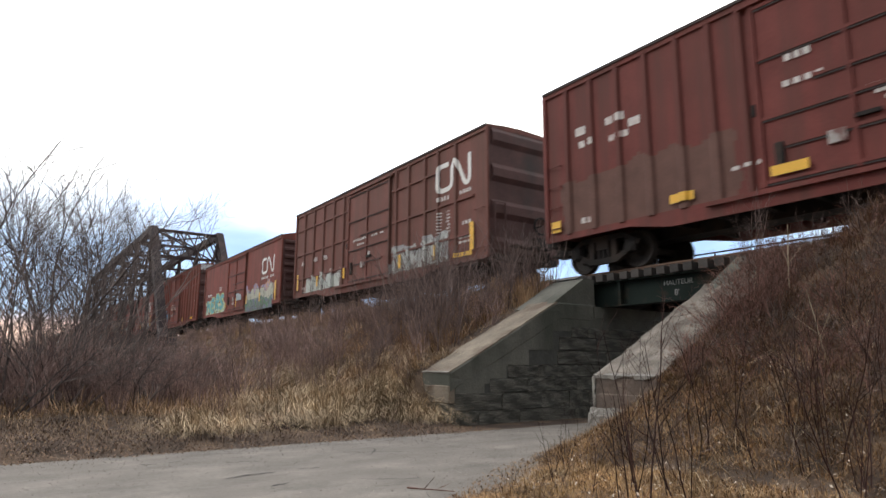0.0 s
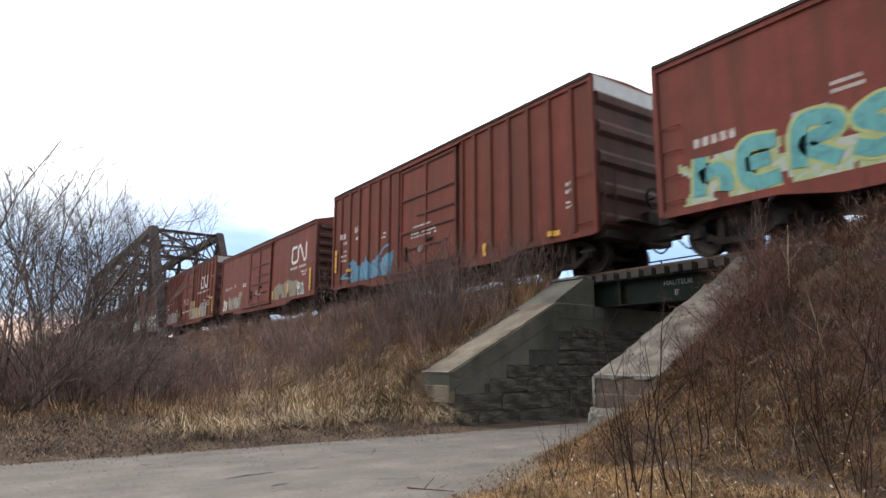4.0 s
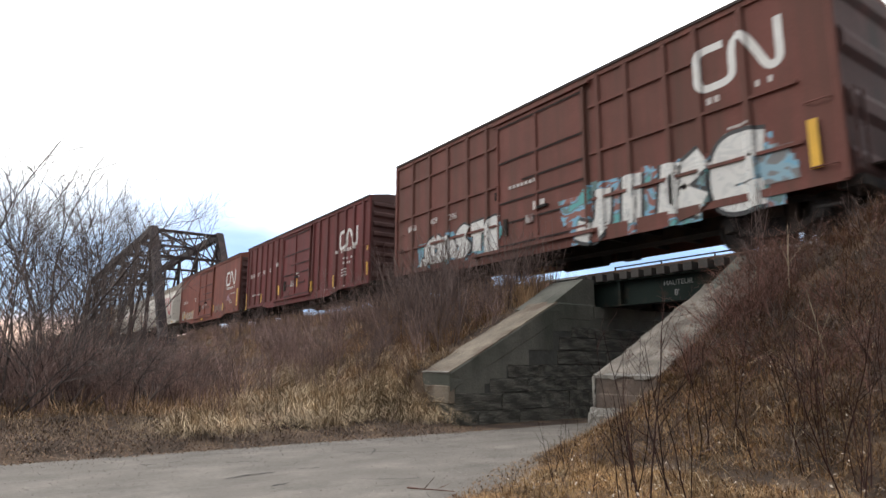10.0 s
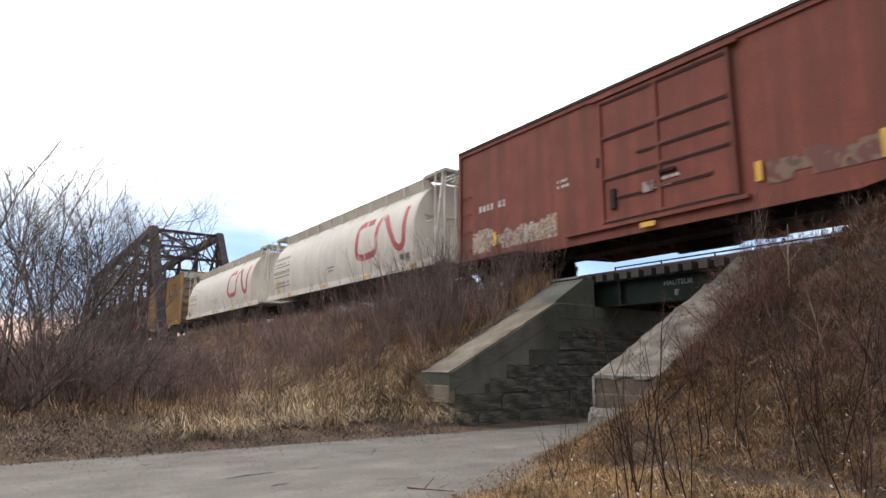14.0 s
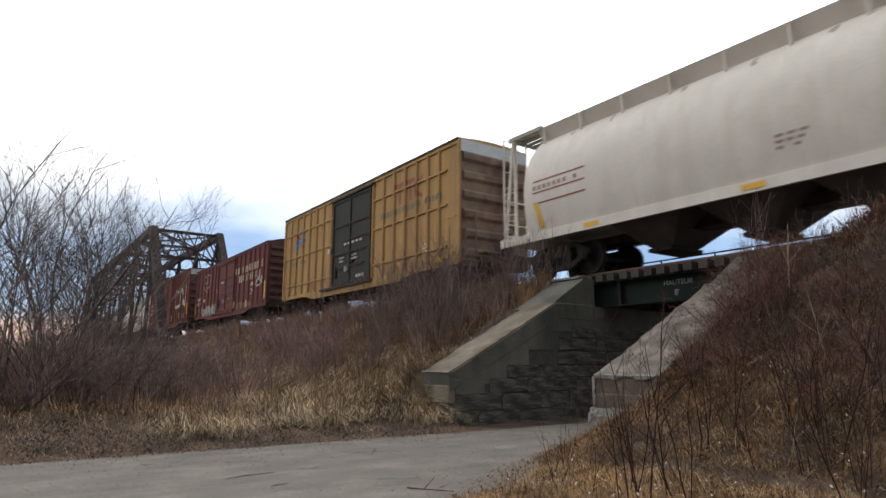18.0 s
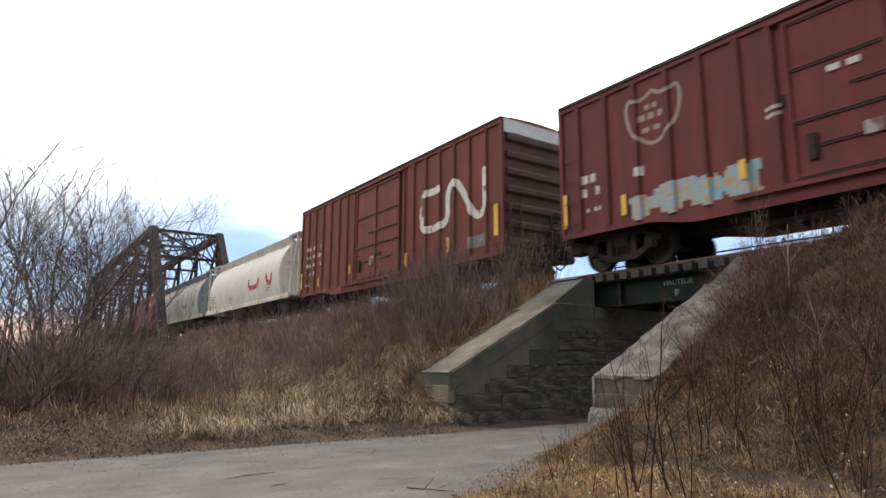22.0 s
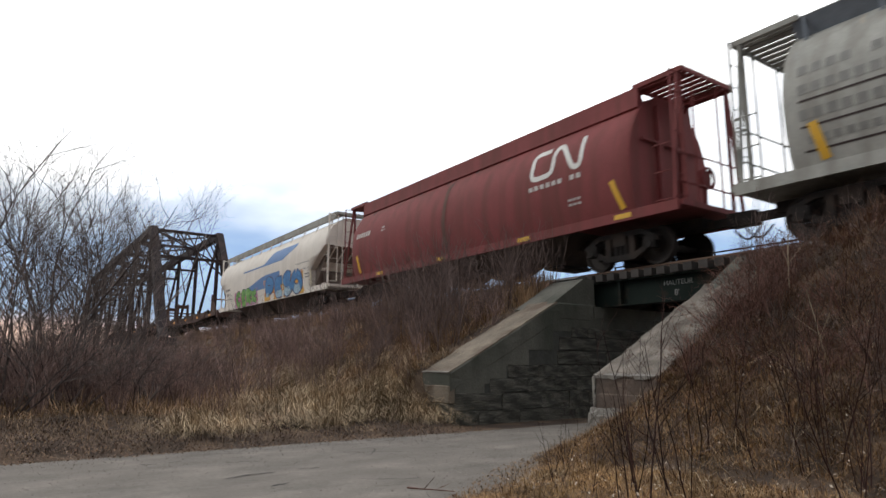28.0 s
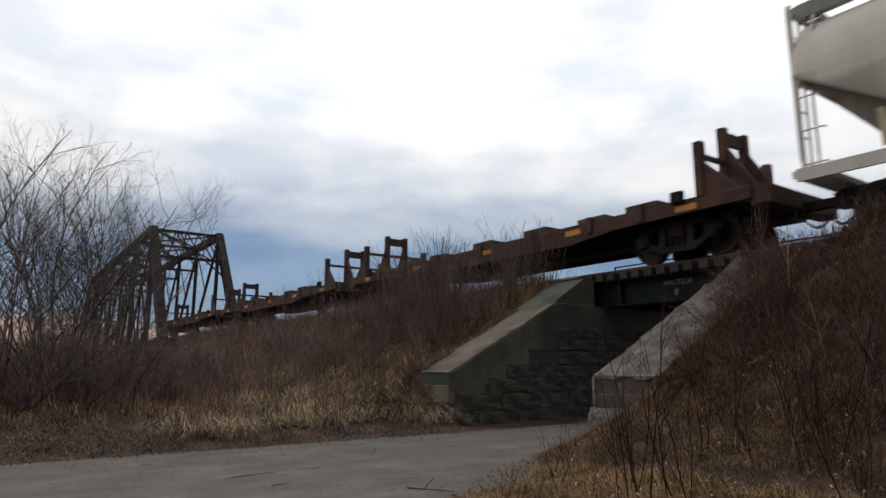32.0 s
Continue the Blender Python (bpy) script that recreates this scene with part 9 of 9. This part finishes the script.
def motions():
    for ob, x0 in TRAIN:
        walk(ob, [(t, pose(x0 + travel(t), TRACK_Y, RAIL_Z)) for t in (0, 4, 8, 12, 16, 20, 24, 28, 32)])
    for wheelset, xw in WHEELSETS:
        loc = wheelset.matrix_basis.translation.copy()
        turns, rows = 0.0, []
        ts = [t for t in np.arange(0.0, 32.001, 0.06) if -62.0 < xw + travel(t) < 3.0]
        for t in sorted({0.0, 32.0} | {float(round(q, 3)) for q in ts}):
            tc = min(max(t, ts[0]), ts[-1]) if ts else 0.0
            ang = math.degrees((travel(tc) - (travel(ts[0]) if ts else travel(0.0))) / 0.4572)
            rows.append((t, pose(*loc, 0, ang, 0)))
        walk(wheelset, rows)
    drive = [(0.0, 3.6, -14.6, 33), (3.0, -1.1, -7.3, 32.5), (5.0, -4.25, -2.5, 32), (5.5, -5.0, -1.30, 31), (6.0, -5.68, -0.05, 30.0), (6.4, -6.18, 1.08, 28.8), (6.8, -6.55, 2.20, 28.0),
             (7.0, -6.78, 2.80, 27.0), (7.35, -7.08, 3.85, 23.5), (7.7, -7.33, 4.90, 19.5), (8.2, -7.66, 6.45, 14.5), (9.0, -7.80, 8.90, 6.5), (9.5, -7.9, 10.5, 4.0), (10.0, -8.0, 12.3, 3.0),
             (12.0, -8.4, 20.5, 2.0), (32.0, -8.7, 105.0, 0.0)]
    walk(CAR, [(t, pose(x, y, 0.045, 0, 0, a)) for t, x, y, a in drive])
    for wheel in CAR_WHEELS:
        loc = wheel.matrix_basis.translation.copy()
        rows, dist, last = [], 0.0, None
        for i in range(0, 321):
            t = i * 0.1
            k = max(j for j in range(len(drive)) if drive[j][0] <= t)
            a, b = drive[k], drive[min(k + 1, len(drive) - 1)]
            u = (t - a[0]) / (b[0] - a[0]) if b[0] > a[0] else 0
            p = Vector((a[1] + (b[1] - a[1]) * u, a[2] + (b[2] - a[2]) * u, 0))
            if last is not None:
                dist += min((p - last).length, 0.46)
            last = p
            rows.append((t, pose(*loc, -math.degrees(dist / 0.315), 0, 0)))
        walk(wheel, rows)


motions()
